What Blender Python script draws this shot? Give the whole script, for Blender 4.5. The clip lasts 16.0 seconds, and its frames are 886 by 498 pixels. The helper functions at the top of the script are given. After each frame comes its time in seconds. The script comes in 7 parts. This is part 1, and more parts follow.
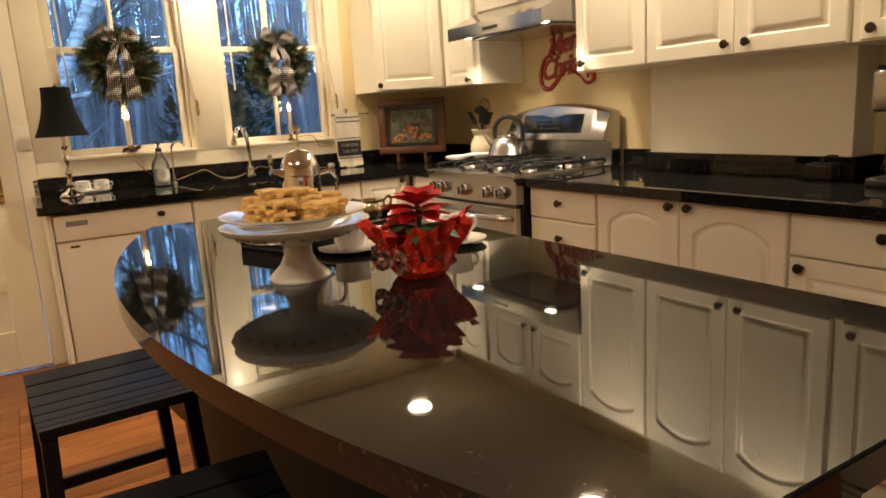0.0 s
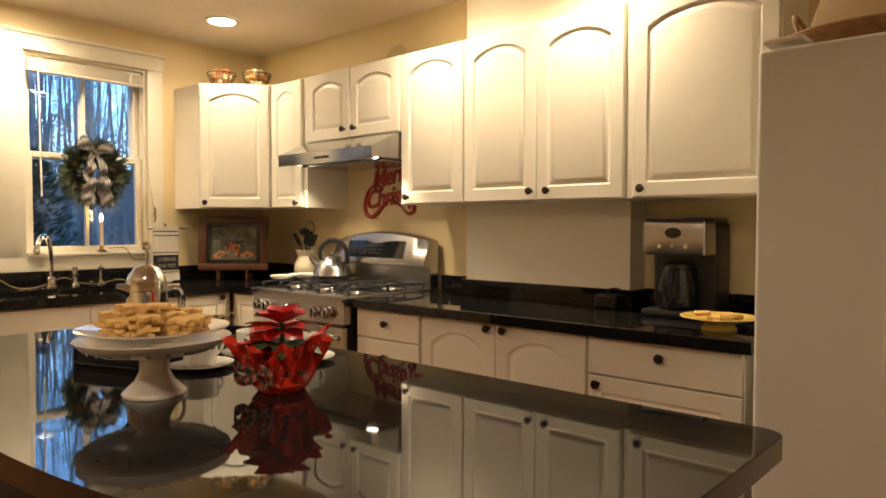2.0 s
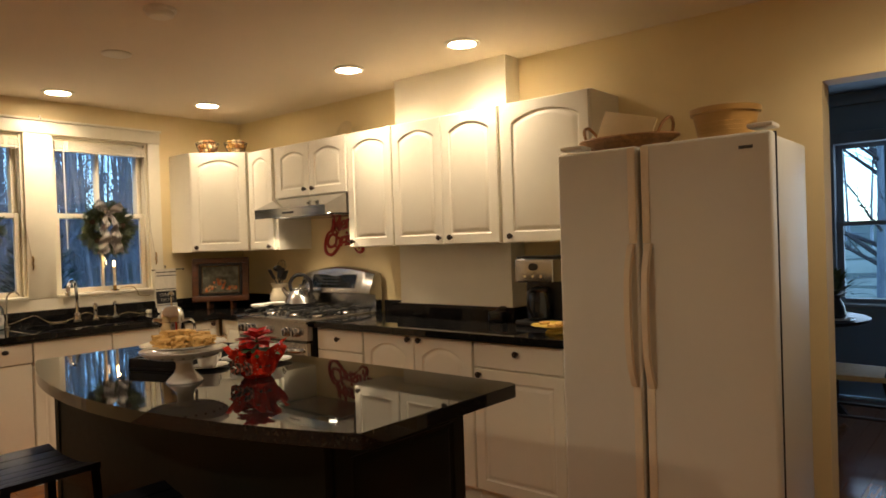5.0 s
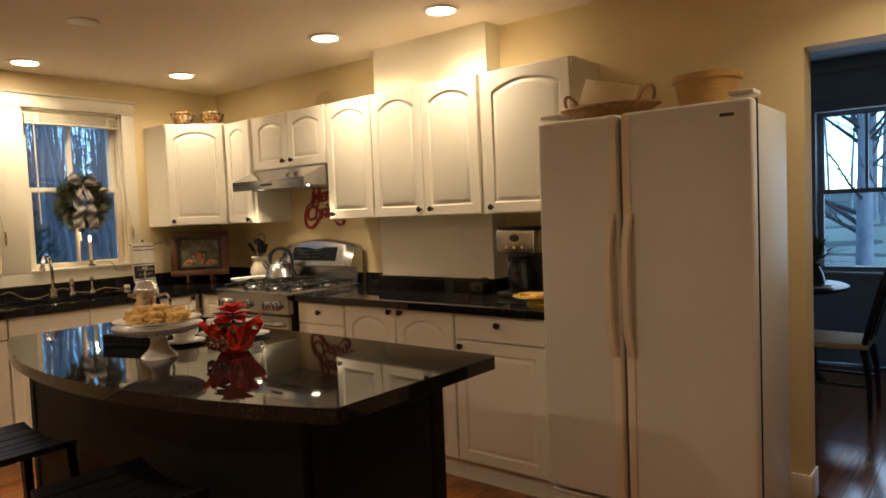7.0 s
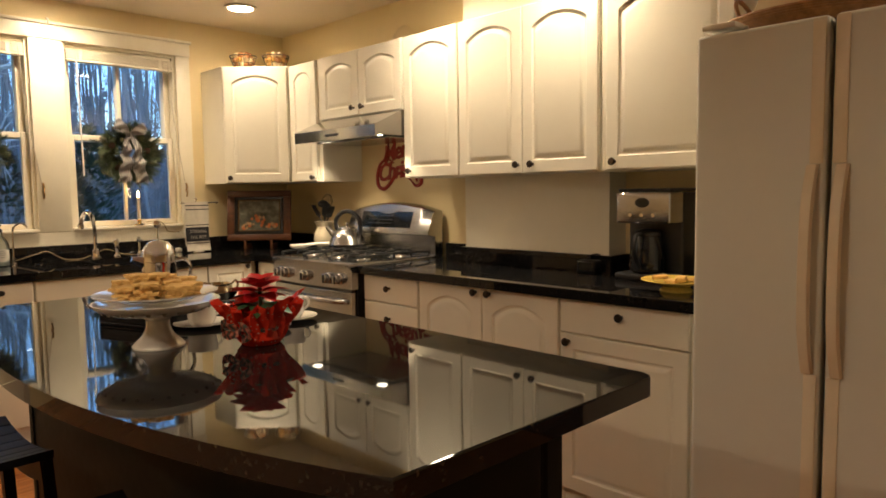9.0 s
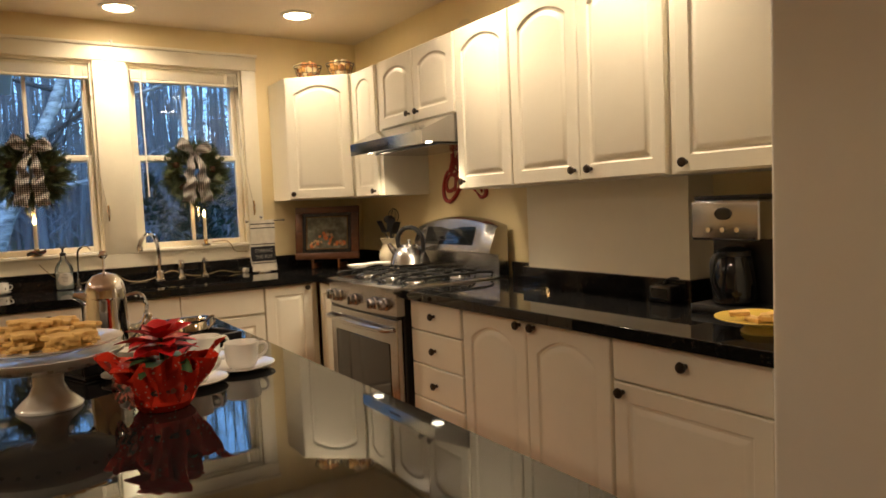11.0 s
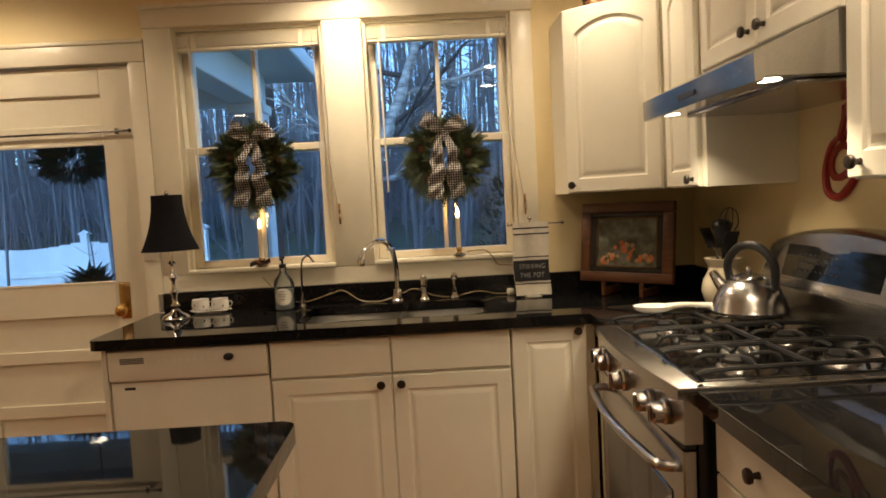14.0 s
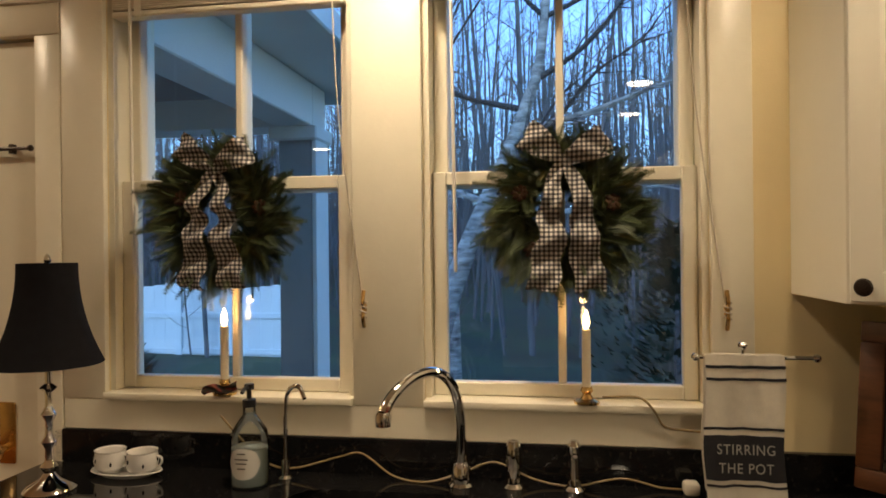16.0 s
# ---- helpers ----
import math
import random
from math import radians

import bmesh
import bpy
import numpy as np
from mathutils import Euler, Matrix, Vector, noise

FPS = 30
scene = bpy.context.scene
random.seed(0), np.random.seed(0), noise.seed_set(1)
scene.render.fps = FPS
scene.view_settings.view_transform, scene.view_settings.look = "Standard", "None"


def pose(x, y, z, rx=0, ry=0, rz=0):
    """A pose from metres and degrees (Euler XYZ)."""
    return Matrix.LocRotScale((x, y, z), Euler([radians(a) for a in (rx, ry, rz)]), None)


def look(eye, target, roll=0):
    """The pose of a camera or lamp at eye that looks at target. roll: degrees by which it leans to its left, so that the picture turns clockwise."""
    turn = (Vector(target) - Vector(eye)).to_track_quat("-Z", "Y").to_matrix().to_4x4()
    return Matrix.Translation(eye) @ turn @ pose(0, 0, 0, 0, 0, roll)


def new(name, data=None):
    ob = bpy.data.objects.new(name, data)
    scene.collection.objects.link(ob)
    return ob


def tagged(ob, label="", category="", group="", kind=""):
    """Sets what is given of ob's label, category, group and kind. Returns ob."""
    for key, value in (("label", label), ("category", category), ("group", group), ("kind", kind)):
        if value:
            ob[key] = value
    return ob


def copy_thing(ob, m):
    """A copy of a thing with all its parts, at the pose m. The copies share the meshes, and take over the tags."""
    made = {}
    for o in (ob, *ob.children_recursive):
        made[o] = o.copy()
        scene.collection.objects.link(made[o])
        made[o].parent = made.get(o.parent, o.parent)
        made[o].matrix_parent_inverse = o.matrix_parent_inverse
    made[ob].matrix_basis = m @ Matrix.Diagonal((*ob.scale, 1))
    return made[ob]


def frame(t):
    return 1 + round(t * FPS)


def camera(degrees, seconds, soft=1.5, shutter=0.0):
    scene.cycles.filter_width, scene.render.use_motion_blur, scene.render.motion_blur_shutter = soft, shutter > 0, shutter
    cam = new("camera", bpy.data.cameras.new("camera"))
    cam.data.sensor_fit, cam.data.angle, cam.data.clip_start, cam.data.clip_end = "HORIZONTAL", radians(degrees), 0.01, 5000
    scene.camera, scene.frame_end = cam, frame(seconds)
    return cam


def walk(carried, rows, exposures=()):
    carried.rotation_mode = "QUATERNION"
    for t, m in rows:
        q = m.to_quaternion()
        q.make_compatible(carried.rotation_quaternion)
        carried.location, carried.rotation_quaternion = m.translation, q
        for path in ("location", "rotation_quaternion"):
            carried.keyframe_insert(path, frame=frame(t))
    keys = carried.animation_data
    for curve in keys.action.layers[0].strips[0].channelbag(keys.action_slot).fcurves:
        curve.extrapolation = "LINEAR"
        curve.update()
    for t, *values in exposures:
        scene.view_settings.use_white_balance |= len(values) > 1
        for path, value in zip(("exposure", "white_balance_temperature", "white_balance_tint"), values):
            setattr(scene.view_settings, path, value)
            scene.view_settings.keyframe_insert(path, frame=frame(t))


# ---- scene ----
LENS = 66.0
cam = camera(LENS, 16.0, soft=1.7)
# seconds, eye x, y, z, yaw, pitch, roll
PATH = [
    (0.0, 4.150, -2.595, 1.235, 58.50, -11.50, 3.40),
    (0.5, 4.130, -2.590, 1.243, 55.03, -7.72, 1.90),
    (1.0, 4.120, -2.630, 1.248, 51.40, -5.20, 1.60),
    (1.5, 4.130, -2.660, 1.245, 46.20, -3.60, 0.90),
    (2.0, 4.190, -2.775, 1.258, 41.70, -1.90, -0.10),
    (2.5, 4.420, -2.955, 1.298, 41.45, -1.83, 0.10),
    (3.0, 4.566, -3.047, 1.326, 40.38, -2.43, 0.65),
    (3.5, 4.905, -3.278, 1.367, 41.08, -2.36, 1.31),
    (4.0, 5.119, -3.404, 1.385, 40.97, -1.18, 1.19),
    (4.5, 5.120, -3.399, 1.382, 40.65, -0.51, 1.56),
    (7.0, 5.116, -3.347, 1.380, 39.03, -2.98, 2.33),
    (7.5, 5.085, -3.337, 1.374, 40.43, -3.62, 2.72),
    (8.0, 5.037, -3.281, 1.372, 42.06, -4.00, 2.58),
    (8.5, 4.854, -3.094, 1.356, 43.83, -4.50, 2.02),
    (9.0, 4.538, -2.803, 1.291, 45.57, -4.80, 0.87),
    (11.5, 4.408, -2.013, 1.311, 65.54, -3.89, 1.80),
    (12.0, 4.310, -1.787, 1.324, 76.08, -5.17, 0.75),
    (12.5, 4.115, -1.624, 1.335, 80.41, -5.02, 1.51),
    (13.0, 3.851, -1.431, 1.348, 84.32, -4.54, 1.32),
    (13.5, 3.547, -1.290, 1.340, 89.84, -4.93, 1.37),
    (14.0, 3.199, -1.234, 1.372, 89.21, -4.15, 3.08),
    (14.5, 2.819, -1.201, 1.384, 93.55, -2.38, 2.90),
    (15.0, 2.421, -1.173, 1.442, 94.96, -0.54, 2.32),
    (15.5, 2.018, -1.189, 1.463, 97.48, 0.81, 1.50),
    (16.0, 1.679, -1.195, 1.476, 99.02, 0.05, 0.58),
]


def aim(x, y, z, yaw, pitch, roll):
    a, p = radians(yaw), radians(pitch)
    way = Vector((-math.sin(a) * math.cos(p), math.cos(a) * math.cos(p), math.sin(p)))
    eye = Vector((x, y, z))
    return look(eye, eye + way, -roll)


EXPOSURES = [(0.0, 0.68), (1.0, 0.66), (1.5, 0.60), (2.5, 0.35), (4.0, 0.13), (7.5, 0.07), (9.0, 0.28), (11.5, 0.18), (13.0, 0.05), (13.5, 0.05), (14.0, -0.10), (15.0, -0.33), (16.0, -0.45)]
walk(cam, [(r[0], aim(*r[1:])) for r in PATH], EXPOSURES)

# ---- world and light ----
world = bpy.data.worlds.new("dusk")
scene.world = world
world.use_nodes = True
wn, wl = world.node_tree.nodes, world.node_tree.links
sky = wn.new("ShaderNodeTexSky")
sky.sky_type = "NISHITA"
sky.sun_disc = False
sky.sun_elevation = radians(32)
sky.sun_rotation = radians(115)
sky.altitude, sky.air_density, sky.dust_density, sky.ozone_density = 100, 1.0, 0.1, 6.0
tint = wn.new("ShaderNodeMixRGB")
tint.blend_type = "MULTIPLY"
tint.inputs[0].default_value = 1.0
tint.inputs[2].default_value = (0.84, 0.97, 1.02, 1)
wl.new(sky.outputs[0], tint.inputs[1])
wl.new(tint.outputs[0], wn["Background"].inputs[0])
wn["Background"].inputs[1].default_value = 0.62

sun = new("sun", bpy.data.lights.new("sun", "SUN"))
sun.data.energy, sun.data.angle, sun.data.color = 0.25, radians(40), (0.75, 0.86, 1.0)
sun.matrix_world = look((6, -3, 9), (-2, 1, 0))

# daylight of the dining room window, in its opening
day = new("window_daylight", bpy.data.lights.new("window_daylight", "AREA"))
day.data.shape, day.data.size, day.data.size_y, day.data.energy, day.data.color = "RECTANGLE", 0.95, 1.25, 11.0, (0.62, 0.80, 1.0)
day.matrix_world = look((4.49, 3.19, 1.42), (4.49, 0.0, 1.30))

WARM = (1.0, 0.785, 0.55)
CEIL = 2.45
# the last three are unseen fills, added to brighten the room
DOWNLIGHTS_AND_FILLS = [(0.33, -1.575), (0.575, -0.645), (2.037, -0.573), (2.855, -0.495), (4.98, -0.58), (3.90, -2.95), (2.75, -4.3), (0.45, -3.15), (1.30, -4.3)]
for i, (lx, ly) in enumerate(DOWNLIGHTS_AND_FILLS):
    lamp = new("downlight_or_fill_lamp", bpy.data.lights.new("downlight_or_fill_lamp", "AREA"))
    lamp.data.shape, lamp.data.size, lamp.data.energy, lamp.data.color = "DISK", 0.13, (9.0, 4.2, 7.6, 7.6, 5.5, 10.0, 12.0, 4.2, 8.0)[i], WARM
    lamp.data.spread = radians(140 if i < 5 else 155)
    lamp.location = (lx, ly, CEIL - 0.022)
for lx in (1.03, 1.655):
    lamp = new("hood_lamp", bpy.data.lights.new("hood_lamp", "AREA"))
    lamp.data.shape, lamp.data.size, lamp.data.energy, lamp.data.color = "DISK", 0.045, 2.2, (1.0, 0.80, 0.54)
    lamp.data.spread = radians(115)
    lamp.location = (lx, -0.465, 1.5975)


# ---- small tools ----
ROOTS = {}


def thing(name, loc, label, category, group="", rz=0.0, kind=""):
    ob = new(name)
    ob.empty_display_size = 0.05
    ob.matrix_basis = pose(*loc, 0, 0, rz)
    ROOTS[ob.name] = pose(*loc, 0, 0, rz).inverted()
    return tagged(ob, label, category, group, kind)


def finish(bm, name, smooth=30):
    bmesh.ops.recalc_face_normals(bm, faces=bm.faces)
    me = bpy.data.meshes.new(name)
    bm.to_mesh(me)
    bm.free()
    if smooth:
        me.shade_smooth()
        me.set_sharp_from_angle(angle=radians(smooth))
    return me


def part(name, bm, material, parent=None, label="", smooth=30, world_space=True):
    """One mesh object from bm, under a thing or a part. Built in world space, or in the thing's own."""
    me = finish(bm, name, smooth)
    me.materials.append(material)
    root = parent
    while root is not None and root.parent is not None:
        root = root.parent
    if root is not None and world_space and root.name in ROOTS:
        me.transform(ROOTS[root.name])
    ob = new(name, me)
    ob.parent = parent
    return tagged(ob, label)


def solo(name, bm, material, label, category, group="", kind="", smooth=30):
    return tagged(part(name, bm, material, None, "", smooth), label, category, group, kind)


def B():
    return bmesh.new()


def box(bm, x0, x1, y0, y1, z0, z1, r=0.0, seg=1):
    m = Matrix.LocRotScale(((x0 + x1) / 2, (y0 + y1) / 2, (z0 + z1) / 2), None, (abs(x1 - x0), abs(y1 - y0), abs(z1 - z0)))
    made = bmesh.ops.create_cube(bm, size=1, matrix=m)
    if r > 0:
        edges = list({e for v in made["verts"] for e in v.link_edges})
        bmesh.ops.bevel(bm, geom=edges, offset=r, segments=seg, affect="EDGES", profile=0.5)
    return bm


def xbox(bm, sx, sy, sz, m, r=0.0, seg=1):
    """A box of that size about the origin, set at the pose m."""
    made = bmesh.ops.create_cube(bm, size=1, matrix=m @ Matrix.Diagonal((sx, sy, sz, 1)))
    if r > 0:
        bmesh.ops.bevel(bm, geom=list({e for v in made["verts"] for e in v.link_edges}), offset=r, segments=seg, affect="EDGES", profile=0.5)
    return bm


def lathe(bm, prof, c=(0, 0, 0), n=28, m=None, close=True, wave=0.0, waves=0):
    rings = []
    for r, z in prof:
        ring = []
        for i in range(n):
            a = 2 * math.pi * i / n
            rr = r * (1 + wave * math.cos(waves * a)) if r > 0.02 else r
            p = Vector((rr * math.cos(a), rr * math.sin(a), z))
            ring.append(bm.verts.new((m @ p if m else p) + Vector(c)))
        rings.append(ring)
    for a, b in zip(rings, rings[1:]):
        for i in range(n):
            bm.faces.new((a[i], a[(i + 1) % n], b[(i + 1) % n], b[i]))
    if close:
        bm.faces.new(rings[0][::-1])
        bm.faces.new(rings[-1])
    return bm


def tube(bm, pts, r, n=8, caps=True):
    """A tube along points; r is one radius or one for each point."""
    pts = [Vector(p) for p in pts]
    rs = r if isinstance(r, (list, tuple)) else [r] * len(pts)
    up, rings = None, []
    for i, p in enumerate(pts):
        d = (pts[min(i + 1, len(pts) - 1)] - pts[max(i - 1, 0)]).normalized()
        if up is None:
            up = Vector((0, 0, 1)) if abs(d.z) < 0.9 else Vector((1, 0, 0))
        s = d.cross(up)
        s = s.normalized() if s.length > 1e-4 else d.orthogonal().normalized()
        up = s.cross(d)
        rings.append([bm.verts.new(p + rs[i] * (math.cos(2 * math.pi * k / n) * s + math.sin(2 * math.pi * k / n) * up)) for k in range(n)])
    for a, b in zip(rings, rings[1:]):
        for k in range(n):
            bm.faces.new((a[k], a[(k + 1) % n], b[(k + 1) % n], b[k]))
    if caps:
        bm.faces.new(rings[0][::-1])
        bm.faces.new(rings[-1])
    return bm


def curve(pts, n=6):
    """Catmull-Rom points through pts."""
    pts = [Vector(p) for p in pts]
    out = []
    for i in range(len(pts) - 1):
        p0, p1, p2, p3 = pts[max(i - 1, 0)], pts[i], pts[i + 1], pts[min(i + 2, len(pts) - 1)]
        for k in range(n):
            t = k / n
            out.append(0.5 * (2 * p1 + (p2 - p0) * t + (2 * p0 - 5 * p1 + 4 * p2 - p3) * t * t + (3 * p1 - p0 - 3 * p2 + p3) * t ** 3))
    return out + [pts[-1]]


def prism(bm, outline, z0, z1, r=0.0, seg=2):
    """An upright prism over an outline of (x, y)."""
    lo = [bm.verts.new((x, y, z0)) for x, y in outline]
    hi = [bm.verts.new((x, y, z1)) for x, y in outline]
    top = bm.faces.new(hi)
    bm.faces.new(lo[::-1])
    n = len(lo)
    for i in range(n):
        bm.faces.new((lo[i], lo[(i + 1) % n], hi[(i + 1) % n], hi[i]))
    if r > 0:
        bmesh.ops.bevel(bm, geom=list(top.edges), offset=r, segments=seg, affect="EDGES", profile=0.5)
    return bm


def sphere(bm, c, r, sx=1, sy=1, sz=1, u=14, v=9):
    bmesh.ops.create_uvsphere(bm, u_segments=u, v_segments=v, radius=r, matrix=Matrix.Translation(c) @ Matrix.Diagonal((sx, sy, sz, 1)))
    return bm


# ---- materials ----
def mat(name, col, rough=0.5, metal=0.0, vary=0.08, scale=6.0, bump=0.0, bscale=60.0, rvary=0.1, coat=0.0, spec=None, stretch=None, second=None):
    """A painted or plain surface: colour drifting at two scales, uneven gloss and fine relief."""
    m = bpy.data.materials.new(name)
    m.use_nodes = True
    nt = m.node_tree
    nd, ln = nt.nodes, nt.links
    p = nd["Principled BSDF"]
    tc = nd.new("ShaderNodeTexCoord")
    mp = nd.new("ShaderNodeMapping")
    ln.new(tc.outputs["Object"], mp.inputs[0])
    if stretch:
        mp.inputs["Scale"].default_value = stretch
    n1, n2 = nd.new("ShaderNodeTexNoise"), nd.new("ShaderNodeTexNoise")
    n1.inputs["Scale"].default_value, n1.inputs["Detail"].default_value = scale, 4
    n2.inputs["Scale"].default_value, n2.inputs["Detail"].default_value = scale * 9, 3
    for n in (n1, n2):
        ln.new(mp.outputs[0], n.inputs["Vector"])
    add = nd.new("ShaderNodeMath")
    add.operation = "MULTIPLY_ADD"
    add.inputs[1].default_value = 0.4
    ln.new(n2.outputs[0], add.inputs[0])
    ln.new(n1.outputs[0], add.inputs[2])
    ramp = nd.new("ShaderNodeValToRGB")
    c2 = second or tuple(min(1, c * (1 + vary)) for c in col)
    ramp.color_ramp.elements[0].color = (*[c * (1 - vary) for c in col], 1)
    ramp.color_ramp.elements[0].position = 0.45
    ramp.color_ramp.elements[1].color = (*c2, 1)
    ramp.color_ramp.elements[1].position = 0.95
    ln.new(add.outputs[0], ramp.inputs[0])
    ln.new(ramp.outputs[0], p.inputs["Base Color"])
    mr = nd.new("ShaderNodeMapRange")
    mr.inputs[3].default_value, mr.inputs[4].default_value = max(0.02, rough * (1 - rvary)), min(1, rough * (1 + rvary))
    ln.new(n2.outputs[0], mr.inputs[0])
    ln.new(mr.outputs[0], p.inputs["Roughness"])
    p.inputs["Metallic"].default_value = metal
    p.inputs["Coat Weight"].default_value = coat
    if spec is not None:
        p.inputs["Specular IOR Level"].default_value = spec
    if bump:
        n3 = nd.new("ShaderNodeTexNoise")
        n3.inputs["Scale"].default_value, n3.inputs["Detail"].default_value = bscale, 3
        ln.new(mp.outputs[0], n3.inputs["Vector"])
        bp = nd.new("ShaderNodeBump")
        bp.inputs["Strength"].default_value, bp.inputs["Distance"].default_value = bump, 0.004
        ln.new(n3.outputs[0], bp.inputs["Height"])
        ln.new(bp.outputs[0], p.inputs["Normal"])
    return m


def glow(name, col, strength):
    m = bpy.data.materials.new(name)
    m.use_nodes = True
    p = m.node_tree.nodes["Principled BSDF"]
    p.inputs["Base Color"].default_value = (*col, 1)
    p.inputs["Emission Color"].default_value = (*col, 1)
    p.inputs["Emission Strength"].default_value = strength
    return m


def glass(name, col=(1, 1, 1), rough=0.0, ior=1.45):
    m = bpy.data.materials.new(name)
    m.use_nodes = True
    p = m.node_tree.nodes["Principled BSDF"]
    p.inputs["Base Color"].default_value = (*col, 1)
    p.inputs["Transmission Weight"].default_value = 1
    p.inputs["Roughness"].default_value = rough
    p.inputs["IOR"].default_value = ior
    return m


def pattern(name, build, rough=0.8, bump=None):
    """A material whose colour comes from build(nodes, links, object coords)."""
    m = bpy.data.materials.new(name)
    m.use_nodes = True
    nd, ln = m.node_tree.nodes, m.node_tree.links
    p = nd["Principled BSDF"]
    tc = nd.new("ShaderNodeTexCoord")
    ln.new(build(nd, ln, tc.outputs["Object"]), p.inputs["Base Color"])
    p.inputs["Roughness"].default_value = rough
    return m


def ramp_of(nd, ln, src, stops):
    r = nd.new("ShaderNodeValToRGB")
    els = r.color_ramp.elements
    while len(els) < len(stops):
        els.new(0.5)
    for e, (pos, c) in zip(els, stops):
        e.position, e.color = pos, (*c, 1)
    ln.new(src, r.inputs[0])
    return r.outputs[0]


CAB = mat("cabinet_white_paint", (0.80, 0.765, 0.645), 0.34, vary=0.03, scale=2, bump=0.03, bscale=250)
TRIM = mat("trim_cream_paint", (0.80, 0.75, 0.605), 0.30, vary=0.04, scale=3, bump=0.08, bscale=90)
WALL = mat("wall_cream_paint", (0.80, 0.665, 0.385), 0.62, vary=0.03, scale=1.5, bump=0.10, bscale=180)
CEILM = mat("ceiling_paint", (0.74, 0.645, 0.50), 0.8, vary=0.03, scale=1.2, bump=0.10, bscale=140)
STEEL = mat("brushed_steel", (0.46, 0.45, 0.44), 0.24, 1.0, vary=0.10, scale=8, stretch=(1, 12, 60), rvary=0.3)
STEELS = mat("polished_range_steel", (0.42, 0.41, 0.40), 0.13, 1.0, vary=0.10, scale=8, stretch=(1, 12, 60), rvary=0.3)
CHROME = mat("polished_chrome", (0.78, 0.78, 0.78), 0.05, 1.0, vary=0.03, scale=12, rvary=0.5)
SILVER = mat("polished_silver", (0.80, 0.74, 0.62), 0.06, 1.0, vary=0.06, scale=14, rvary=0.5)
BRASS = mat("aged_brass", (0.62, 0.42, 0.17), 0.24, 1.0, vary=0.15, scale=20)
BRONZE = mat("dark_bronze", (0.05, 0.038, 0.03), 0.28, 0.7, vary=0.25, scale=60)
BLACKM = mat("black_enamel", (0.012, 0.012, 0.013), 0.22, vary=0.2, scale=12)
IRON = mat("cast_iron", (0.012, 0.012, 0.012), 0.42, spec=0.2, vary=0.3, scale=50, bump=0.2, bscale=300)
BLACKP = mat("black_plastic", (0.014, 0.014, 0.015), 0.35, vary=0.2, scale=20)
BLACKG = mat("black_glass", (0.01, 0.011, 0.013), 0.05, vary=0.2, scale=10)
FRIDGE = mat("fridge_white", (0.70, 0.69, 0.62), 0.36, vary=0.02, scale=3, bump=0.18, bscale=420)
APPL = mat("appliance_white", (0.77, 0.72, 0.61), 0.25, vary=0.03, scale=5)
HANDLE = mat("fridge_handle_cream", (0.76, 0.66, 0.50), 0.35, vary=0.04, scale=8)
CHINA = mat("white_china", (0.80, 0.78, 0.74), 0.08, vary=0.03, scale=10, coat=0.3)
GREENBLACK = mat("island_dark_paint", (0.009, 0.010, 0.0075), 0.5, spec=0.12, vary=0.15, scale=3, bump=0.06, bscale=120)
BLACKW = mat("black_stained_wood", (0.007, 0.007, 0.009), 0.40, spec=0.18, vary=0.3, scale=8, stretch=(1, 8, 8), bump=0.1, bscale=120)
WOODF = mat("frame_wood", (0.10, 0.036, 0.014), 0.35, vary=0.35, scale=10, stretch=(1, 1, 6), bump=0.1, bscale=90)
WICKER = mat("wicker", (0.34, 0.17, 0.06), 0.6, vary=0.35, scale=40, bump=0.5, bscale=220)
STONEWARE = mat("yellow_stoneware", (0.40, 0.23, 0.07), 0.35, vary=0.12, scale=9, bump=0.1, bscale=80)
CREAMCER = mat("cream_ceramic", (0.72, 0.64, 0.48), 0.12, vary=0.05, scale=9, coat=0.3)
FABRIC = mat("towel_cotton", (0.74, 0.69, 0.58), 0.92, vary=0.08, scale=30, bump=0.6, bscale=500)
FABRICK = mat("towel_black_cotton", (0.02, 0.02, 0.024), 0.92, vary=0.2, scale=30, bump=0.6, bscale=500)
SHADE = mat("black_lampshade", (0.010, 0.010, 0.012), 0.9, spec=0.1, vary=0.2, scale=40, bump=0.3, bscale=400)
CANDLE = mat("candle_wax", (0.80, 0.72, 0.54), 0.45, vary=0.05, scale=20)
CORDM = mat("cotton_cord", (0.52, 0.46, 0.36), 0.9, vary=0.1, scale=60)
WIRE = mat("clear_gold_cord", (0.26, 0.19, 0.08), 0.4, vary=0.1, scale=40)
RED = mat("red_sign_paint", (0.33, 0.022, 0.016), 0.35, vary=0.12, scale=14)
PETAL = mat("poinsettia_bract", (0.50, 0.008, 0.012), 0.5, vary=0.25, scale=25, bump=0.3, bscale=120)
LEAF = mat("green_leaf", (0.04, 0.085, 0.03), 0.45, vary=0.3, scale=30, bump=0.3, bscale=120)
FIR = mat("fir_green", (0.030, 0.058, 0.024), 0.5, vary=0.5, scale=16, second=(0.12, 0.15, 0.06))
CEDAR = mat("cedar_olive", (0.13, 0.12, 0.035), 0.65, vary=0.35, scale=20)
CONE = mat("pine_cone", (0.09, 0.045, 0.022), 0.7, vary=0.3, scale=50)
COOKIE = mat("baked_cookie", (0.66, 0.40, 0.11), 0.75, vary=0.2, scale=40, bump=0.5, bscale=300, second=(0.72, 0.47, 0.17))
EGGM = mat("egg_shell_brown", (0.36, 0.15, 0.045), 0.4, vary=0.15, scale=8)
EGGC = mat("egg_shell_cream", (0.55, 0.44, 0.26), 0.4, vary=0.1, scale=8)
EGGO = mat("egg_shell_tan", (0.46, 0.25, 0.06), 0.4, vary=0.15, scale=8)
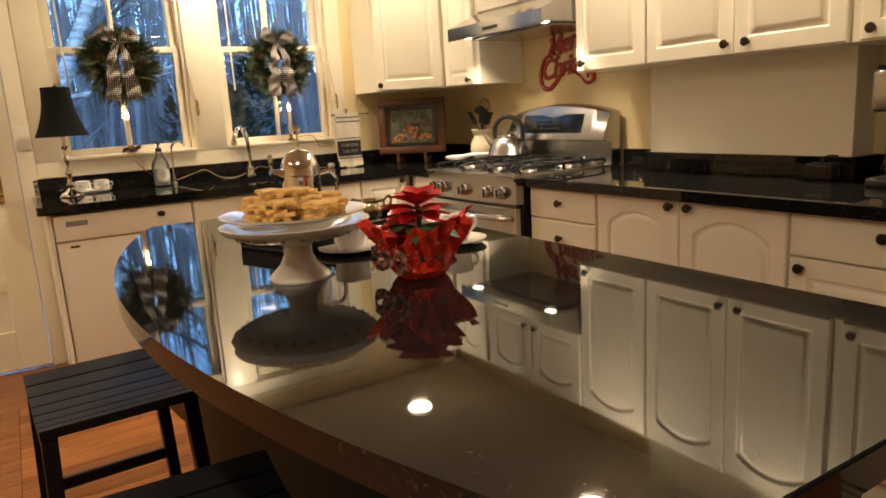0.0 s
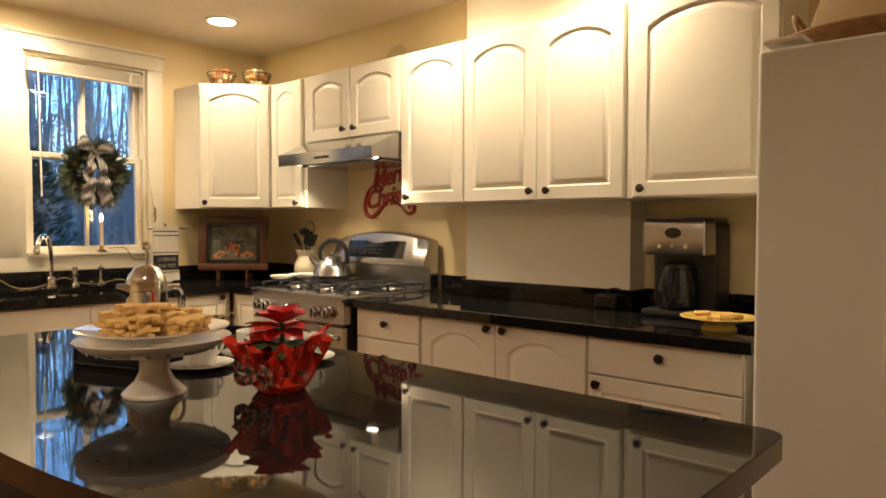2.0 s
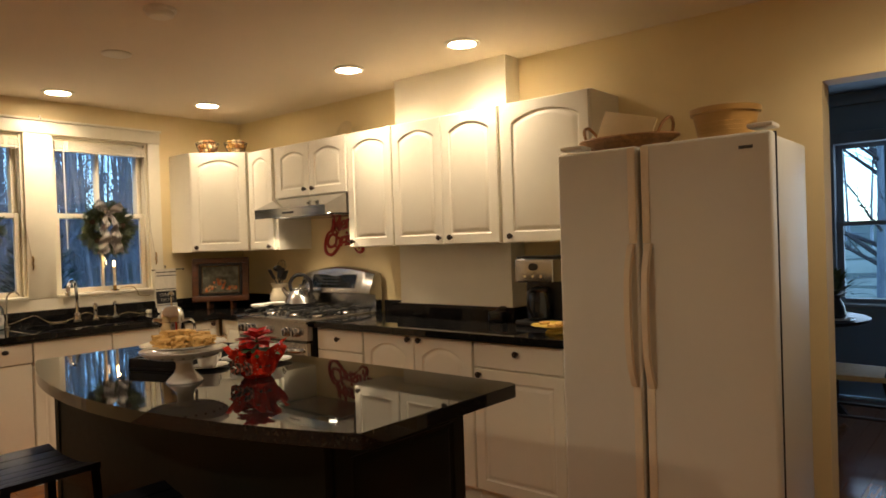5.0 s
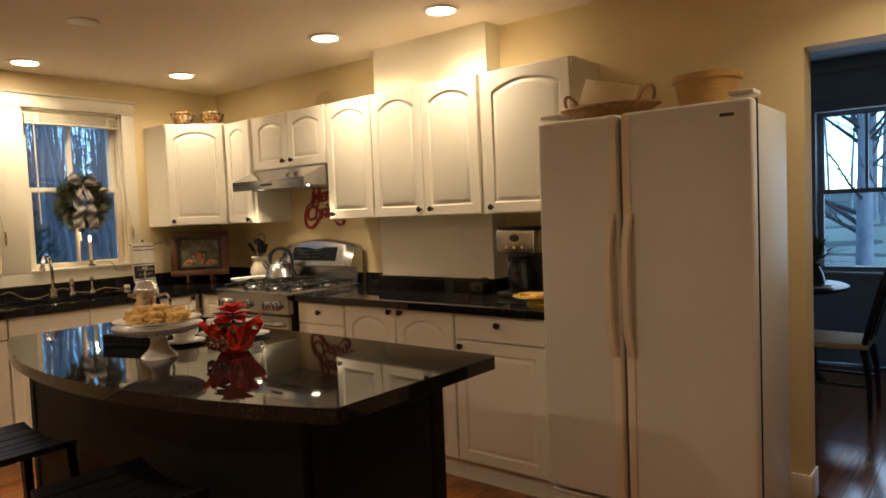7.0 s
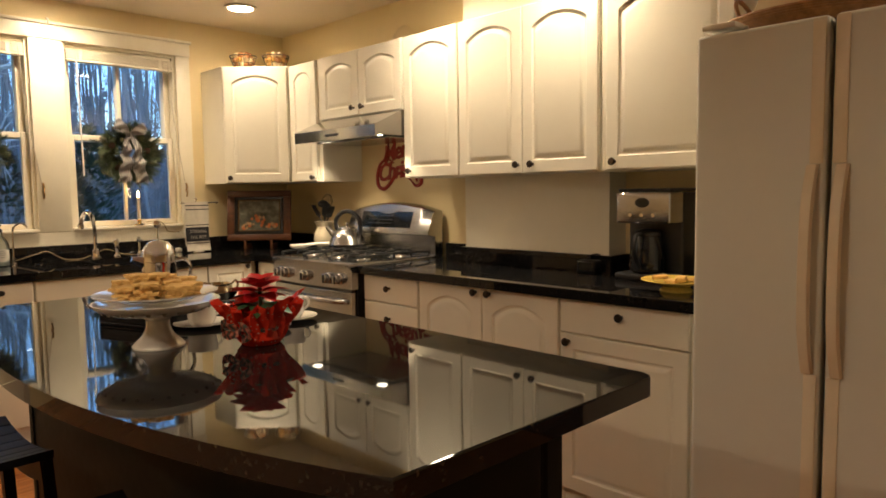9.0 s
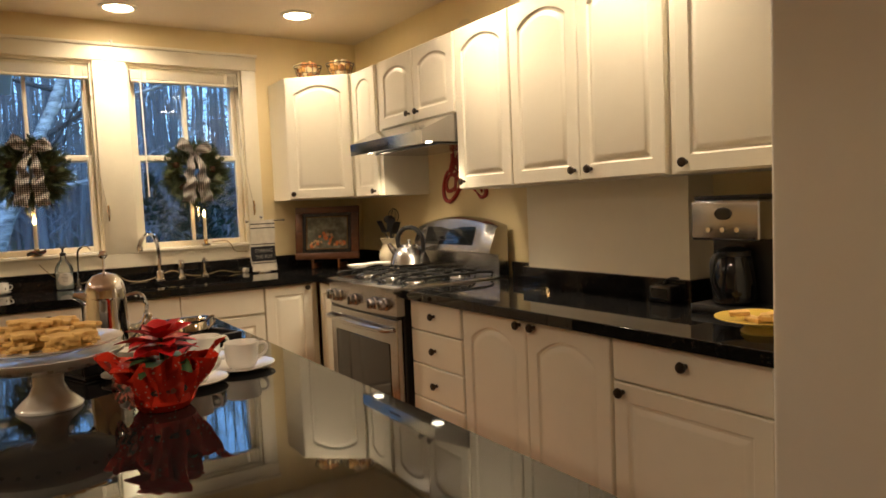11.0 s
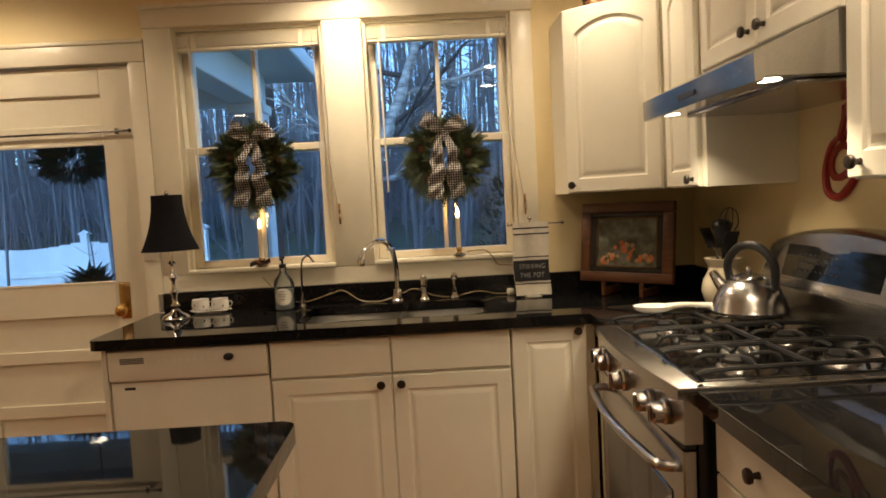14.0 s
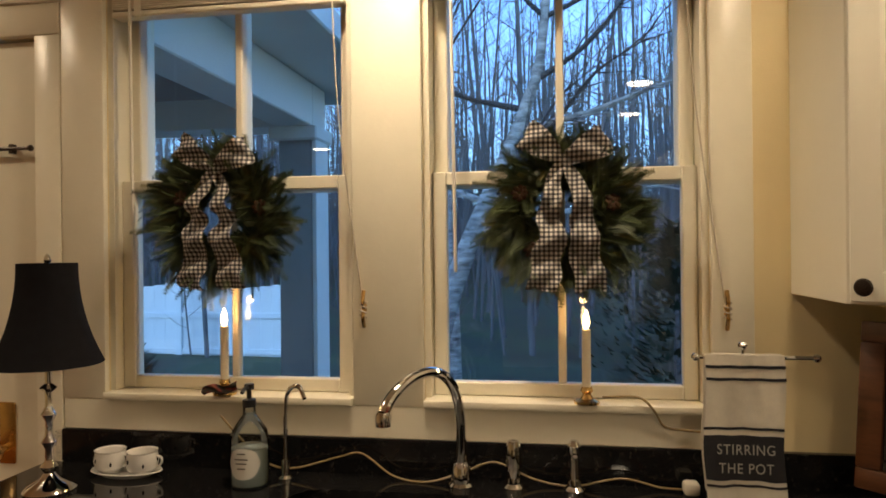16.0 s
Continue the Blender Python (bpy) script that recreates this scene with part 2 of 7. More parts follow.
PAPER = mat("cream_board", (0.68, 0.56, 0.33), 0.6, vary=0.06, scale=10)
YPLATE = mat("yellow_plate", (0.72, 0.52, 0.12), 0.2, vary=0.06, scale=9)
WHITEP = mat("white_plastic", (0.76, 0.72, 0.62), 0.35, vary=0.04, scale=10)
BULB = glow("lamp_lens", (1.0, 0.80, 0.55), 48.0)
HOODB = glow("hood_lamp_lens", (1.0, 0.86, 0.62), 14.0)
FLAME = glow("flame_bulb", (1.0, 0.62, 0.24), 30.0)


def sheet_glass(name, col):
    """Flat window glass: clear, with a Fresnel gloss."""
    m = bpy.data.materials.new(name)
    m.use_nodes = True
    nd, ln = m.node_tree.nodes, m.node_tree.links
    nd.remove(nd["Principled BSDF"])
    fr_, tr_, gl_, mx = (nd.new("ShaderNode" + k) for k in ("Fresnel", "BsdfTransparent", "BsdfGlossy", "MixShader"))
    fr_.inputs["IOR"].default_value = 1.5
    tr_.inputs["Color"].default_value = (*col, 1)
    gl_.inputs["Roughness"].default_value = 0.0
    ln.new(fr_.outputs[0], mx.inputs[0])
    ln.new(tr_.outputs[0], mx.inputs[1])
    ln.new(gl_.outputs[0], mx.inputs[2])
    ln.new(mx.outputs[0], nd["Material Output"].inputs["Surface"])
    return m


PANE = sheet_glass("window_glass", (0.97, 0.985, 0.99))
CHASEM = mat("chase_offwhite_paint", (0.88, 0.83, 0.68), 0.5, vary=0.03, scale=2, bump=0.08, bscale=160)
SINKM = mat("satin_sink_steel", (0.46, 0.45, 0.43), 0.30, 1.0, vary=0.03, scale=3, rvary=0.08)
SOAP = glass("pale_blue_soap", (0.70, 0.78, 0.78), 0.15, 1.33)
SOAP.node_tree.nodes["Principled BSDF"].inputs["Transmission Weight"].default_value = 0.3
LABEL = mat("white_label_paper", (0.74, 0.73, 0.68), 0.6, vary=0.03, scale=10)
INK = mat("grey_ink", (0.16, 0.15, 0.14), 0.7)
DIMTHREAD = mat("grey_thread", (0.36, 0.34, 0.30), 0.9, vary=0.1, scale=40)
BOTTLE = sheet_glass("bottle_glass", (0.93, 0.97, 0.98))
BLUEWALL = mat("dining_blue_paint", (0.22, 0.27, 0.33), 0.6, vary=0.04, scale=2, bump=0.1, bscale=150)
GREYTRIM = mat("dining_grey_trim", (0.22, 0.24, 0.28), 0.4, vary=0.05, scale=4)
SEATW = mat("rush_seat", (0.30, 0.20, 0.09), 0.8, vary=0.2, scale=30, bump=0.5, bscale=200)
WHITEOUT = mat("outdoor_white_paint", (0.78, 0.80, 0.81), 0.5, vary=0.06, scale=3, bump=0.05, bscale=60)
PORCHD = mat("porch_grey", (0.34, 0.37, 0.40), 0.6, vary=0.1, scale=3)
BARK = mat("grey_bark", (0.15, 0.145, 0.15), 0.9, vary=0.35, scale=5, bump=0.6, bscale=30, stretch=(1, 1, 0.3))
BARKB = mat("brown_bark", (0.075, 0.058, 0.050), 0.95, vary=0.45, scale=9, bump=0.9, bscale=24, stretch=(1, 1, 0.35))
TWIG = mat("bare_twig", (0.060, 0.052, 0.050), 0.9, vary=0.3, scale=8)
BIRCH = mat("birch_bark", (0.09, 0.075, 0.07), 0.8, vary=0.3, scale=6, bump=0.4, bscale=30, stretch=(1, 1, 3.5), second=(0.60, 0.57, 0.54))
# grass colour raised to carry the greenish haze over the lawn
HAZELAWN = mat("lawn_with_haze", (0.26, 0.29, 0.19), 0.95, vary=0.3, scale=0.7, bump=0.5, bscale=25, second=(0.34, 0.33, 0.22))
# bark lightened so that distance haze sits in its colour
HAZEBARK = mat("bark_with_haze", (0.24, 0.25, 0.26), 0.9, vary=0.3, scale=5, bump=0.5, bscale=30, stretch=(1, 1, 0.3))
GROUND = mat("leaf_litter_ground", (0.085, 0.085, 0.07), 0.95, vary=0.4, scale=0.8, bump=0.6, bscale=20, second=(0.07, 0.10, 0.045))
WOODS = mat("far_woods", (0.11, 0.125, 0.14), 1.0, vary=0.5, scale=0.9, stretch=(6, 6, 0.5))
SHRUB = mat("evergreen_shrub", (0.020, 0.042, 0.022), 0.8, vary=0.4, scale=6)


def granite_build(nd, ln, co):
    v = nd.new("ShaderNodeTexVoronoi")
    v.inputs["Scale"].default_value = 210
    ln.new(co, v.inputs["Vector"])
    n = nd.new("ShaderNodeTexNoise")
    n.inputs["Scale"].default_value, n.inputs["Detail"].default_value = 55, 5
    ln.new(co, n.inputs["Vector"])
    mul = nd.new("ShaderNodeMath")
    mul.operation = "MULTIPLY"
    ln.new(v.outputs["Color"], mul.inputs[0])
    ln.new(n.outputs[0], mul.inputs[1])
    return ramp_of(nd, ln, mul.outputs[0], [(0.0, (0.006, 0.006, 0.007)), (0.42, (0.010, 0.010, 0.010)), (0.56, (0.035, 0.030, 0.024)), (0.75, (0.09, 0.075, 0.055))])


GRANITE = pattern("black_granite", granite_build, 0.03)
GRANITE.node_tree.nodes["Principled BSDF"].inputs["Specular IOR Level"].default_value = 0.38


def gingham_build(nd, ln, co):
    sep = nd.new("ShaderNodeSeparateXYZ")
    ln.new(co, sep.inputs[0])
    outs = []
    for axis in ("Y", "Z"):
        m1 = nd.new("ShaderNodeMath")
        m1.operation = "MULTIPLY"
        m1.inputs[1].default_value = 92.0
        ln.new(sep.outputs[axis], m1.inputs[0])
        f = nd.new("ShaderNodeMath")
        f.operation = "FRACT"
        ln.new(m1.outputs[0], f.inputs[0])
        g = nd.new("ShaderNodeMath")
        g.operation = "GREATER_THAN"
        g.inputs[1].default_value = 0.5
        ln.new(f.outputs[0], g.inputs[0])
        outs.append(g.outputs[0])
    a = nd.new("ShaderNodeMath")
    ln.new(outs[0], a.inputs[0])
    ln.new(outs[1], a.inputs[1])
    h = nd.new("ShaderNodeMath")
    h.operation = "MULTIPLY"
    h.inputs[1].default_value = 0.5
    ln.new(a.outputs[0], h.inputs[0])
    return ramp_of(nd, ln, h.outputs[0], [(0.0, (0.62, 0.58, 0.52)), (0.5, (0.16, 0.15, 0.15)), (1.0, (0.012, 0.012, 0.015))])


GINGHAM = pattern("gingham_ribbon", gingham_build, 0.75)


def dots_build(nd, ln, co):
    v = nd.new("ShaderNodeTexVoronoi")
    v.inputs["Scale"].default_value = 75
    ln.new(co, v.inputs["Vector"])
    return ramp_of(nd, ln, v.outputs["Distance"], [(0.0, (0.60, 0.32, 0.22)), (0.16, (0.60, 0.25, 0.18)), (0.24, (0.66, 0.034, 0.016)), (1.0, (0.74, 0.045, 0.020))])


FOIL = pattern("red_dotted_foil", dots_build, 0.25)


def plaid_build(nd, ln, co):
    w = nd.new("ShaderNodeTexWave")
    w.inputs["Scale"].default_value, w.inputs["Distortion"].default_value = 22, 1.0
    ln.new(co, w.inputs["Vector"])
    c = nd.new("ShaderNodeTexChecker")
    c.inputs["Scale"].default_value = 70
    ln.new(co, c.inputs["Vector"])
    mx = nd.new("ShaderNodeMath")
    mx.operation = "MULTIPLY_ADD"
    mx.inputs[1].default_value = 0.3
    ln.new(c.outputs["Fac"], mx.inputs[0])
    ln.new(w.outputs["Fac"], mx.inputs[2])
    return ramp_of(nd, ln, mx.outputs[0], [(0.0, (0.015, 0.022, 0.015)), (0.5, (0.06, 0.04, 0.03)), (0.85, (0.22, 0.02, 0.02)), (1.0, (0.30, 0.10, 0.06))])


PLAID = pattern("plaid_ribbon", plaid_build, 0.7)


def floor_build(dark, light):
    def build(nd, ln, co):
        oi = nd.new("ShaderNodeObjectInfo")
        mp = nd.new("ShaderNodeMapping")
        mp.inputs["Scale"].default_value = (26, 1.6, 26)
        ln.new(co, mp.inputs[0])
        ofs = nd.new("ShaderNodeVectorMath")
        ofs.operation = "SCALE"
        ofs.inputs[0].default_value = (7, 31, 3)
        ln.new(oi.outputs["Random"], ofs.inputs["Scale"])
        ad = nd.new("ShaderNodeVectorMath")
        ln.new(mp.outputs[0], ad.inputs[0])
        ln.new(ofs.outputs[0], ad.inputs[1])
        n = nd.new("ShaderNodeTexNoise")
        n.inputs["Scale"].default_value, n.inputs["Detail"].default_value = 2.2, 6
        ln.new(ad.outputs[0], n.inputs["Vector"])
        mx = nd.new("ShaderNodeMath")
        mx.operation = "MULTIPLY_ADD"
        mx.inputs[1].default_value = 0.45
        ln.new(oi.outputs["Random"], mx.inputs[0])
        ln.new(n.outputs[0], mx.inputs[2])
        return ramp_of(nd, ln, mx.outputs[0], [(0.3, dark), (0.95, light)])
    return build


PLANK = pattern("cherry_floor_board", floor_build((0.13, 0.040, 0.010), (0.32, 0.115, 0.028)), 0.16)
PLANKD = pattern("dark_floor_board", floor_build((0.07, 0.028, 0.014), (0.17, 0.07, 0.03)), 0.14)


def picture_build(nd, ln, co):
    n = nd.new("ShaderNodeTexNoise")
    n.inputs["Scale"].default_value, n.inputs["Detail"].default_value = 22, 5
    ln.new(co, n.inputs["Vector"])
    return ramp_of(nd, ln, n.outputs[0], [(0.3, (0.045, 0.05, 0.035)), (0.5, (0.12, 0.12, 0.08)), (0.62, (0.19, 0.195, 0.15)), (0.8, (0.26, 0.255, 0.20))])


CANVAS = pattern("painting_ground", picture_build, 0.5)
FRUIT = mat("painted_orange", (0.58, 0.16, 0.045), 0.5, vary=0.3, scale=30)
FRUIT3 = mat("painted_dark_leaf", (0.085, 0.075, 0.04), 0.5, vary=0.4, scale=40)
FRUIT2 = mat("painted_pale_fruit", (0.52, 0.30, 0.14), 0.5, vary=0.3, scale=30)
GILT = mat("dark_gilt", (0.14, 0.09, 0.035), 0.35, 0.6, vary=0.3, scale=40)

# ---- structure ----
def wall_run(name, boxes, material, label):
    bm = B()
    for b in boxes:
        box(bm, *b)
    return solo(name, bm, material, label, "wall", kind="structure", smooth=0)


WIN = [(-2.375, -1.69), (-1.51, -0.83)]
WZ0, WZ1 = 1.10, 2.215
DY0, DY1, DTOP = -3.475, -2.58, 2.07
T = 0.14
wall_run("wall_west", [(-T, 0, DY1, WIN[0][0], 0, CEIL), (-T, 0, WIN[0][0], WIN[0][1], 0, WZ0), (-T, 0, WIN[0][0], WIN[0][1], WZ1, CEIL),
                       (-T, 0, WIN[0][1], WIN[1][0], 0, CEIL), (-T, 0, WIN[1][0], WIN[1][1], 0, WZ0), (-T, 0, WIN[1][0], WIN[1][1], WZ1, CEIL),
                       (-T, 0, WIN[1][1], 0.0, 0, CEIL), (-T, 0, DY0, DY1, DTOP, CEIL), (-T, 0, -5.8, DY0, 0, CEIL)], WALL, "cream painted kitchen wall with two windows and a door")
DOORX0, DOORX1, DOORZ = 4.468, 5.6, 2.038
wall_run("wall_north", [(-T, DOORX0, 0, T, 0, CEIL), (DOORX0, DOORX1, 0, T, DOORZ, CEIL), (DOORX1, 6.8, 0, T, 0, CEIL)], WALL, "cream painted wall behind the range with a wide doorway")
wall_run("wall_east", [(6.8, 6.94, -5.8, T, 0, CEIL)], WALL, "plain cream painted wall")
wall_run("wall_south", [(-T, 6.94, -5.94, -5.8, 0, CEIL)], WALL, "plain cream painted wall")
wall_run("duct_chase", [(2.0, 2.885, -0.14, 0, 0.9, CEIL)], CHASEM, "cream boxed-out chase from counter to ceiling")
bm = box(B(), -T, 6.94, -5.94, T, CEIL, CEIL + 0.1)
solo("ceiling", bm, CEILM, "flat off-white painted ceiling", "ceiling", kind="structure", smooth=0)
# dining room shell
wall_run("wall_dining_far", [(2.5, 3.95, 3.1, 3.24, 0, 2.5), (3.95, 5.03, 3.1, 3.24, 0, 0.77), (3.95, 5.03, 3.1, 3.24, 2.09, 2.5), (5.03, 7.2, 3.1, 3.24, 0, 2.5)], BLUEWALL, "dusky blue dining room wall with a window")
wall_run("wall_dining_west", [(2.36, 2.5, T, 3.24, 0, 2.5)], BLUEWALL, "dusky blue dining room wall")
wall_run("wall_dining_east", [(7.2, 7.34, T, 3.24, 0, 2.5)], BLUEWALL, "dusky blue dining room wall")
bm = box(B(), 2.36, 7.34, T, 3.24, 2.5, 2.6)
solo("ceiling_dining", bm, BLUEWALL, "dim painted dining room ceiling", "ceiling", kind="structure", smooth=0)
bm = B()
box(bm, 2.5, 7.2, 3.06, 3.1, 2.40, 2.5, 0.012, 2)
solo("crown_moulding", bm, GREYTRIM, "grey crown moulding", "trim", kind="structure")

# trim
bm = B()
for y0, y1 in ((-2.50, WIN[0][0]), (WIN[0][1], WIN[1][0]), (WIN[1][1], -0.735)):
    box(bm, 0, 0.021, y0, y1, 1.087, WZ1, 0.004, 2)
box(bm, 0, 0.025, -2.505, -0.73, WZ1, 2.30, 0.004, 2)
box(bm, 0, 0.036, -2.515, -0.72, 2.30, 2.318, 0.004, 2)
box(bm, 0, 0.019, -2.50, -0.735, 1.004, 1.087, 0.003, 1)
solo("trim_window_casing", bm, TRIM, "cream painted flat window casing and apron", "trim", kind="structure")
bm = B()
box(bm, 0, 0.021, DY1, -2.502, 0, DTOP, 0.004, 2)
box(bm, 0, 0.025, -3.60, -2.502, DTOP, 2.155, 0.004, 2)
box(bm, 0, 0.034, -3.61, -2.502, 2.155, 2.172, 0.004, 2)
box(bm, 0, 0.021, -3.58, DY0, 0, DTOP, 0.004, 2)
solo("trim_door_casing", bm, TRIM, "cream painted flat door casing", "trim", kind="structure")
bm = B()
box(bm, 4.30, DOORX0 + 0.012, -0.016, -0.001, 0, 0.14, 0.004, 2)
box(bm, DOORX0 + 0.001, DOORX0 + 0.013, -0.001, T, 0, 0.14, 0.004, 2)
box(bm, DOORX1, 6.8, -0.016, -0.001, 0, 0.14, 0.004, 2)
solo("baseboard", bm, TRIM, "cream painted baseboard by the doorway", "trim", kind="structure")


def window_unit(idx, y0, y1):
    root = thing("window_%d" % idx, (-0.06, (y0 + y1) / 2, WZ0), "white double-hung window with a wooden sash, dusk outside", "window", kind="structure")
    bm = B()
    for a, b in ((y0, y0 + 0.016), (y1 - 0.016, y1)):
        box(bm, -0.13, -0.002, a, b, WZ0, WZ1)
    box(bm, -0.13, -0.002, y0 + 0.016, y1 - 0.016, WZ1 - 0.016, WZ1)
    part("window_frame", bm, TRIM, root, smooth=0)
    bm = box(B(), -0.135, 0.036, y0 + 0.001, y1 - 0.001, WZ0 - 0.013, WZ0 + 0.006, 0.004, 2)
    part("window_sill", bm, TRIM, root)
    mid = 1.655
    for nm, x0, x1, z0, z1, rail0, rail1 in (("lower_sash", -0.066, -0.034, WZ0 + 0.007, mid + 0.018, 0.034, 0.034), ("upper_sash", -0.141, -0.069, mid - 0.018, WZ1 - 0.018, 0.034, 0.03)):
        a, b = y0 + 0.017, y1 - 0.017
        bm = B()
        box(bm, x0, x1, a, a + 0.036, z0, z1, 0.003, 1)
        box(bm, x0, x1, b - 0.036, b, z0, z1, 0.003, 1)
        box(bm, x0, x1, a + 0.036, b - 0.036, z0, z0 + rail0, 0.003, 1)
        box(bm, x0, x1, a + 0.036, b - 0.036, z1 - rail1, z1, 0.003, 1)
        box(bm, x0 + 0.003, x1 - 0.003, (a + b) / 2 - 0.010, (a + b) / 2 + 0.010, z0 + rail0, z1 - rail1, 0.003, 1)
        sash = part(nm, bm, TRIM, root)
        xm = (x0 + x1) / 2
        for p0, p1 in ((a + 0.034, (a + b) / 2 - 0.008), ((a + b) / 2 + 0.008, b - 0.034)):
            bm = box(B(), xm - 0.0015, xm + 0.0015, p0, p1, z0 + rail0 - 0.002, z1 - rail1 + 0.002)
            if nm == "upper_sash":  # panes turned a little to place the downlight reflections
                c = Vector((xm, (p0 + p1) / 2, (z0 + z1) / 2))
                bm.transform(Matrix.Translation(c) @ Matrix.Rotation(radians(1.6), 4, "Z") @ Matrix.Rotation(radians(-0.55), 4, "Y") @ Matrix.Translation(-c))
            pane = part("pane", bm, PANE, sash, "clear glass pane", smooth=0)
            pane.visible_shadow = False
    return root


for i, (a, b) in enumerate(WIN):
    window_unit(i + 1, a, b)

# door
door = thing("door_1", (-0.02, DY0, 0.0), "cream painted back door with a large glass pane, closed", "door", kind="structure")
bm = B()
DXA, DXB = -0.045, -0.004
gy0, gy1, gz0, gz1 = -3.33, -2.728, 1.063, 1.718
box(bm, DXA, DXB, DY0 + 0.004, gy0, 0.01, 2.062, 0.002)
box(bm, DXA, DXB, gy1, DY1 - 0.004, 0.01, 2.062, 0.002)
rails = [(0.01, 0.22), (0.44, 0.50), (0.70, 0.757), (0.915, gz0), (gz1, 1.80), (1.937, 2.062)]
for z0, z1 in rails:
    box(bm, DXA, DXB, gy0, gy1, z0, z1, 0.002)
for z0, z1 in ((0.22, 0.44), (0.50, 0.70), (0.757, 0.915), (1.80, 1.937)):
    box(bm, DXA + 0.008, DXB - 0.014, gy0, gy1, z0, z1)
slab = part("door_slab", bm, TRIM, door)
p = part("pane", box(B(), -0.026, -0.022, gy0 - 0.004, gy1 + 0.004, gz0 - 0.004, gz1 + 0.004), PANE, door, "clear glass pane", smooth=0)
p.visible_shadow = False
bm = B()
for z0, z1 in ((gz0, gz0 + 0.012), (gz1 - 0.012, gz1)):
    box(bm, -0.012, -0.002, gy0, gy1, z0, z1, 0.002)
part("glazing_bead", bm, TRIM, door)
plate = part("lock_plate", box(B(), -0.004, 0.001, -2.715, -2.665, 0.895, 1.065, 0.004, 2), BRASS, door, "aged brass lock plate")
mk = pose(0.0, -2.69, 0.94, 0, 90, 0)
part("door_knob", lathe(B(), [(0.011, 0), (0.011, 0.03), (0.024, 0.038), (0.029, 0.05), (0.025, 0.062), (0.010, 0.068)], m=mk), BRASS, door, "round brass door knob")
rod = thing("curtain_rod", (0.012, -3.0, 1.765), "thin dark bronze cafe curtain rod on the door", "curtain rod")
part("rod", tube(B(), [(0.014, -3.42, 1.765), (0.014, -2.60, 1.765)], 0.005), BRONZE, rod)
for y in (-3.40, -2.66):
    bm = B()
    box(bm, -0.004, 0.016, y - 0.006, y + 0.006, 1.752, 1.778, 0.002)
    part("bracket", bm, BRONZE, rod)
    part("finial", sphere(B(), (0.014, -2.598 if y > -3 else -3.422, 1.765), 0.009, u=8, v=6), BRONZE, rod)

# recessed ceiling lights, the three added fills among them
for lx, ly in DOWNLIGHTS_AND_FILLS:
    root = thing("ceiling_downlight", (lx, ly, CEIL), "round recessed ceiling downlight, switched on, three of the nine added as fill", "ceiling light", "recessed lights")
    part("trim_ring", lathe(B(), [(0.098, 0.0), (0.098, -0.006), (0.078, -0.012), (0.072, -0.004), (0.072, 0.0)], (lx, ly, CEIL - 0.001), close=False), WHITEP, root)
    part("lens", lathe(B(), [(0.072, -0.004), (0.071, -0.010)], (lx, ly, CEIL)), BULB, root, "bright warm lens")
root = thing("smoke_detector", (2.25, -1.87, CEIL), "round white smoke detector on the ceiling", "smoke detector")
part("base_plate", lathe(B(), [(0.07, 0), (0.07, -0.012), (0.066, -0.014)], (2.25, -1.87, CEIL - 0.001)), WHITEP, root)
part("cover", lathe(B(), [(0.06, -0.014), (0.058, -0.03), (0.045, -0.038), (0.0005, -0.039)], (2.25, -1.87, CEIL)), WHITEP, root)
root = thing("ceiling_cover_plate", (1.445, -1.696, CEIL), "round white blank cover plate on the ceiling", "cover plate")
part("plate", lathe(B(), [(0.075, 0), (0.075, -0.005), (0.068, -0.009), (0.0005, -0.010)], (1.445, -1.696, CEIL - 0.001)), WHITEP, root)
root = thing("wall_hook", (0.004, -1.581, 2.319), "small white hook above the window casing", "hook")
part("backplate", box(B(), 0.0225, 0.027, -1.589, -1.573, 2.300, 2.338, 0.002), WHITEP, root)
part("prong", tube(B(), curve([(0.026, -1.581, 2.312), (0.040, -1.581, 2.306), (0.046, -1.581, 2.320)], 4), 0.003, 6), WHITEP, root)
sw = thing("light_switch", (0.022, -2.54, 1.2), "cream plastic light switch plate on the casing", "light switch")
part("plate", box(B(), 0.021, 0.026, -2.575, -2.505, 1.16, 1.275, 0.003, 2), WHITEP, sw)
part("toggle", box(B(), 0.026, 0.036, -2.546, -2.536, 1.205, 1.23, 0.002), WHITEP, sw)


# ---- cabinets ----
def front_bm(w, h, arch=0.0, t=0.02, inset=0.055, flat=False):
    """A routed cabinet front in its own space: x across, z up, facing -y."""
    bm = B()
    nt = 16

    def loop(ins, y, rise, extra=0.0):
        x0, x1, z0, z1 = ins, w - ins, ins, h - ins - extra
        pts = [(x0, z0), (x1, z0)]
        for k in range(nt + 1):
            u = k / nt
            x = x1 + (x0 - x1) * u
            pts.append((x, z1 - rise + rise * math.sin(math.pi * u) ** 0.75 if rise else z1))
        return [bm.verts.new((x, y, z)) for x, z in pts]

    loops = [loop(0, 0, 0), loop(0, -t + 0.004, 0), loop(0.004, -t, 0)]
    if not flat:
        i = inset
        loops += [loop(i, -t, arch), loop(i + 0.006, -t + 0.007, arch), loop(i + 0.014, -t + 0.008, arch), loop(i + 0.030, -t + 0.0015, arch), loop(i + 0.034, -t + 0.001, arch)]
    for a, b in zip(loops, loops[1:]):
        n = len(a)
        for k in range(n):
            bm.faces.new((a[k], a[(k + 1) % n], b[(k + 1) % n], b[k]))
    bm.faces.new(loops[-1])
    bm.faces.new(loops[0][::-1])
    return bm


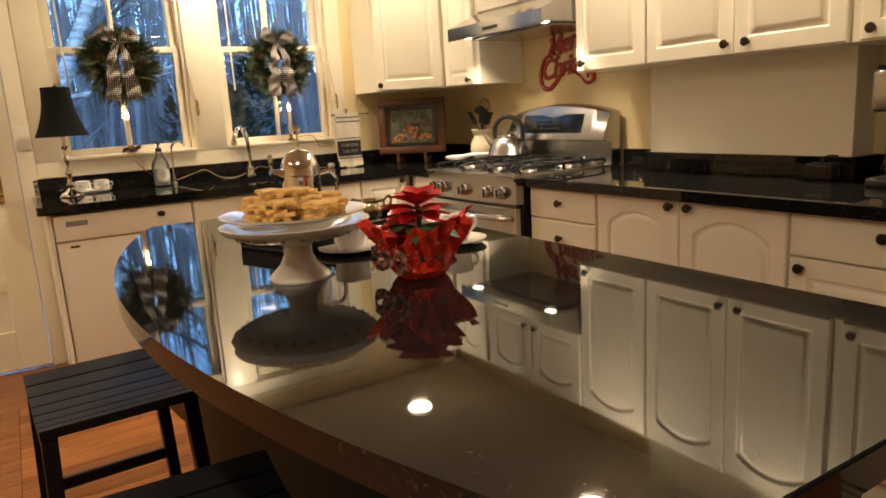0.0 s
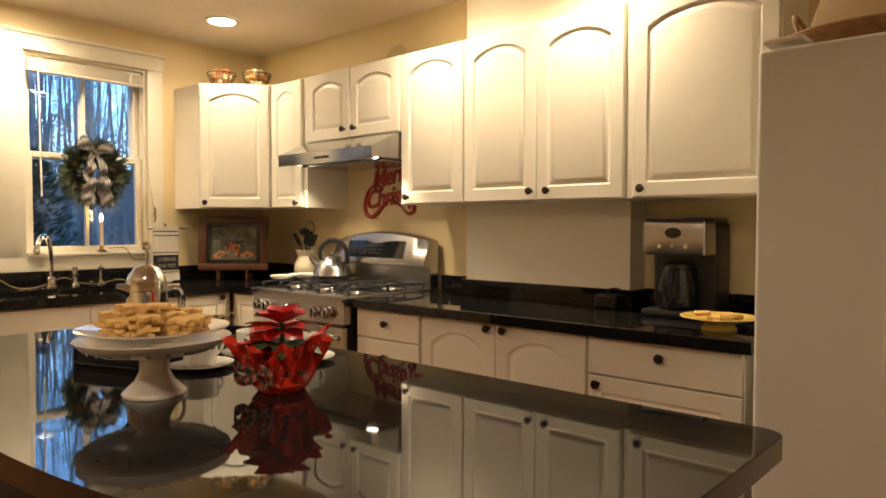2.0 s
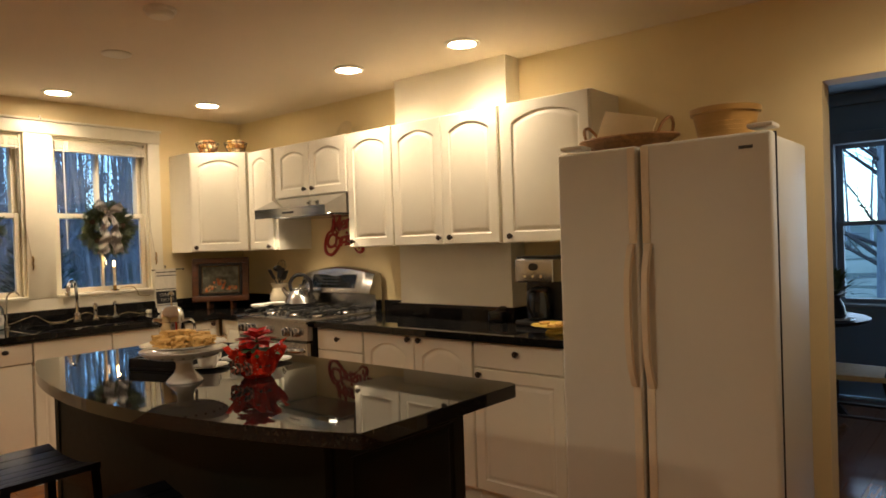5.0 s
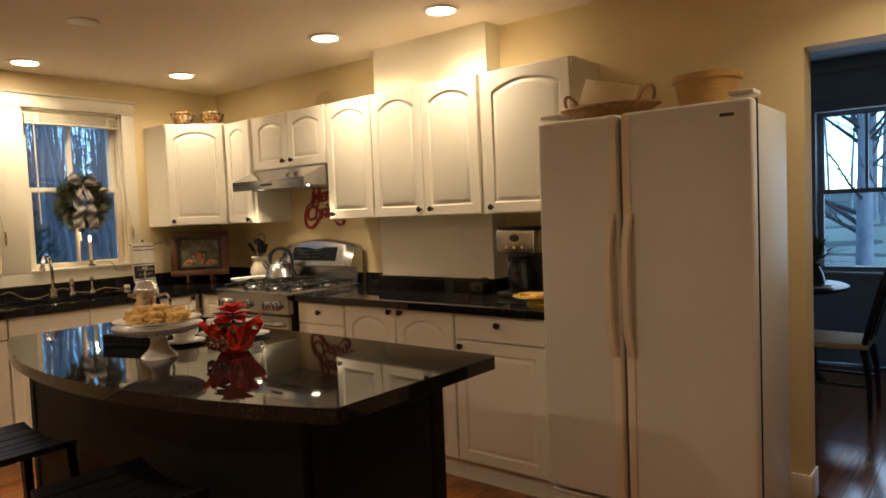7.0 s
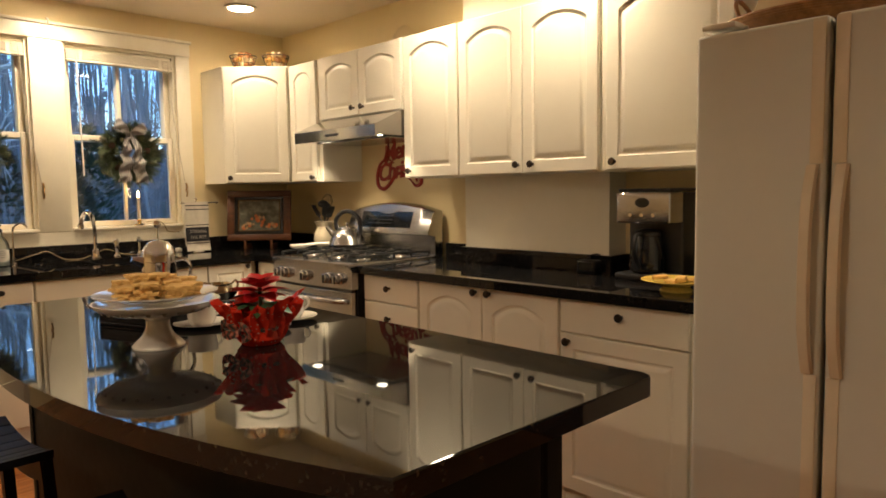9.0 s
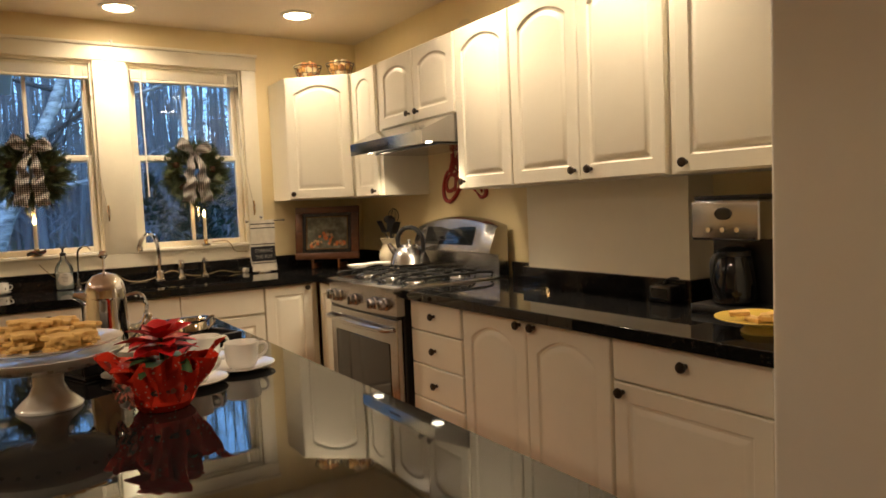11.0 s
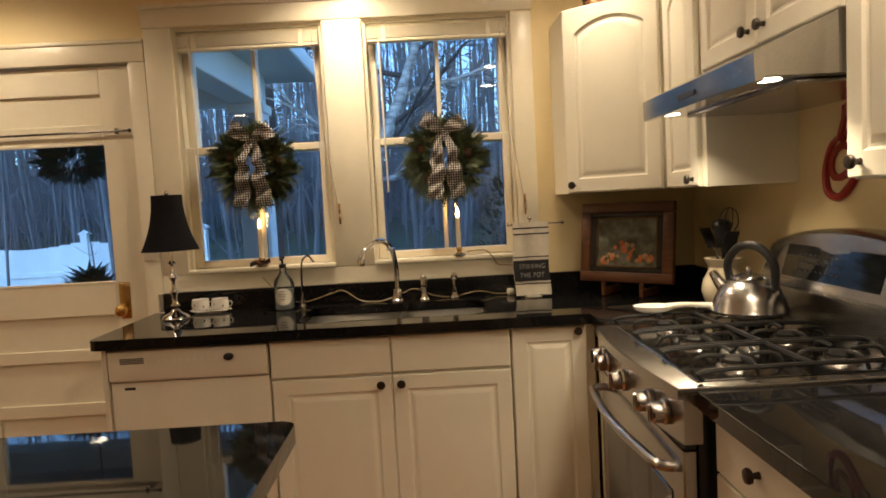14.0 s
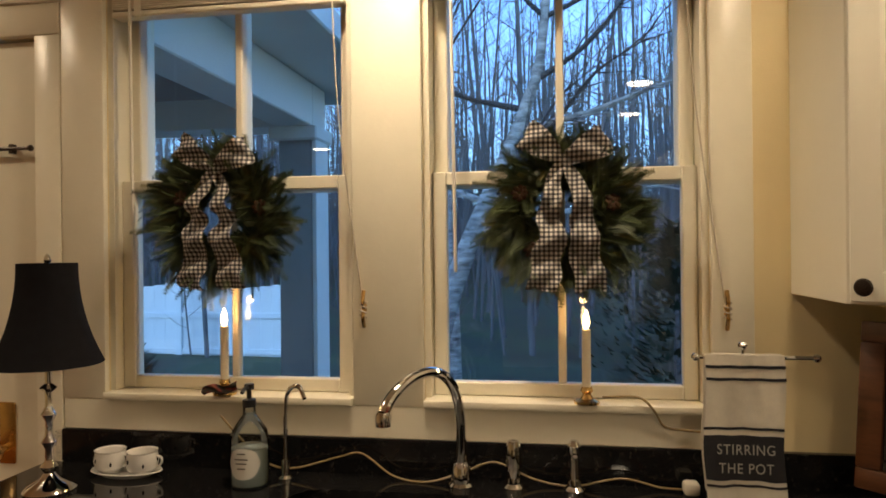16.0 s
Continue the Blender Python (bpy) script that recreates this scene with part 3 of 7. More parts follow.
def knob_bm(u, v, y=-0.02):
    m = pose(u, y, v, 90, 0, 0)
    return lathe(B(), [(0.008, 0.0), (0.006, 0.010), (0.0065, 0.013), (0.0150, 0.018), (0.0165, 0.023), (0.0140, 0.028), (0.005, 0.030)], m=m, n=18)


def cabinet(name, x, y, z, rz, w, depth, h, fronts, label, group, kick=0.0, category="cabinet"):
    """A unit with its front face at y = 0 of its own space; fronts: kind, u, v, width, height, arch, knob u, knob v."""
    root = thing(name, (x, y, z - kick), label, category, group, rz)
    part("body", box(B(), 0.0005, w - 0.0005, 0.0, depth, kick, kick + h, 0.0015), CAB, root, world_space=False)
    if kick:
        part("toe_kick", box(B(), 0.001, w - 0.001, 0.02, 0.05, 0, kick), CAB, root, world_space=False, smooth=0)
    for kind, u, v, fw, fh, arch, ku, kv in fronts:
        bm = front_bm(fw, fh, arch, flat=kind == "drawer", inset=0.055 if fw > 0.26 else 0.045)
        bm.transform(pose(u, 0, v + kick))
        f = part("drawer_front" if kind == "drawer" else "cabinet_door", bm, CAB, root, world_space=False, smooth=20)
        if ku is not None:
            part("knob", knob_bm(ku, kv + kick), BRONZE, f, "dark bronze knob", world_space=False)
    return root


K = 0.10
BT = 0.874 - K
BASEG, UPG = "base cabinets", "wall cabinets"
g = 0.003
# west run, facing +x
SF = 0.615
cabinet("sink_cabinet", SF, -1.88, K, 90, 0.92, 0.07, BT,
        [("drawer", g, 0.625, 0.457, 0.143, 0, None, None), ("drawer", 0.463, 0.625, 0.454, 0.143, 0, None, None),
         ("door", g, 0.012, 0.457, 0.602, 0, 0.419, 0.583), ("door", 0.463, 0.012, 0.454, 0.602, 0, 0.496, 0.583)],
        "white sink base cabinet with two doors and false drawer fronts", BASEG, K)
cabinet("corner_base_cabinet", SF, -0.958, K, 90, 0.325, 0.60, BT, [("door", g, 0.012, 0.285, 0.756, 0, 0.254, 0.748)], "narrow white base cabinet in the corner", BASEG, K)
# north run, facing -y
cabinet("narrow_base_cabinet", 0.617, -SF, K, 0, 0.325, 0.60, BT, [("door", 0.05, 0.012, 0.27, 0.756, 0.0, None, None)], "narrow white base cabinet beside the range", BASEG, K)
dz = [0.713, 0.560, 0.405, 0.250, 0.11]
cabinet("drawer_cabinet", 1.732, -SF, K, 0, 0.418, 0.60, BT,
        [("drawer", 0.004, v, 0.409, hh, 0, 0.206, k) for (v, hh), k in zip([(0.640, 0.130), (0.487, 0.147), (0.332, 0.149), (0.177, 0.149), (0.012, 0.159)], dz)],
        "white base cabinet with five drawers beside the range", BASEG, K)
cabinet("double_base_cabinet", 2.152, -SF, K, 0, 0.816, 0.60, BT,
        [("door", 0.006, 0.012, 0.400, 0.762, 0.06, 0.374, 0.752), ("door", 0.410, 0.012, 0.400, 0.762, 0.06, 0.454, 0.752)],
        "white base cabinet with two arched-panel doors", BASEG, K)
cabinet("single_base_cabinet", 2.970, -SF, K, 0, 0.535, 0.60, BT,
        [("drawer", 0.004, 0.640, 0.527, 0.133, 0, 0.273, 0.726), ("door", 0.004, 0.012, 0.527, 0.622, 0, 0.043, 0.606)],
        "white base cabinet with one drawer over one door", BASEG, K)
# wall cabinets
UZ, UH, UF = 1.367, 0.758, -0.310
root = thing("corner_wall_cabinet", (0.30, -0.65, UZ), "white diagonal corner wall cabinet with an arched-panel door", "cabinet", UPG)
part("body", prism(B(), [(0.001, -0.001), (0.001, -0.65), (0.30, -0.65), (0.588, -0.327), (0.588, -0.001)], UZ, UZ + UH), CAB, root, smooth=0)
ang = math.degrees(math.atan2(0.323, 0.288))
dl = math.hypot(0.288, 0.323)
bm = front_bm(dl - 0.022, UH - 0.008, 0.05)
mdoor = pose(0.30, -0.65, UZ, 0, 0, ang) @ pose(0.011, 0, 0.004)
bm.transform(mdoor)
f = part("cabinet_door", bm, CAB, root, smooth=20)
bm = knob_bm(0.032, 0.030)
bm.transform(mdoor)
part("knob", bm, BRONZE, f, "dark bronze knob")
cabinet("narrow_wall_cabinet", 0.590, UF, UZ, 0, 0.340, 0.308, UH, [("door", 0.004, 0.004, 0.300, UH - 0.008, 0.045, 0.266, 0.028)], "narrow white wall cabinet with an arched-panel door", UPG)
cabinet("hood_wall_cabinet", 0.945, UF, 1.739, 0, 0.770, 0.308, UZ + UH - 1.739, [("door", 0.006, 0.004, 0.376, 0.378, 0.04, 0.341, 0.05), ("door", 0.386, 0.004, 0.378, 0.378, 0.04, 0.430, 0.05)],
        "short white wall cabinet over the range hood", UPG)
cabinet("tall_wall_cabinet", 1.722, UF, UZ, 0, 0.412, 0.308, UH, [("door", 0.004, 0.004, 0.404, UH - 0.008, 0.05, 0.052, 0.038)], "white wall cabinet with one arched-panel door", UPG)
cabinet("double_wall_cabinet", 2.136, UF, UZ, 0, 0.812, 0.308, UH, [("door", 0.004, 0.004, 0.401, UH - 0.008, 0.05, 0.382, 0.043), ("door", 0.408, 0.004, 0.400, UH - 0.008, 0.05, 0.467, 0.043)],
        "wide white wall cabinet with two arched-panel doors", UPG)
cabinet("end_wall_cabinet", 2.950, UF, UZ, 0, 0.560, 0.308, UH, [("door", 0.034, 0.004, 0.520, UH - 0.008, 0.055, 0.074, 0.037)], "white wall cabinet with an arched-panel door beside the fridge", UPG)

# ---- worktops ----
def rounded(outline, which, r, n=5):
    out = []
    m = len(outline)
    for i, p in enumerate(outline):
        if i not in which:
            out.append(p)
            continue
        a, b, c = Vector(outline[i - 1]), Vector(p), Vector(outline[(i + 1) % m])
        p0, p1 = b + (a - b).normalized() * r, b + (c - b).normalized() * r
        for k in range(n + 1):
            t = k / n
            out.append(tuple((1 - t) ** 2 * p0 + 2 * t * (1 - t) * b + t * t * p1))
    return out


SX0, SX1, SY0, SY1 = 0.135, 0.530, -1.795, -1.030
ct = thing("sink_worktop", (0.33, -1.3, 0.876), "polished black granite worktop with sink cut-out", "worktop")
xs, ys = (0.001, SX0, SX1, 0.665, 0.946), (-2.545, SY0, SY1, -0.66, -0.001)
cells = {(a, b) for a in range(3) for b in range(4)} - {(1, 1)} | {(3, 3)}
bm, vs_ = B(), {}


def vert(a, b, z):
    if (a, b, z) not in vs_:
        vs_[a, b, z] = bm.verts.new((xs[a], ys[b], z))
    return vs_[a, b, z]


for a, b in cells:
    for z in (0.876, 0.915):
        bm.faces.new([vert(a, b, z), vert(a + 1, b, z), vert(a + 1, b + 1, z), vert(a, b + 1, z)])
    for (da, db), (p0, p1) in (((0, -1), ((0, 0), (1, 0))), ((1, 0), ((1, 0), (1, 1))), ((0, 1), ((1, 1), (0, 1))), ((-1, 0), ((0, 1), (0, 0)))):
        if (a + da, b + db) not in cells:
            bm.faces.new([vert(a + p0[0], b + p0[1], 0.876), vert(a + p1[0], b + p1[1], 0.876), vert(a + p1[0], b + p1[1], 0.915), vert(a + p0[0], b + p0[1], 0.915)])
corner = [e for e in bm.edges if all(abs(v.co.x - 0.665) < 1e-4 and abs(v.co.y + 2.545) < 1e-4 for v in e.verts)]
hole = [e for e in bm.edges if abs(e.verts[0].co.z - e.verts[1].co.z) > 0.01 and all(v.co.x in (SX0, SX1) or min(abs(v.co.x - SX0), abs(v.co.x - SX1)) < 1e-4 for v in e.verts) and all(min(abs(v.co.y - SY0), abs(v.co.y - SY1)) < 1e-4 for v in e.verts)]
bmesh.ops.bevel(bm, geom=corner, offset=0.03, segments=5, affect="EDGES", profile=0.5)
bmesh.ops.bevel(bm, geom=hole, offset=0.085, segments=6, affect="EDGES", profile=0.5)
part("slab", bm, GRANITE, ct, smooth=0)
part("upstand", box(B(), 0.001, 0.021, -2.530, -0.001, 0.9151, 1.003, 0.003, 2), GRANITE, ct, smooth=15)
part("upstand", box(B(), 0.022, 0.946, -0.021, -0.001, 0.9151, 1.003, 0.003, 2), GRANITE, ct, smooth=15)
ct = thing("range_side_worktop", (2.6, -0.33, 0.876), "polished black granite worktop beside the range", "worktop")
bm = prism(B(), [(1.716, -0.001), (1.716, -0.665), (3.535, -0.665), (3.535, -0.001), (2.886, -0.001), (2.886, -0.141), (1.999, -0.141), (1.999, -0.001)], 0.876, 0.915, 0.003, 2)
part("slab", bm, GRANITE, ct, smooth=0)
part("upstand", box(B(), 1.722, 1.976, -0.021, -0.001, 0.9151, 0.995, 0.003, 2), GRANITE, ct, smooth=15)
part("upstand", box(B(), 1.977, 1.998, -0.162, -0.001, 0.9151, 0.995, 0.003, 2), GRANITE, ct, smooth=15)
part("upstand", box(B(), 1.999, 2.887, -0.162, -0.142, 0.9151, 0.995, 0.003, 2), GRANITE, ct, smooth=15)
part("upstand", box(B(), 2.888, 2.908, -0.162, -0.001, 0.9151, 0.995, 0.003, 2), GRANITE, ct, smooth=15)
part("upstand", box(B(), 2.909, 3.53, -0.021, -0.001, 0.9151, 0.995, 0.003, 2), GRANITE, ct, smooth=15)

# sink
sink = thing("kitchen_sink", (0.33, -1.41, 0.70), "double-bowl undermount stainless steel sink", "sink")
for y0, y1 in ((SY0 + 0.002, -1.393), (-1.369, SY1 - 0.002)):
    bm = B()
    box(bm, SX0 + 0.002, SX1 - 0.002, y0, y1, 0.71, 0.930, 0.065, 5)
    for v in bm.verts:
        v.co.z = min(v.co.z, 0.8755)
    bmesh.ops.delete(bm, geom=[f for f in bm.faces if f.calc_center_median().z > 0.874], context="FACES")
    bowl = part("bowl", bm, SINKM, sink)
    part("drain", lathe(B(), [(0.042, 0.7115), (0.042, 0.715), (0.030, 0.714), (0.0005, 0.7125)], (0.34, (y0 + y1) / 2, 0)), CHROME, bowl)
part("divider", box(B(), SX0 + 0.01, SX1 - 0.01, -1.393, -1.369, 0.80, 0.878, 0.006, 2), SINKM, sink)
bm = B()
box(bm, SX0 - 0.01, SX0 + 0.001, SY0, SY1, 0.866, 0.8755)
box(bm, SX1 - 0.001, SX1 + 0.01, SY0, SY1, 0.866, 0.8755)
box(bm, SX0 + 0.001, SX1 - 0.001, SY0 - 0.01, SY0 + 0.001, 0.866, 0.8755)
box(bm, SX0 + 0.001, SX1 - 0.001, SY1 - 0.001, SY1 + 0.01, 0.866, 0.8755)
part("flange", bm, SINKM, sink, smooth=0)

fa = thing("kitchen_faucet", (0.085, -1.41, 0.915), "tall curved chrome kitchen faucet", "faucet")
part("base_ring", lathe(B(), [(0.030, 0), (0.030, 0.008), (0.024, 0.014), (0.022, 0.05), (0.017, 0.06)], (0.085, -1.41, 0.915)), CHROME, fa)
part("spout", tube(B(), curve([(0.085, -1.41, 0.96), (0.086, -1.41, 1.07), (0.105, -1.422, 1.150), (0.150, -1.452, 1.196), (0.210, -1.492, 1.200), (0.265, -1.528, 1.170), (0.290, -1.545, 1.135)]), 0.0125, 12), CHROME, fa)
part("nozzle", lathe(B(), [(0.016, 0.0), (0.0175, 0.02), (0.014, 0.03)], (0.2905, -1.5455, 1.108), n=16), CHROME, fa)
for nm, yy, lab in (("side_sprayer", -1.287, "chrome side sprayer beside the faucet"), ("soap_pump", -1.148, "chrome soap pump set in the worktop")):
    r_ = thing(nm, (0.085, yy, 0.915), lab, "faucet" if nm == "side_sprayer" else "soap dispenser")
    part("base_ring", lathe(B(), [(0.024, 0), (0.024, 0.008), (0.016, 0.016), (0.014, 0.03)], (0.085, yy, 0.915), n=18), CHROME, r_)
    if nm == "side_sprayer":
        part("handle", lathe(B(), [(0.014, 0.03), (0.017, 0.06), (0.018, 0.10), (0.013, 0.115), (0.004, 0.118)], (0.085, yy, 0.915), n=16), CHROME, r_)
    else:
        bm = lathe(B(), [(0.010, 0.03), (0.009, 0.085), (0.014, 0.09), (0.016, 0.108), (0.008, 0.12)], (0.085, yy, 0.915), n=16)
        tube(bm, [(0.085, yy, 1.015), (0.115, yy, 1.02), (0.135, yy, 1.012)], 0.005)
        part("pump", bm, CHROME, r_)
r_ = thing("filter_tap", (0.085, -1.845, 0.915), "slim chrome filtered-water tap", "faucet")
part("base_ring", lathe(B(), [(0.018, 0), (0.018, 0.006), (0.011, 0.012), (0.010, 0.05)], (0.085, -1.845, 0.915), n=16), CHROME, r_)
part("spout", tube(B(), curve([(0.085, -1.845, 0.95), (0.085, -1.843, 1.09), (0.092, -1.832, 1.135), (0.112, -1.80, 1.15), (0.13, -1.778, 1.125)]), 0.0055, 10), CHROME, r_)

# dishwasher
dw = thing("dishwasher", (0.62, -2.19, 0.0), "white built-in dishwasher under the worktop", "dishwasher")
part("body", box(B(), 0.03, 0.60, -2.49, -1.884, 0.09, 0.874), APPL, dw, smooth=0)
part("door_panel", box(B(), 0.60, 0.628, -2.488, -1.886, 0.13, 0.742, 0.006, 2), APPL, dw)
cp = part("control_panel", box(B(), 0.60, 0.642, -2.488, -1.886, 0.746, 0.868, 0.009, 3), APPL, dw)
bm = B()
for k in range(4):
    box(bm, 0.642, 0.6428, -2.44, -2.35, 0.815 + 0.006 * k, 0.8185 + 0.006 * k)
part("vent", bm, BLACKP, cp, smooth=0)
part("dial", lathe(B(), [(0.014, 0), (0.013, 0.010), (0.009, 0.012)], m=pose(0.642, -2.03, 0.825, 0, 90, 0) @ Matrix.Diagonal((1, 1.35, 1, 1)), n=18), BLACKP, cp)
bm = B()
for k in range(9):
    box(bm, 0.642, 0.6435, -2.30 + 0.027 * k, -2.285 + 0.027 * k, 0.815, 0.828, 0.0005)
part("buttons", bm, WHITEP, cp, smooth=0)
part("badge", box(B(), 0.628, 0.6287, -2.435, -2.395, 0.712, 0.722), BLACKP, dw, smooth=0)
part("toe_panel", box(B(), 0.57, 0.58, -2.488, -1.886, 0.01, 0.12), APPL, dw, smooth=0)
part("side_panel", box(B(), 0.03, 0.635, -2.512, -2.493, 0.0, 0.874, 0.002), CAB, dw, "white painted side panel")

# ---- range ----
RX0, RX1 = 0.953, 1.710
rg = thing("gas_range", (1.33, -0.34, 0.0), "stainless steel gas range with black cast iron grates", "stove")
part("body", box(B(), RX0 + 0.002, RX1 - 0.002, -0.662, -0.03, 0.03, 0.895), BLACKM, rg, "black side panels", smooth=0)
bm = B()
out = [(RX0, -0.04), (RX0, -0.707)] + [(RX0 + (RX1 - RX0) * k / 12, -0.707 - 0.028 * math.sin(math.pi * k / 12)) for k in range(1, 12)] + [(RX1, -0.707), (RX1, -0.04)]
prism(bm, out, 0.896, 0.924, 0.006, 2)
top = part("cooktop", bm, STEEL, rg)
part("burner_tray", box(B(), RX0 + 0.035, RX1 - 0.035, -0.650, -0.115, 0.9242, 0.928, 0.003, 1), STEELS, top)
bm = B()
out = [(RX0, -0.652)] + [(RX0 + (RX1 - RX0) * k / 12, -0.694 - 0.026 * math.sin(math.pi * k / 12)) for k in range(13)] + [(RX1, -0.652)]
prism(bm, out, 0.792, 0.895)
cp = part("control_panel", bm, STEEL, rg, smooth=40)
for k, kx in enumerate((0.085, 0.175, 0.378, 0.578, 0.668)):
    u = kx / 0.757
    yk = -0.694 - 0.026 * math.sin(math.pi * u)
    bm = lathe(B(), [(0.030, 0), (0.031, 0.008), (0.026, 0.012), (0.025, 0.034), (0.021, 0.038), (0.0005, 0.038)], m=pose(RX0 + kx, yk, 0.842, 90, 0, 0), n=22)
    xbox(bm, 0.010, 0.012, 0.044, pose(RX0 + kx, yk - 0.040, 0.842), 0.002)
    part("knob", bm, STEEL, cp, "round steel burner knob")
od = part("oven_door", box(B(), RX0 + 0.004, RX1 - 0.004, -0.697, -0.664, 0.215, 0.775, 0.006, 2), STEEL, rg)
part("oven_window", box(B(), RX0 + 0.075, RX1 - 0.075, -0.701, -0.6975, 0.315, 0.655, 0.002), BLACKG, od)
part("door_vent", box(B(), RX0 + 0.01, RX1 - 0.01, -0.692, -0.662, 0.777, 0.790), BLACKM, rg, smooth=0)


def bow_handle(z, y0, x0, x1, r):
    pts = [(x0, y0, z), (x0 + 0.006, y0 - 0.028, z)]
    pts += [(x0 + 0.03 + (x1 - x0 - 0.06) * k / 10, y0 - 0.042 - 0.022 * math.sin(math.pi * k / 10), z) for k in range(11)]
    return tube(B(), curve(pts + [(x1 - 0.006, y0 - 0.028, z), (x1, y0, z)], 3), r, 10)


part("oven_handle", bow_handle(0.728, -0.697, RX0 + 0.04, RX1 - 0.04, 0.0125), STEEL, od)
dr = part("warming_drawer", box(B(), RX0 + 0.004, RX1 - 0.004, -0.697, -0.664, 0.045, 0.208, 0.006, 2), STEEL, rg)
part("drawer_handle", bow_handle(0.165, -0.697, RX0 + 0.04, RX1 - 0.04, 0.0115), STEEL, dr)
part("badge", lathe(B(), [(0.012, 0), (0.011, 0.003)], m=pose(1.33, -0.697, 0.262, 90, 0, 0), n=16), SILVER, od)
# backguard: a slanting console with an arched top
bm = B()
n = 14
rows_ = []
for k in range(n + 1):
    u = k / n
    x = RX0 - 0.002 + (RX1 - RX0 + 0.004) * u
    rise = 0.05 * math.sin(math.pi * u) ** 0.8
    rows_.append([bm.verts.new((x, y, z)) for y, z in ((-0.035, 0.925), (-0.095, 0.925), (-0.095, 1.035), (-0.150, 1.045), (-0.150, 1.060), (-0.105, 1.168 + rise), (-0.085, 1.180 + rise), (-0.035, 1.180 + rise))])
for a, b in zip(rows_, rows_[1:]):
    for k in range(8):
        bm.faces.new((a[k], a[(k + 1) % 8], b[(k + 1) % 8], b[k]))
bm.faces.new(rows_[0])
bm.faces.new(rows_[-1][::-1])
bg = part("backguard", bm, STEEL, rg, smooth=40)
tilt = math.degrees(math.atan2(0.045, 0.135))
bm = xbox(B(), 0.47, 0.004, 0.100, pose(1.315, -0.1295, 1.128, -tilt + 1, 0, 0), 0.001)
disp = part("display", bm, BLACKG, bg, "dark glass control display")
bm = B()
for r_i in range(3):
    for c_i in range(9):
        xbox(bm, 0.014, 0.001, 0.006, pose(1.16 + 0.026 * c_i, -0.1322 + 0.008 * (r_i - 1), 1.128 + 0.022 * (r_i - 1), -tilt + 1, 0, 0))
part("buttons", bm, BLACKP, disp, smooth=0)
# grates and burners
for gx in (RX0 + 0.135, 1.3315, RX1 - 0.135):
    bm = B()
    for sx in (-0.112, 0.112):
        tube(bm, curve([(gx + sx, -0.640, 0.930), (gx + sx, -0.633, 0.952), (gx + sx, -0.385, 0.956), (gx + sx, -0.135, 0.952), (gx + sx, -0.128, 0.930)], 3), 0.0060, 6)
    tube(bm, [(gx - 0.112, -0.385, 0.955), (gx + 0.112, -0.385, 0.955)], 0.0060, 6)
    for cy in (-0.512, -0.258):
        for a in (0, 90, 180, 270):
            ca, sa = math.cos(radians(a)), math.sin(radians(a))
            ln_ = 0.112
            tube(bm, curve([(gx + 0.030 * ca, cy + 0.030 * sa, 0.957), (gx + 0.075 * ca, cy + 0.075 * sa, 0.960), (gx + 0.100 * ca, cy + 0.100 * sa, 0.952), (gx + ln_ * ca, cy + ln_ * sa, 0.934)], 4), [0.005] * 13, 6)
    for sx in (-0.112, 0.112):
        for yy in (-0.385,):
            tube(bm, [(gx + sx, yy, 0.955), (gx + sx, yy, 0.928)], 0.008, 6)
    gr = part("grate", bm, IRON, rg, "black cast iron grate")
    for cy in (-0.512, -0.258):
        bm = lathe(B(), [(0.050, 0.9285), (0.047, 0.934), (0.038, 0.936), (0.038, 0.943)], (gx, cy, 0), n=22)
        bu = part("burner", bm, STEEL, rg, "steel burner ring")
        part("burner_cap", lathe(B(), [(0.036, 0.9432), (0.035, 0.950), (0.028, 0.953), (0.0005, 0.9535)], (gx, cy, 0), n=22), IRON, bu)

# hood
hd = thing("range_hood", (1.33, -0.26, 1.59), "stainless steel under-cabinet range hood with two lit lamps", "range hood")
prof = [(-0.001, 1.600), (-0.500, 1.600), (-0.504, 1.590), (-0.522, 1.590), (-0.524, 1.652), (-0.332, 1.737), (-0.001, 1.737)]
bm = B()
a = [bm.verts.new((0.948, y, z)) for y, z in prof]
b = [bm.verts.new((1.717, y, z)) for y, z in prof]
for k in range(7):
    bm.faces.new((a[k], a[(k + 1) % 7], b[(k + 1) % 7], b[k]))
bm.faces.new(a)
bm.faces.new(b[::-1])
part("canopy", bm, STEELS, hd, smooth=20)
bm = B()
box(bm, 1.0, 1.66, -0.40, -0.06, 1.590, 1.5995, 0.003)
part("filter", bm, STEEL, hd)
for lx in (1.03, 1.655):
    part("lamp_lens", lathe(B(), [(0.031, 0), (0.031, -0.0008), (0.026, -0.0012)], (lx, -0.465, 1.5995), n=20), HOODB, hd, "glowing lamp lens")
part("switch_strip", box(B(), 1.27, 1.39, -0.5265, -0.524, 1.612, 1.626, 0.001), BLACKP, hd)

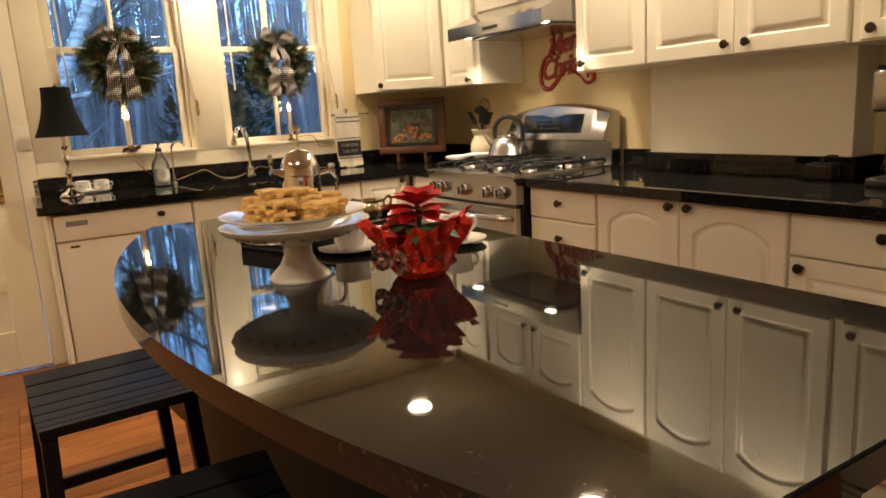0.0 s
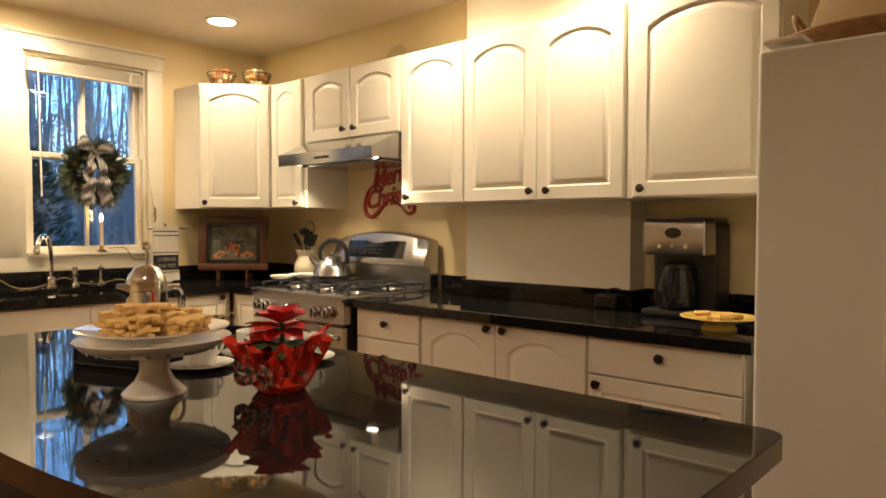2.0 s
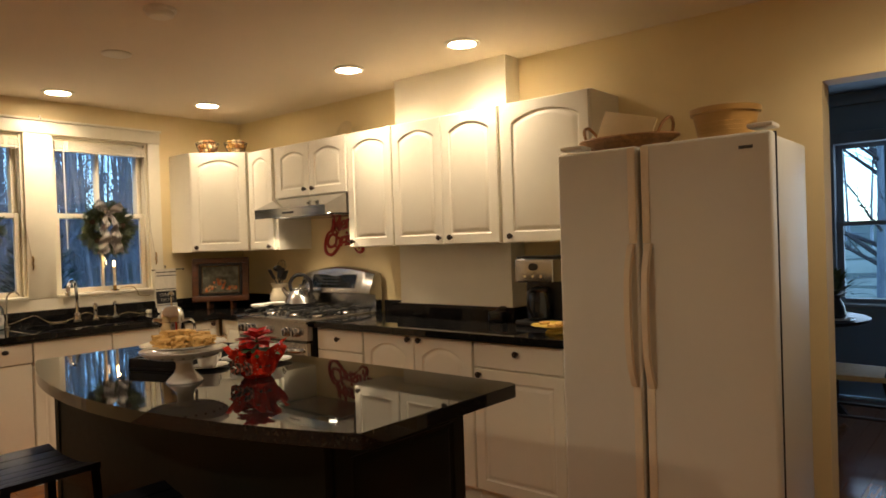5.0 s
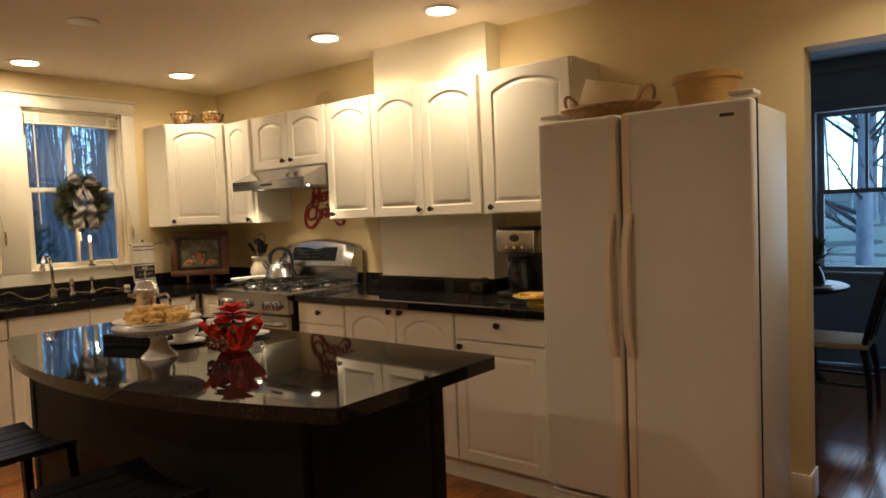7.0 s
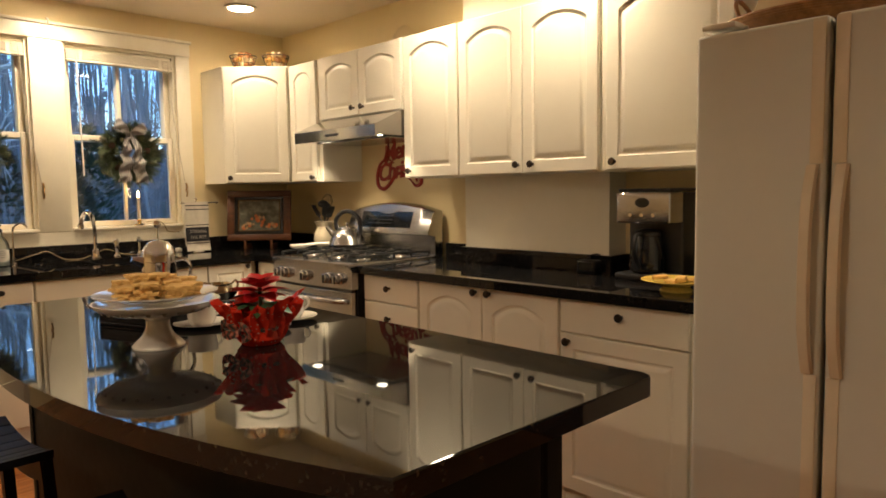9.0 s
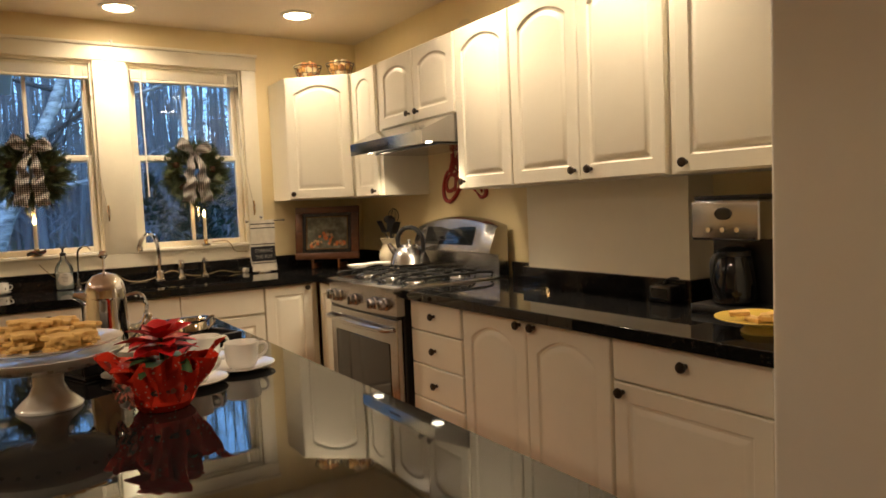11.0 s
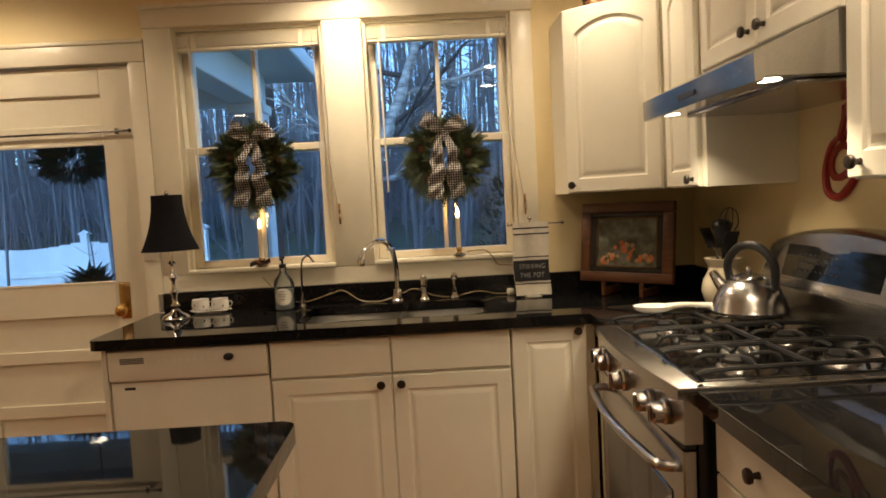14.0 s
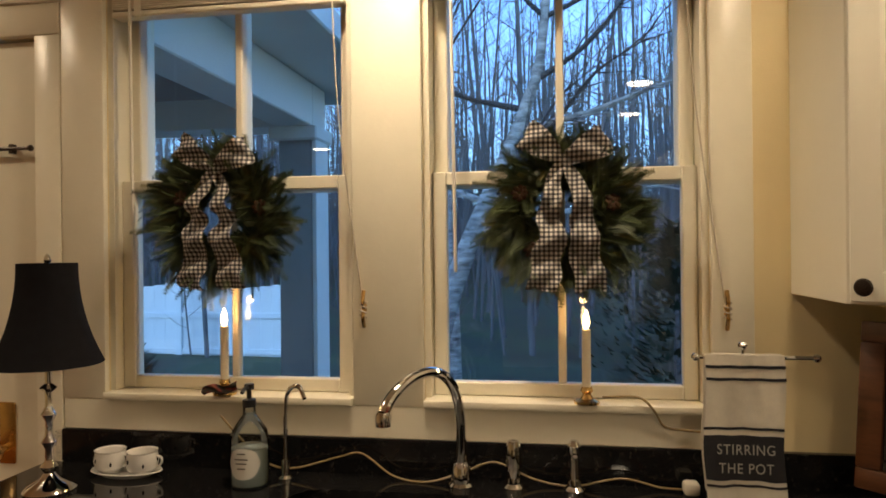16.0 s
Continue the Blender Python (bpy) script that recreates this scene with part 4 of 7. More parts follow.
# ---- fridge ----
fr = thing("refrigerator", (4.01, -0.4, 0.0), "white side-by-side refrigerator with cream handles", "refrigerator")
part("cabinet_body", box(B(), 3.572, 4.444, -0.685, -0.22, 0.03, 1.740, 0.012, 3), FRIDGE, fr)
for nm, x0, x1, hx in (("freezer_door", 3.566, 3.936, 3.905), ("fridge_door", 3.948, 4.448, 3.979)):
    d = part(nm, box(B(), x0, x1, -0.752, -0.690, 0.155, 1.750, 0.014, 4), FRIDGE, fr)
    s = -1 if hx < 3.94 else 1
    bm = B()
    pts = [(hx, -0.752, 0.765), (hx, -0.768, 0.80), (hx, -0.796, 0.89), (hx, -0.806, 1.06), (hx, -0.796, 1.23), (hx, -0.768, 1.32), (hx, -0.752, 1.35)]
    path = curve(pts, 4)
    rings = []
    for q in path:
        rings.append([bm.verts.new((q.x + dx, q.y + dy, q.z)) for dx, dy in ((-0.017, 0.0), (-0.012, -0.012), (0.012, -0.012), (0.017, 0.0), (0.010, 0.010), (-0.010, 0.010))])
    for ra, rb in zip(rings, rings[1:]):
        for k in range(6):
            bm.faces.new((ra[k], ra[(k + 1) % 6], rb[(k + 1) % 6], rb[k]))
    bm.faces.new(rings[0])
    bm.faces.new(rings[-1][::-1])
    part("handle", bm, HANDLE, d, "curved cream plastic handle", smooth=50)
    xa = x1 - 0.040 if s < 0 else x0 + 0.006
    for z0, z1 in ((1.352, 1.744), (0.17, 0.763)):
        part("edge_trim", box(B(), xa, xa + 0.034, -0.757, -0.7515, z0, z1, 0.003, 2), HANDLE, d, "cream edge trim")
part("badge", box(B(), 4.335, 4.385, -0.7535, -0.7518, 1.690, 1.702), BLACKP, fr, smooth=0)
bm = B()
for k in range(5):
    box(bm, 3.58, 4.445, -0.735, -0.70, 0.035 + 0.022 * k, 0.049 + 0.022 * k, 0.002)
part("base_grille", bm, WHITEP, fr)
for x0, x1 in ((3.575, 3.68), (4.36, 4.45)):
    part("hinge_cover", box(B(), x0, x1, -0.74, -0.64, 1.7645, 1.782, 0.006, 2), WHITEP, fr)
part("gasket", box(B(), 3.575, 4.45, -0.690, -0.685, 0.16, 1.75), BLACKP, fr, smooth=0)

# ---- island ----
IX0, IX1, IYB, IYE, IYM = 1.755, 3.868, -1.548, -2.245, -2.465
out = [(IX1, IYB), (IX0, IYB)]
nA = 28
for k in range(nA + 1):
    u = k / nA
    out.append((IX0 + (IX1 - IX0) * u, IYE + (IYM - IYE) * (1 - (2 * u - 1) ** 2)))
isl = thing("kitchen_island", (2.75, -1.9, 0.0), "dark painted kitchen island with a bowed black granite top", "kitchen island")
part("granite_top", prism(B(), rounded(out, (0, 1), 0.03, 4), 0.874, 0.915, 0.004, 2), GRANITE, isl, "polished black granite top", smooth=12)
bm = B()
box(bm, 1.83, 3.68, -2.20, -1.605, 0.09, 0.8735, 0.003)
bd = part("base", bm, GREENBLACK, isl)
part("plinth", box(B(), 1.87, 3.64, -2.15, -1.66, 0.0, 0.09), GREENBLACK, isl, smooth=0)
for x in (1.83, 3.64):
    part("corner_post", box(B(), x, x + 0.04, -2.206, -2.2005, 0.09, 0.873, 0.002), GREENBLACK, isl)
for k, x in enumerate((1.90, 2.34, 2.78, 3.22)):
    bm = front_bm(0.42, 0.74, 0.0)
    bm.transform(pose(x + 0.42, -1.604, 0.11, 0, 0, 180))
    f = part("cabinet_door", bm, GREENBLACK, isl, smooth=20)
    bm = knob_bm(0.05 if k % 2 else 0.37, 0.68)
    bm.transform(pose(x + 0.42, -1.604, 0.11, 0, 0, 180))
    part("knob", bm, BRONZE, f, "dark bronze knob")
bm = front_bm(0.56, 0.74, 0.0, t=0.012)
bm.transform(pose(3.6805, -2.18, 0.11, 0, 0, 90))
part("end_panel", bm, GREENBLACK, isl, smooth=20)


def stool():
    root = thing("saddle_stool", (0, 0, 0), "black wooden saddle stool with a slatted seat", "stool", "stools at the island")
    for k in range(7):
        bm = B()
        x0 = -0.215 + 0.0617 * k
        vs = []
        for xx in (x0, x0 + 0.055):
            dip = 0.620 - 0.030 * (1 - (xx / 0.215) ** 2)
            vs.append(dip)
        lo = []
        for xx, zz in zip((x0, x0 + 0.055), vs):
            for yy in (-0.165, 0.165):
                lo += [bm.verts.new((xx, yy, zz - 0.022)), bm.verts.new((xx, yy, zz))]
        a, b, c, d, e, f, g_, h = lo
        for q in ((a, b, d, c), (e, g_, h, f), (a, e, f, b), (c, d, h, g_), (b, f, h, d), (a, c, g_, e)):
            bm.faces.new(q)
        part("slat", bm, BLACKW, root, world_space=False, smooth=0)
    for yy in (-0.15, 0.15):
        bm = B()
        prev = None
        for k in range(13):
            x = -0.205 + 0.41 * k / 12
            z = 0.596 - 0.030 * (1 - (x / 0.215) ** 2)
            ring = [bm.verts.new((x, yy + dy, z + dz_)) for dy, dz_ in ((-0.012, -0.055), (0.012, -0.055), (0.012, 0.0), (-0.012, 0.0))]
            if prev:
                for q in range(4):
                    bm.faces.new((prev[q], prev[(q + 1) % 4], ring[(q + 1) % 4], ring[q]))
            else:
                bm.faces.new(ring)
            prev = ring
        bm.faces.new(prev[::-1])
        part("seat_rail", bm, BLACKW, root, world_space=False, smooth=0)
    for sx in (-1, 1):
        for sy in (-1, 1):
            bm = B()
            top = [Vector((sx * 0.185 + dx, sy * 0.148 + dy, 0.595)) for dx, dy in ((-0.018, -0.016), (0.018, -0.016), (0.018, 0.016), (-0.018, 0.016))]
            bot = [Vector((sx * 0.215 + dx, sy * 0.175 + dy, 0.0)) for dx, dy in ((-0.015, -0.014), (0.015, -0.014), (0.015, 0.014), (-0.015, 0.014))]
            ta, ba = [bm.verts.new(v) for v in top], [bm.verts.new(v) for v in bot]
            for q in range(4):
                bm.faces.new((ta[q], ta[(q + 1) % 4], ba[(q + 1) % 4], ba[q]))
            bm.faces.new(ta)
            bm.faces.new(ba[::-1])
            part("leg", bm, BLACKW, root, world_space=False, smooth=0)
    for sy in (-1, 1):
        part("stretcher", box(B(), -0.20, 0.20, sy * 0.165 - 0.009, sy * 0.165 + 0.009, 0.20, 0.232, 0.003), BLACKW, root, world_space=False)
    for sx in (-1, 1):
        part("stretcher", box(B(), sx * 0.205 - 0.009, sx * 0.205 + 0.009, -0.155, 0.155, 0.28, 0.312, 0.003), BLACKW, root, world_space=False)
    return root


st = stool()
st.matrix_basis = pose(2.33, -2.485, 0, 0, 0, 3)
copy_thing(st, pose(3.14, -2.445, 0, 0, 0, -2))

# ---- on the island ----
CT = 0.9153
SX, SYY = 2.828, -2.132
stand = thing("cake_stand", (SX, SYY, CT), "white china pedestal cake stand with a pierced scalloped rim", "cake stand")
part("pedestal", lathe(B(), [(0.062, 0), (0.063, 0.005), (0.056, 0.013), (0.038, 0.030), (0.029, 0.050), (0.029, 0.068), (0.040, 0.080), (0.06, 0.084)], (SX, SYY, CT), 36), CHINA, stand)
bm = lathe(B(), [(0.06, 0.082), (0.112, 0.090), (0.144, 0.107), (0.150, 0.117), (0.144, 0.118), (0.112, 0.099), (0.06, 0.092)], (SX, SYY, CT), 72, wave=0.012, waves=24)
bowl = part("pierced_rim", bm, CHINA, stand, smooth=50)
# no holes cut: darker discs paint the shade of each piercing
for k in range(24):
    a = 2 * math.pi * k / 24
    bm = lathe(B(), [(0.0055, 0), (0.005, 0.0018)], m=pose(SX + 0.132 * math.cos(a), SYY + 0.132 * math.sin(a), CT + 0.0995, 0, 118, math.degrees(a)), n=8)
    part("piercing", bm, mat("rim_hole_shade", (0.30, 0.27, 0.22), 0.3) if k == 0 else bpy.data.materials["rim_hole_shade"], bowl)
pl = thing("serving_plate", (SX, SYY, CT + 0.121), "round white china plate of cookies on the cake stand", "plate")
part("plate", lathe(B(), [(0.06, 0.0), (0.11, 0.003), (0.146, 0.014), (0.147, 0.017), (0.11, 0.009), (0.0005, 0.006)], (SX, SYY, CT + 0.121), 48), CHINA, pl)


def star_bm(r=0.033, t=0.0075):
    bm = B()
    pts = []
    for k in range(60):
        a = 2 * math.pi * k / 60
        rr = r * (0.80 + 0.20 * math.cos(5 * a))
        pts.append((rr * math.cos(a), rr * math.sin(a)))
    return prism(bm, pts[::2], 0, t, 0.0025, 2)


cookie = solo("star_cookie", star_bm(), COOKIE, "golden baked star-shaped cookie", "cookie", "cookies on the plate", smooth=50)
rng = random.Random(4)
spots = [(-0.072, -0.020), (-0.030, 0.040), (-0.020, -0.035), (0.035, 0.020), (0.045, -0.045), (0.082, 0.030), (0.0, 0.078), (-0.065, 0.045), (0.010, -0.078), (0.060, 0.066), (-0.060, -0.066), (0.005, 0.000)]
first = True
for i, (dx, dy) in enumerate(spots):
    for k in range((6, 6, 7, 5, 5, 4, 5, 6, 4, 4, 5, 7)[i]):
        m = pose(SX + 0.90 * dx + rng.uniform(-0.007, 0.007), SYY + 0.90 * dy + rng.uniform(-0.007, 0.007), CT + 0.1285 + 0.0080 * k, rng.uniform(-3, 3), rng.uniform(-3, 3), rng.uniform(0, 72))
        if first:
            cookie.matrix_basis, first = m, False
        else:
            copy_thing(cookie, m)

# poinsettia
PX, PY = 2.990, -1.938
po = thing("poinsettia", (PX, PY, CT), "red poinsettia in dotted red foil with a plaid ribbon", "potted plant")
bm = lathe(B(), [(0.048, 0.001), (0.060, 0.016), (0.062, 0.040), (0.056, 0.058), (0.050, 0.060), (0.03, 0.060)], (PX, PY, CT), 26)
part("pot", bm, FOIL, po)
bm = B()
nseg = 64
rng = random.Random(9)
ph = [rng.uniform(0, 6.28) for _ in range(5)]
prev = None
for j in range(8):
    v = j / 7
    ring = []
    for k in range(nseg):
        a = 2 * math.pi * k / nseg
        lobe = (0.5 + 0.5 * math.cos(4 * a + 0.7)) ** 1.4
        crink = 0.006 * math.sin(13 * a + ph[0] + 4 * v) + 0.004 * math.sin(23 * a + ph[1] - 3 * v)
        r = 0.053 + 0.010 * math.sin(math.pi * v) + v * v * (0.030 + 0.030 * lobe) + 1.6 * crink * (0.3 + v)
        z = 0.010 + v * (0.078 + 0.030 * lobe) + 0.012 * math.sin(9 * a + ph[2]) * v
        ring.append(bm.verts.new((PX + r * math.cos(a), PY + r * math.sin(a), CT + z)))
    if prev:
        for k in range(nseg):
            bm.faces.new((prev[k], prev[(k + 1) % nseg], ring[(k + 1) % nseg], ring[k]))
    prev = ring
part("foil_wrap", bm, FOIL, po, smooth=60)


def blade(bm, m, length, width, cup=0.2, droop=0.3):
    """A pointed leaf along +x of m, folded on its midrib."""
    n_ = 6
    rows2 = []
    for k in range(n_ + 1):
        t = k / n_
        w = width * math.sin(math.pi * min(1, t * 0.92 + 0.06)) ** 0.8 * (1 - 0.25 * t)
        z = -droop * length * t * t
        rows2.append([bm.verts.new(m @ Vector((length * t, s * w, z + cup * abs(s) * w))) for s in (-1, 0, 1)])
    for a_, b_ in zip(rows2, rows2[1:]):
        for s in range(2):
            bm.faces.new((a_[s], a_[s + 1], b_[s + 1], b_[s]))


rng = random.Random(12)
for k in range(13):
    bm = B()
    blade(bm, pose(PX, PY, CT + 0.062 + rng.uniform(-0.012, 0.02), 0, 0, 27.7 * k + rng.uniform(-10, 10)) @ pose(0.036, 0, 0, rng.uniform(-30, 30), -rng.uniform(25, 62), 0), rng.uniform(0.058, 0.078), rng.uniform(0.036, 0.048), 0.30, rng.uniform(-0.1, 0.4))
    part("foil_flap", bm, FOIL, po, smooth=60)
rng = random.Random(2)
for ring_, (n_, ln_, el, dz_) in enumerate(((4, 0.042, 48, 0.006), (6, 0.062, 28, 0.0), (7, 0.072, 12, -0.010), (5, 0.066, -2, -0.018))):
    for k in range(n_):
        bm = B()
        a = 360 * k / n_ + ring_ * 27 + rng.uniform(-9, 9)
        blade(bm, pose(PX, PY, CT + 0.142 + dz_, 0, 0, a) @ pose(0.006, 0, 0, rng.uniform(-14, 14), -el, 0), ln_ * rng.uniform(0.85, 1.1), 0.025, 0.28, 0.16)
        part("bract", bm, PETAL, po, smooth=60)
for k in range(7):
    bm = B()
    blade(bm, pose(PX, PY, CT + 0.098, 0, 0, 51 * k + 20) @ pose(0.01, 0, 0, rng.uniform(-12, 12), -5, 0), 0.085, 0.024, 0.2, 0.3)
    part("leaf", bm, LEAF, po, smooth=60)
part("stem", tube(B(), curve([(PX, PY, CT + 0.06), (PX + 0.004, PY, CT + 0.11), (PX, PY, CT + 0.142)]), 0.005, 7), LEAF, po)
bm = B()
for k in range(9):
    sphere(bm, (PX + rng.uniform(-0.012, 0.012), PY + rng.uniform(-0.012, 0.012), CT + 0.149 + rng.uniform(0, 0.006)), 0.004, u=7, v=5)
part("flower_buds", bm, BRASS, po)


def ribbon(bm, pts, width, side, wob=0.0, seed=1):
    """A band along pts, its width along side."""
    path = curve(pts, 6)
    rg_ = random.Random(seed)
    ph_ = rg_.uniform(0, 6)
    rows2 = []
    for i_, q in enumerate(path):
        t = i_ / max(1, len(path) - 1)
        w = width(t) if callable(width) else width
        o = Vector(side)
        d = (path[min(i_ + 1, len(path) - 1)] - path[max(i_ - 1, 0)]).normalized()
        nrm = d.cross(o).normalized()
        rows2.append([bm.verts.new(q + o * (w * (s / 6)) + nrm * wob * math.sin(s * 1.1 + i_ * 0.7 + ph_)) for s in range(-3, 4)])
    for a_, b_ in zip(rows2, rows2[1:]):
        for s in range(6):
            bm.faces.new((a_[s], a_[s + 1], b_[s + 1], b_[s]))
    return rows2


bm = B()
for a0 in (-1.4,):
    c, s = math.cos(a0), math.sin(a0)
    for sg in (-1, 1):
        t = Vector((-s, c, 0)) * sg
        o = Vector((PX + 0.066 * c, PY + 0.066 * s, CT + 0.042))
        ribbon(bm, [o, o + t * 0.03 + Vector((c, s, 0)) * 0.02 + Vector((0, 0, 0.018)), o + t * 0.055 + Vector((c, s, 0)) * 0.01, o + t * 0.03 + Vector((c, s, 0)) * 0.012 - Vector((0, 0, 0.014)), o], 0.022, (0, 0, 1), 0.003, 3)
tube(bm, [(PX + 0.060 * math.cos(a), PY + 0.060 * math.sin(a), CT + 0.046) for a in [k * 2 * math.pi / 24 for k in range(25)]], 0.008, 6)
part("plaid_bow", bm, PLAID, po, "dark plaid ribbon bow", smooth=60)


def cup_and_saucer():
    sc = thing("saucer", (0, 0, 0), "plain white china saucer under a teacup", "saucer", "saucers on the island")
    part("dish", lathe(B(), [(0.030, 0.0), (0.038, 0.003), (0.078, 0.011), (0.079, 0.014), (0.045, 0.009), (0.028, 0.006), (0.0005, 0.006)], n=36), CHINA, sc, world_space=False)
    cp_ = thing("teacup", (0, 0, 0.0065), "straight-sided white china teacup on a saucer", "cup", "teacups on the island")
    part("bowl", lathe(B(), [(0.030, 0.0), (0.034, 0.004), (0.039, 0.014), (0.0425, 0.060), (0.0415, 0.0615), (0.040, 0.060), (0.0365, 0.012), (0.0005, 0.006)], n=32), CHINA, cp_, world_space=False)
    part("handle", tube(B(), curve([(0.040, 0, 0.052), (0.055, 0, 0.053), (0.062, 0, 0.042), (0.056, 0, 0.027), (0.039, 0, 0.018)], 5), 0.0042, 8), CHINA, cp_, world_space=False)
    return sc, cp_


sc, cu = cup_and_saucer()
places = [(2.618, -1.768, 92), (2.768, -1.714, 84), (2.842, -1.850, 88), (2.660, -1.940, 96)]
for i, (x, y, a) in enumerate(places):
    ms, mc = pose(x, y, CT, 0, 0, a), pose(x, y, CT + 0.0066, 0, 0, a)
    if i == 0:
        sc.matrix_basis, cu.matrix_basis = ms, mc
    else:
        copy_thing(sc, ms)
        copy_thing(cu, mc)

tr = thing("serving_tray", (2.437, -1.880, CT), "shallow black lacquered serving tray", "tray", rz=20)
for nm, b_ in (("tray_bottom", (-0.125, 0.125, -0.225, 0.225, 0, 0.008)), ("long_side", (-0.125, -0.114, -0.225, 0.225, 0.008, 0.045)), ("long_side", (0.114, 0.125, -0.225, 0.225, 0.008, 0.045)), ("short_side", (-0.114, 0.114, -0.225, -0.214, 0.008, 0.045)), ("short_side", (-0.114, 0.114, 0.214, 0.225, 0.008, 0.045))):
    part(nm, box(B(), *b_, 0.003), BLACKW, tr, world_space=False)

FX, FY, TZ = 2.450, -1.972, CT + 0.0085
fp = thing("french_press", (FX, FY, TZ), "polished steel french press coffee pot", "coffee pot")
part("pot_body", lathe(B(), [(0.055, 0.0), (0.060, 0.004), (0.060, 0.010), (0.0585, 0.014), (0.0540, 0.090), (0.0495, 0.164), (0.0503, 0.170)], (FX, FY, TZ), 36), CHROME, fp)
part("dome_lid", lathe(B(), [(0.0503, 0.170), (0.0488, 0.190), (0.0425, 0.211), (0.029, 0.227), (0.008, 0.235), (0.0005, 0.2355)], (FX, FY, TZ), 36), CHROME, fp)
bm = tube(B(), [(FX, FY, TZ + 0.230), (FX, FY, TZ + 0.274)], 0.0028, 8)
sphere(bm, (FX, FY, TZ + 0.282), 0.0115)
part("plunger", bm, CHROME, fp)
hdv = Vector((math.cos(radians(88)), math.sin(radians(88)), 0))
o = Vector((FX, FY, TZ))
part("handle", tube(B(), curve([o + hdv * 0.047 + Vector((0, 0, 0.166)), o + hdv * 0.080 + Vector((0, 0, 0.170)), o + hdv * 0.097 + Vector((0, 0, 0.142)), o + hdv * 0.088 + Vector((0, 0, 0.095)), o + hdv * 0.056 + Vector((0, 0, 0.055))], 5), [0.006] * 21, 8), CHROME, fp)
sv = Vector((math.cos(radians(262)), math.sin(radians(262)), 0))
part("spout", tube(B(), [o + sv * 0.036 + Vector((0, 0, 0.164)), o + sv * 0.056 + Vector((0, 0, 0.174)), o + sv * 0.076 + Vector((0, 0, 0.180))], [0.022, 0.015, 0.008], 12), CHROME, fp)

for nm, x, y, lab, cat in (("sugar_bowl", 2.405, -1.860, "small polished silver sugar bowl with a lid", "sugar bowl"), ("creamer", 2.368, -1.742, "small polished silver cream jug", "creamer")):
    q = thing(nm, (x, y, TZ), lab, cat)
    part("bowl", lathe(B(), [(0.027, 0), (0.029, 0.004), (0.024, 0.009), (0.026, 0.013), (0.041, 0.026), (0.047, 0.042), (0.044, 0.056), (0.040, 0.064), (0.042, 0.070), (0.039, 0.069), (0.036, 0.05)], (x, y, TZ), 28, close=False), SILVER, q)
    a = radians(82)
    h_ = Vector((math.cos(a), math.sin(a), 0))
    o = Vector((x, y, TZ))
    part("handle", tube(B(), curve([o + h_ * 0.040 + Vector((0, 0, 0.062)), o + h_ * 0.060 + Vector((0, 0, 0.076)), o + h_ * 0.064 + Vector((0, 0, 0.055)), o + h_ * 0.036 + Vector((0, 0, 0.030))], 5), 0.0035, 8), SILVER, q)
    if nm == "sugar_bowl":
        part("lid", lathe(B(), [(0.0415, 0.0695), (0.037, 0.080), (0.020, 0.090), (0.006, 0.094), (0.008, 0.100), (0.006, 0.106), (0.0005, 0.108)], (x, y, TZ), 28), SILVER, q)
        part("handle", tube(B(), curve([o - h_ * 0.040 + Vector((0, 0, 0.062)), o - h_ * 0.060 + Vector((0, 0, 0.076)), o - h_ * 0.064 + Vector((0, 0, 0.055)), o - h_ * 0.036 + Vector((0, 0, 0.030))], 5), 0.0035, 8), SILVER, q)
    else:
        part("lip", tube(B(), [o - h_ * 0.034 + Vector((0, 0, 0.058)), o - h_ * 0.044 + Vector((0, 0, 0.068)), o - h_ * 0.053 + Vector((0, 0, 0.074))], [0.014, 0.011, 0.006], 10), SILVER, q)

# ---- range top ----
KX, KY, KZ = 1.075, -0.245, 0.957
kt = thing("tea_kettle", (KX, KY, KZ), "brushed steel kettle with a black arched handle", "kettle")
part("pot_body", lathe(B(), [(0.100, 0), (0.114, 0.006), (0.116, 0.018), (0.113, 0.024), (0.104, 0.055), (0.086, 0.090), (0.062, 0.110), (0.052, 0.115)], (KX, KY, KZ), 36), STEEL, kt)
part("lid", lathe(B(), [(0.050, 0.116), (0.046, 0.124), (0.020, 0.132), (0.006, 0.134), (0.010, 0.144), (0.008, 0.152), (0.0005, 0.154)], (KX, KY, KZ), 28), STEEL, kt)
dv = Vector((math.cos(radians(-150)), math.sin(radians(-150)), 0))
o = Vector((KX, KY, KZ))
part("spout", tube(B(), curve([o + dv * 0.075 + Vector((0, 0, 0.060)), o + dv * 0.110 + Vector((0, 0, 0.095)), o + dv * 0.135 + Vector((0, 0, 0.128))], 4), [0.024, 0.023, 0.021, 0.020, 0.018, 0.016, 0.015, 0.014, 0.013], 12), STEEL, kt)
part("handle", tube(B(), curve([o + dv * 0.068 + Vector((0, 0, 0.105)), o + dv * 0.075 + Vector((0, 0, 0.165)), o + dv * 0.030 + Vector((0, 0, 0.215)), o - dv * 0.035 + Vector((0, 0, 0.215)), o - dv * 0.085 + Vector((0, 0, 0.165)), o - dv * 0.088 + Vector((0, 0, 0.085))], 5), 0.0135, 10), BLACKP, kt)
sr = thing("spoon_rest", (0.96, -0.42, 0.957), "long cream ceramic spoon rest lying on the grate", "spoon rest")
bm = lathe(B(), [(0.030, 0.0), (0.046, 0.008), (0.052, 0.022), (0.048, 0.024), (0.040, 0.012), (0.0005, 0.007)], n=30)
bm.transform(pose(0.955, -0.515, 0.960, 0, 0, 75) @ Matrix.Diagonal((1.25, 0.85, 1, 1)))
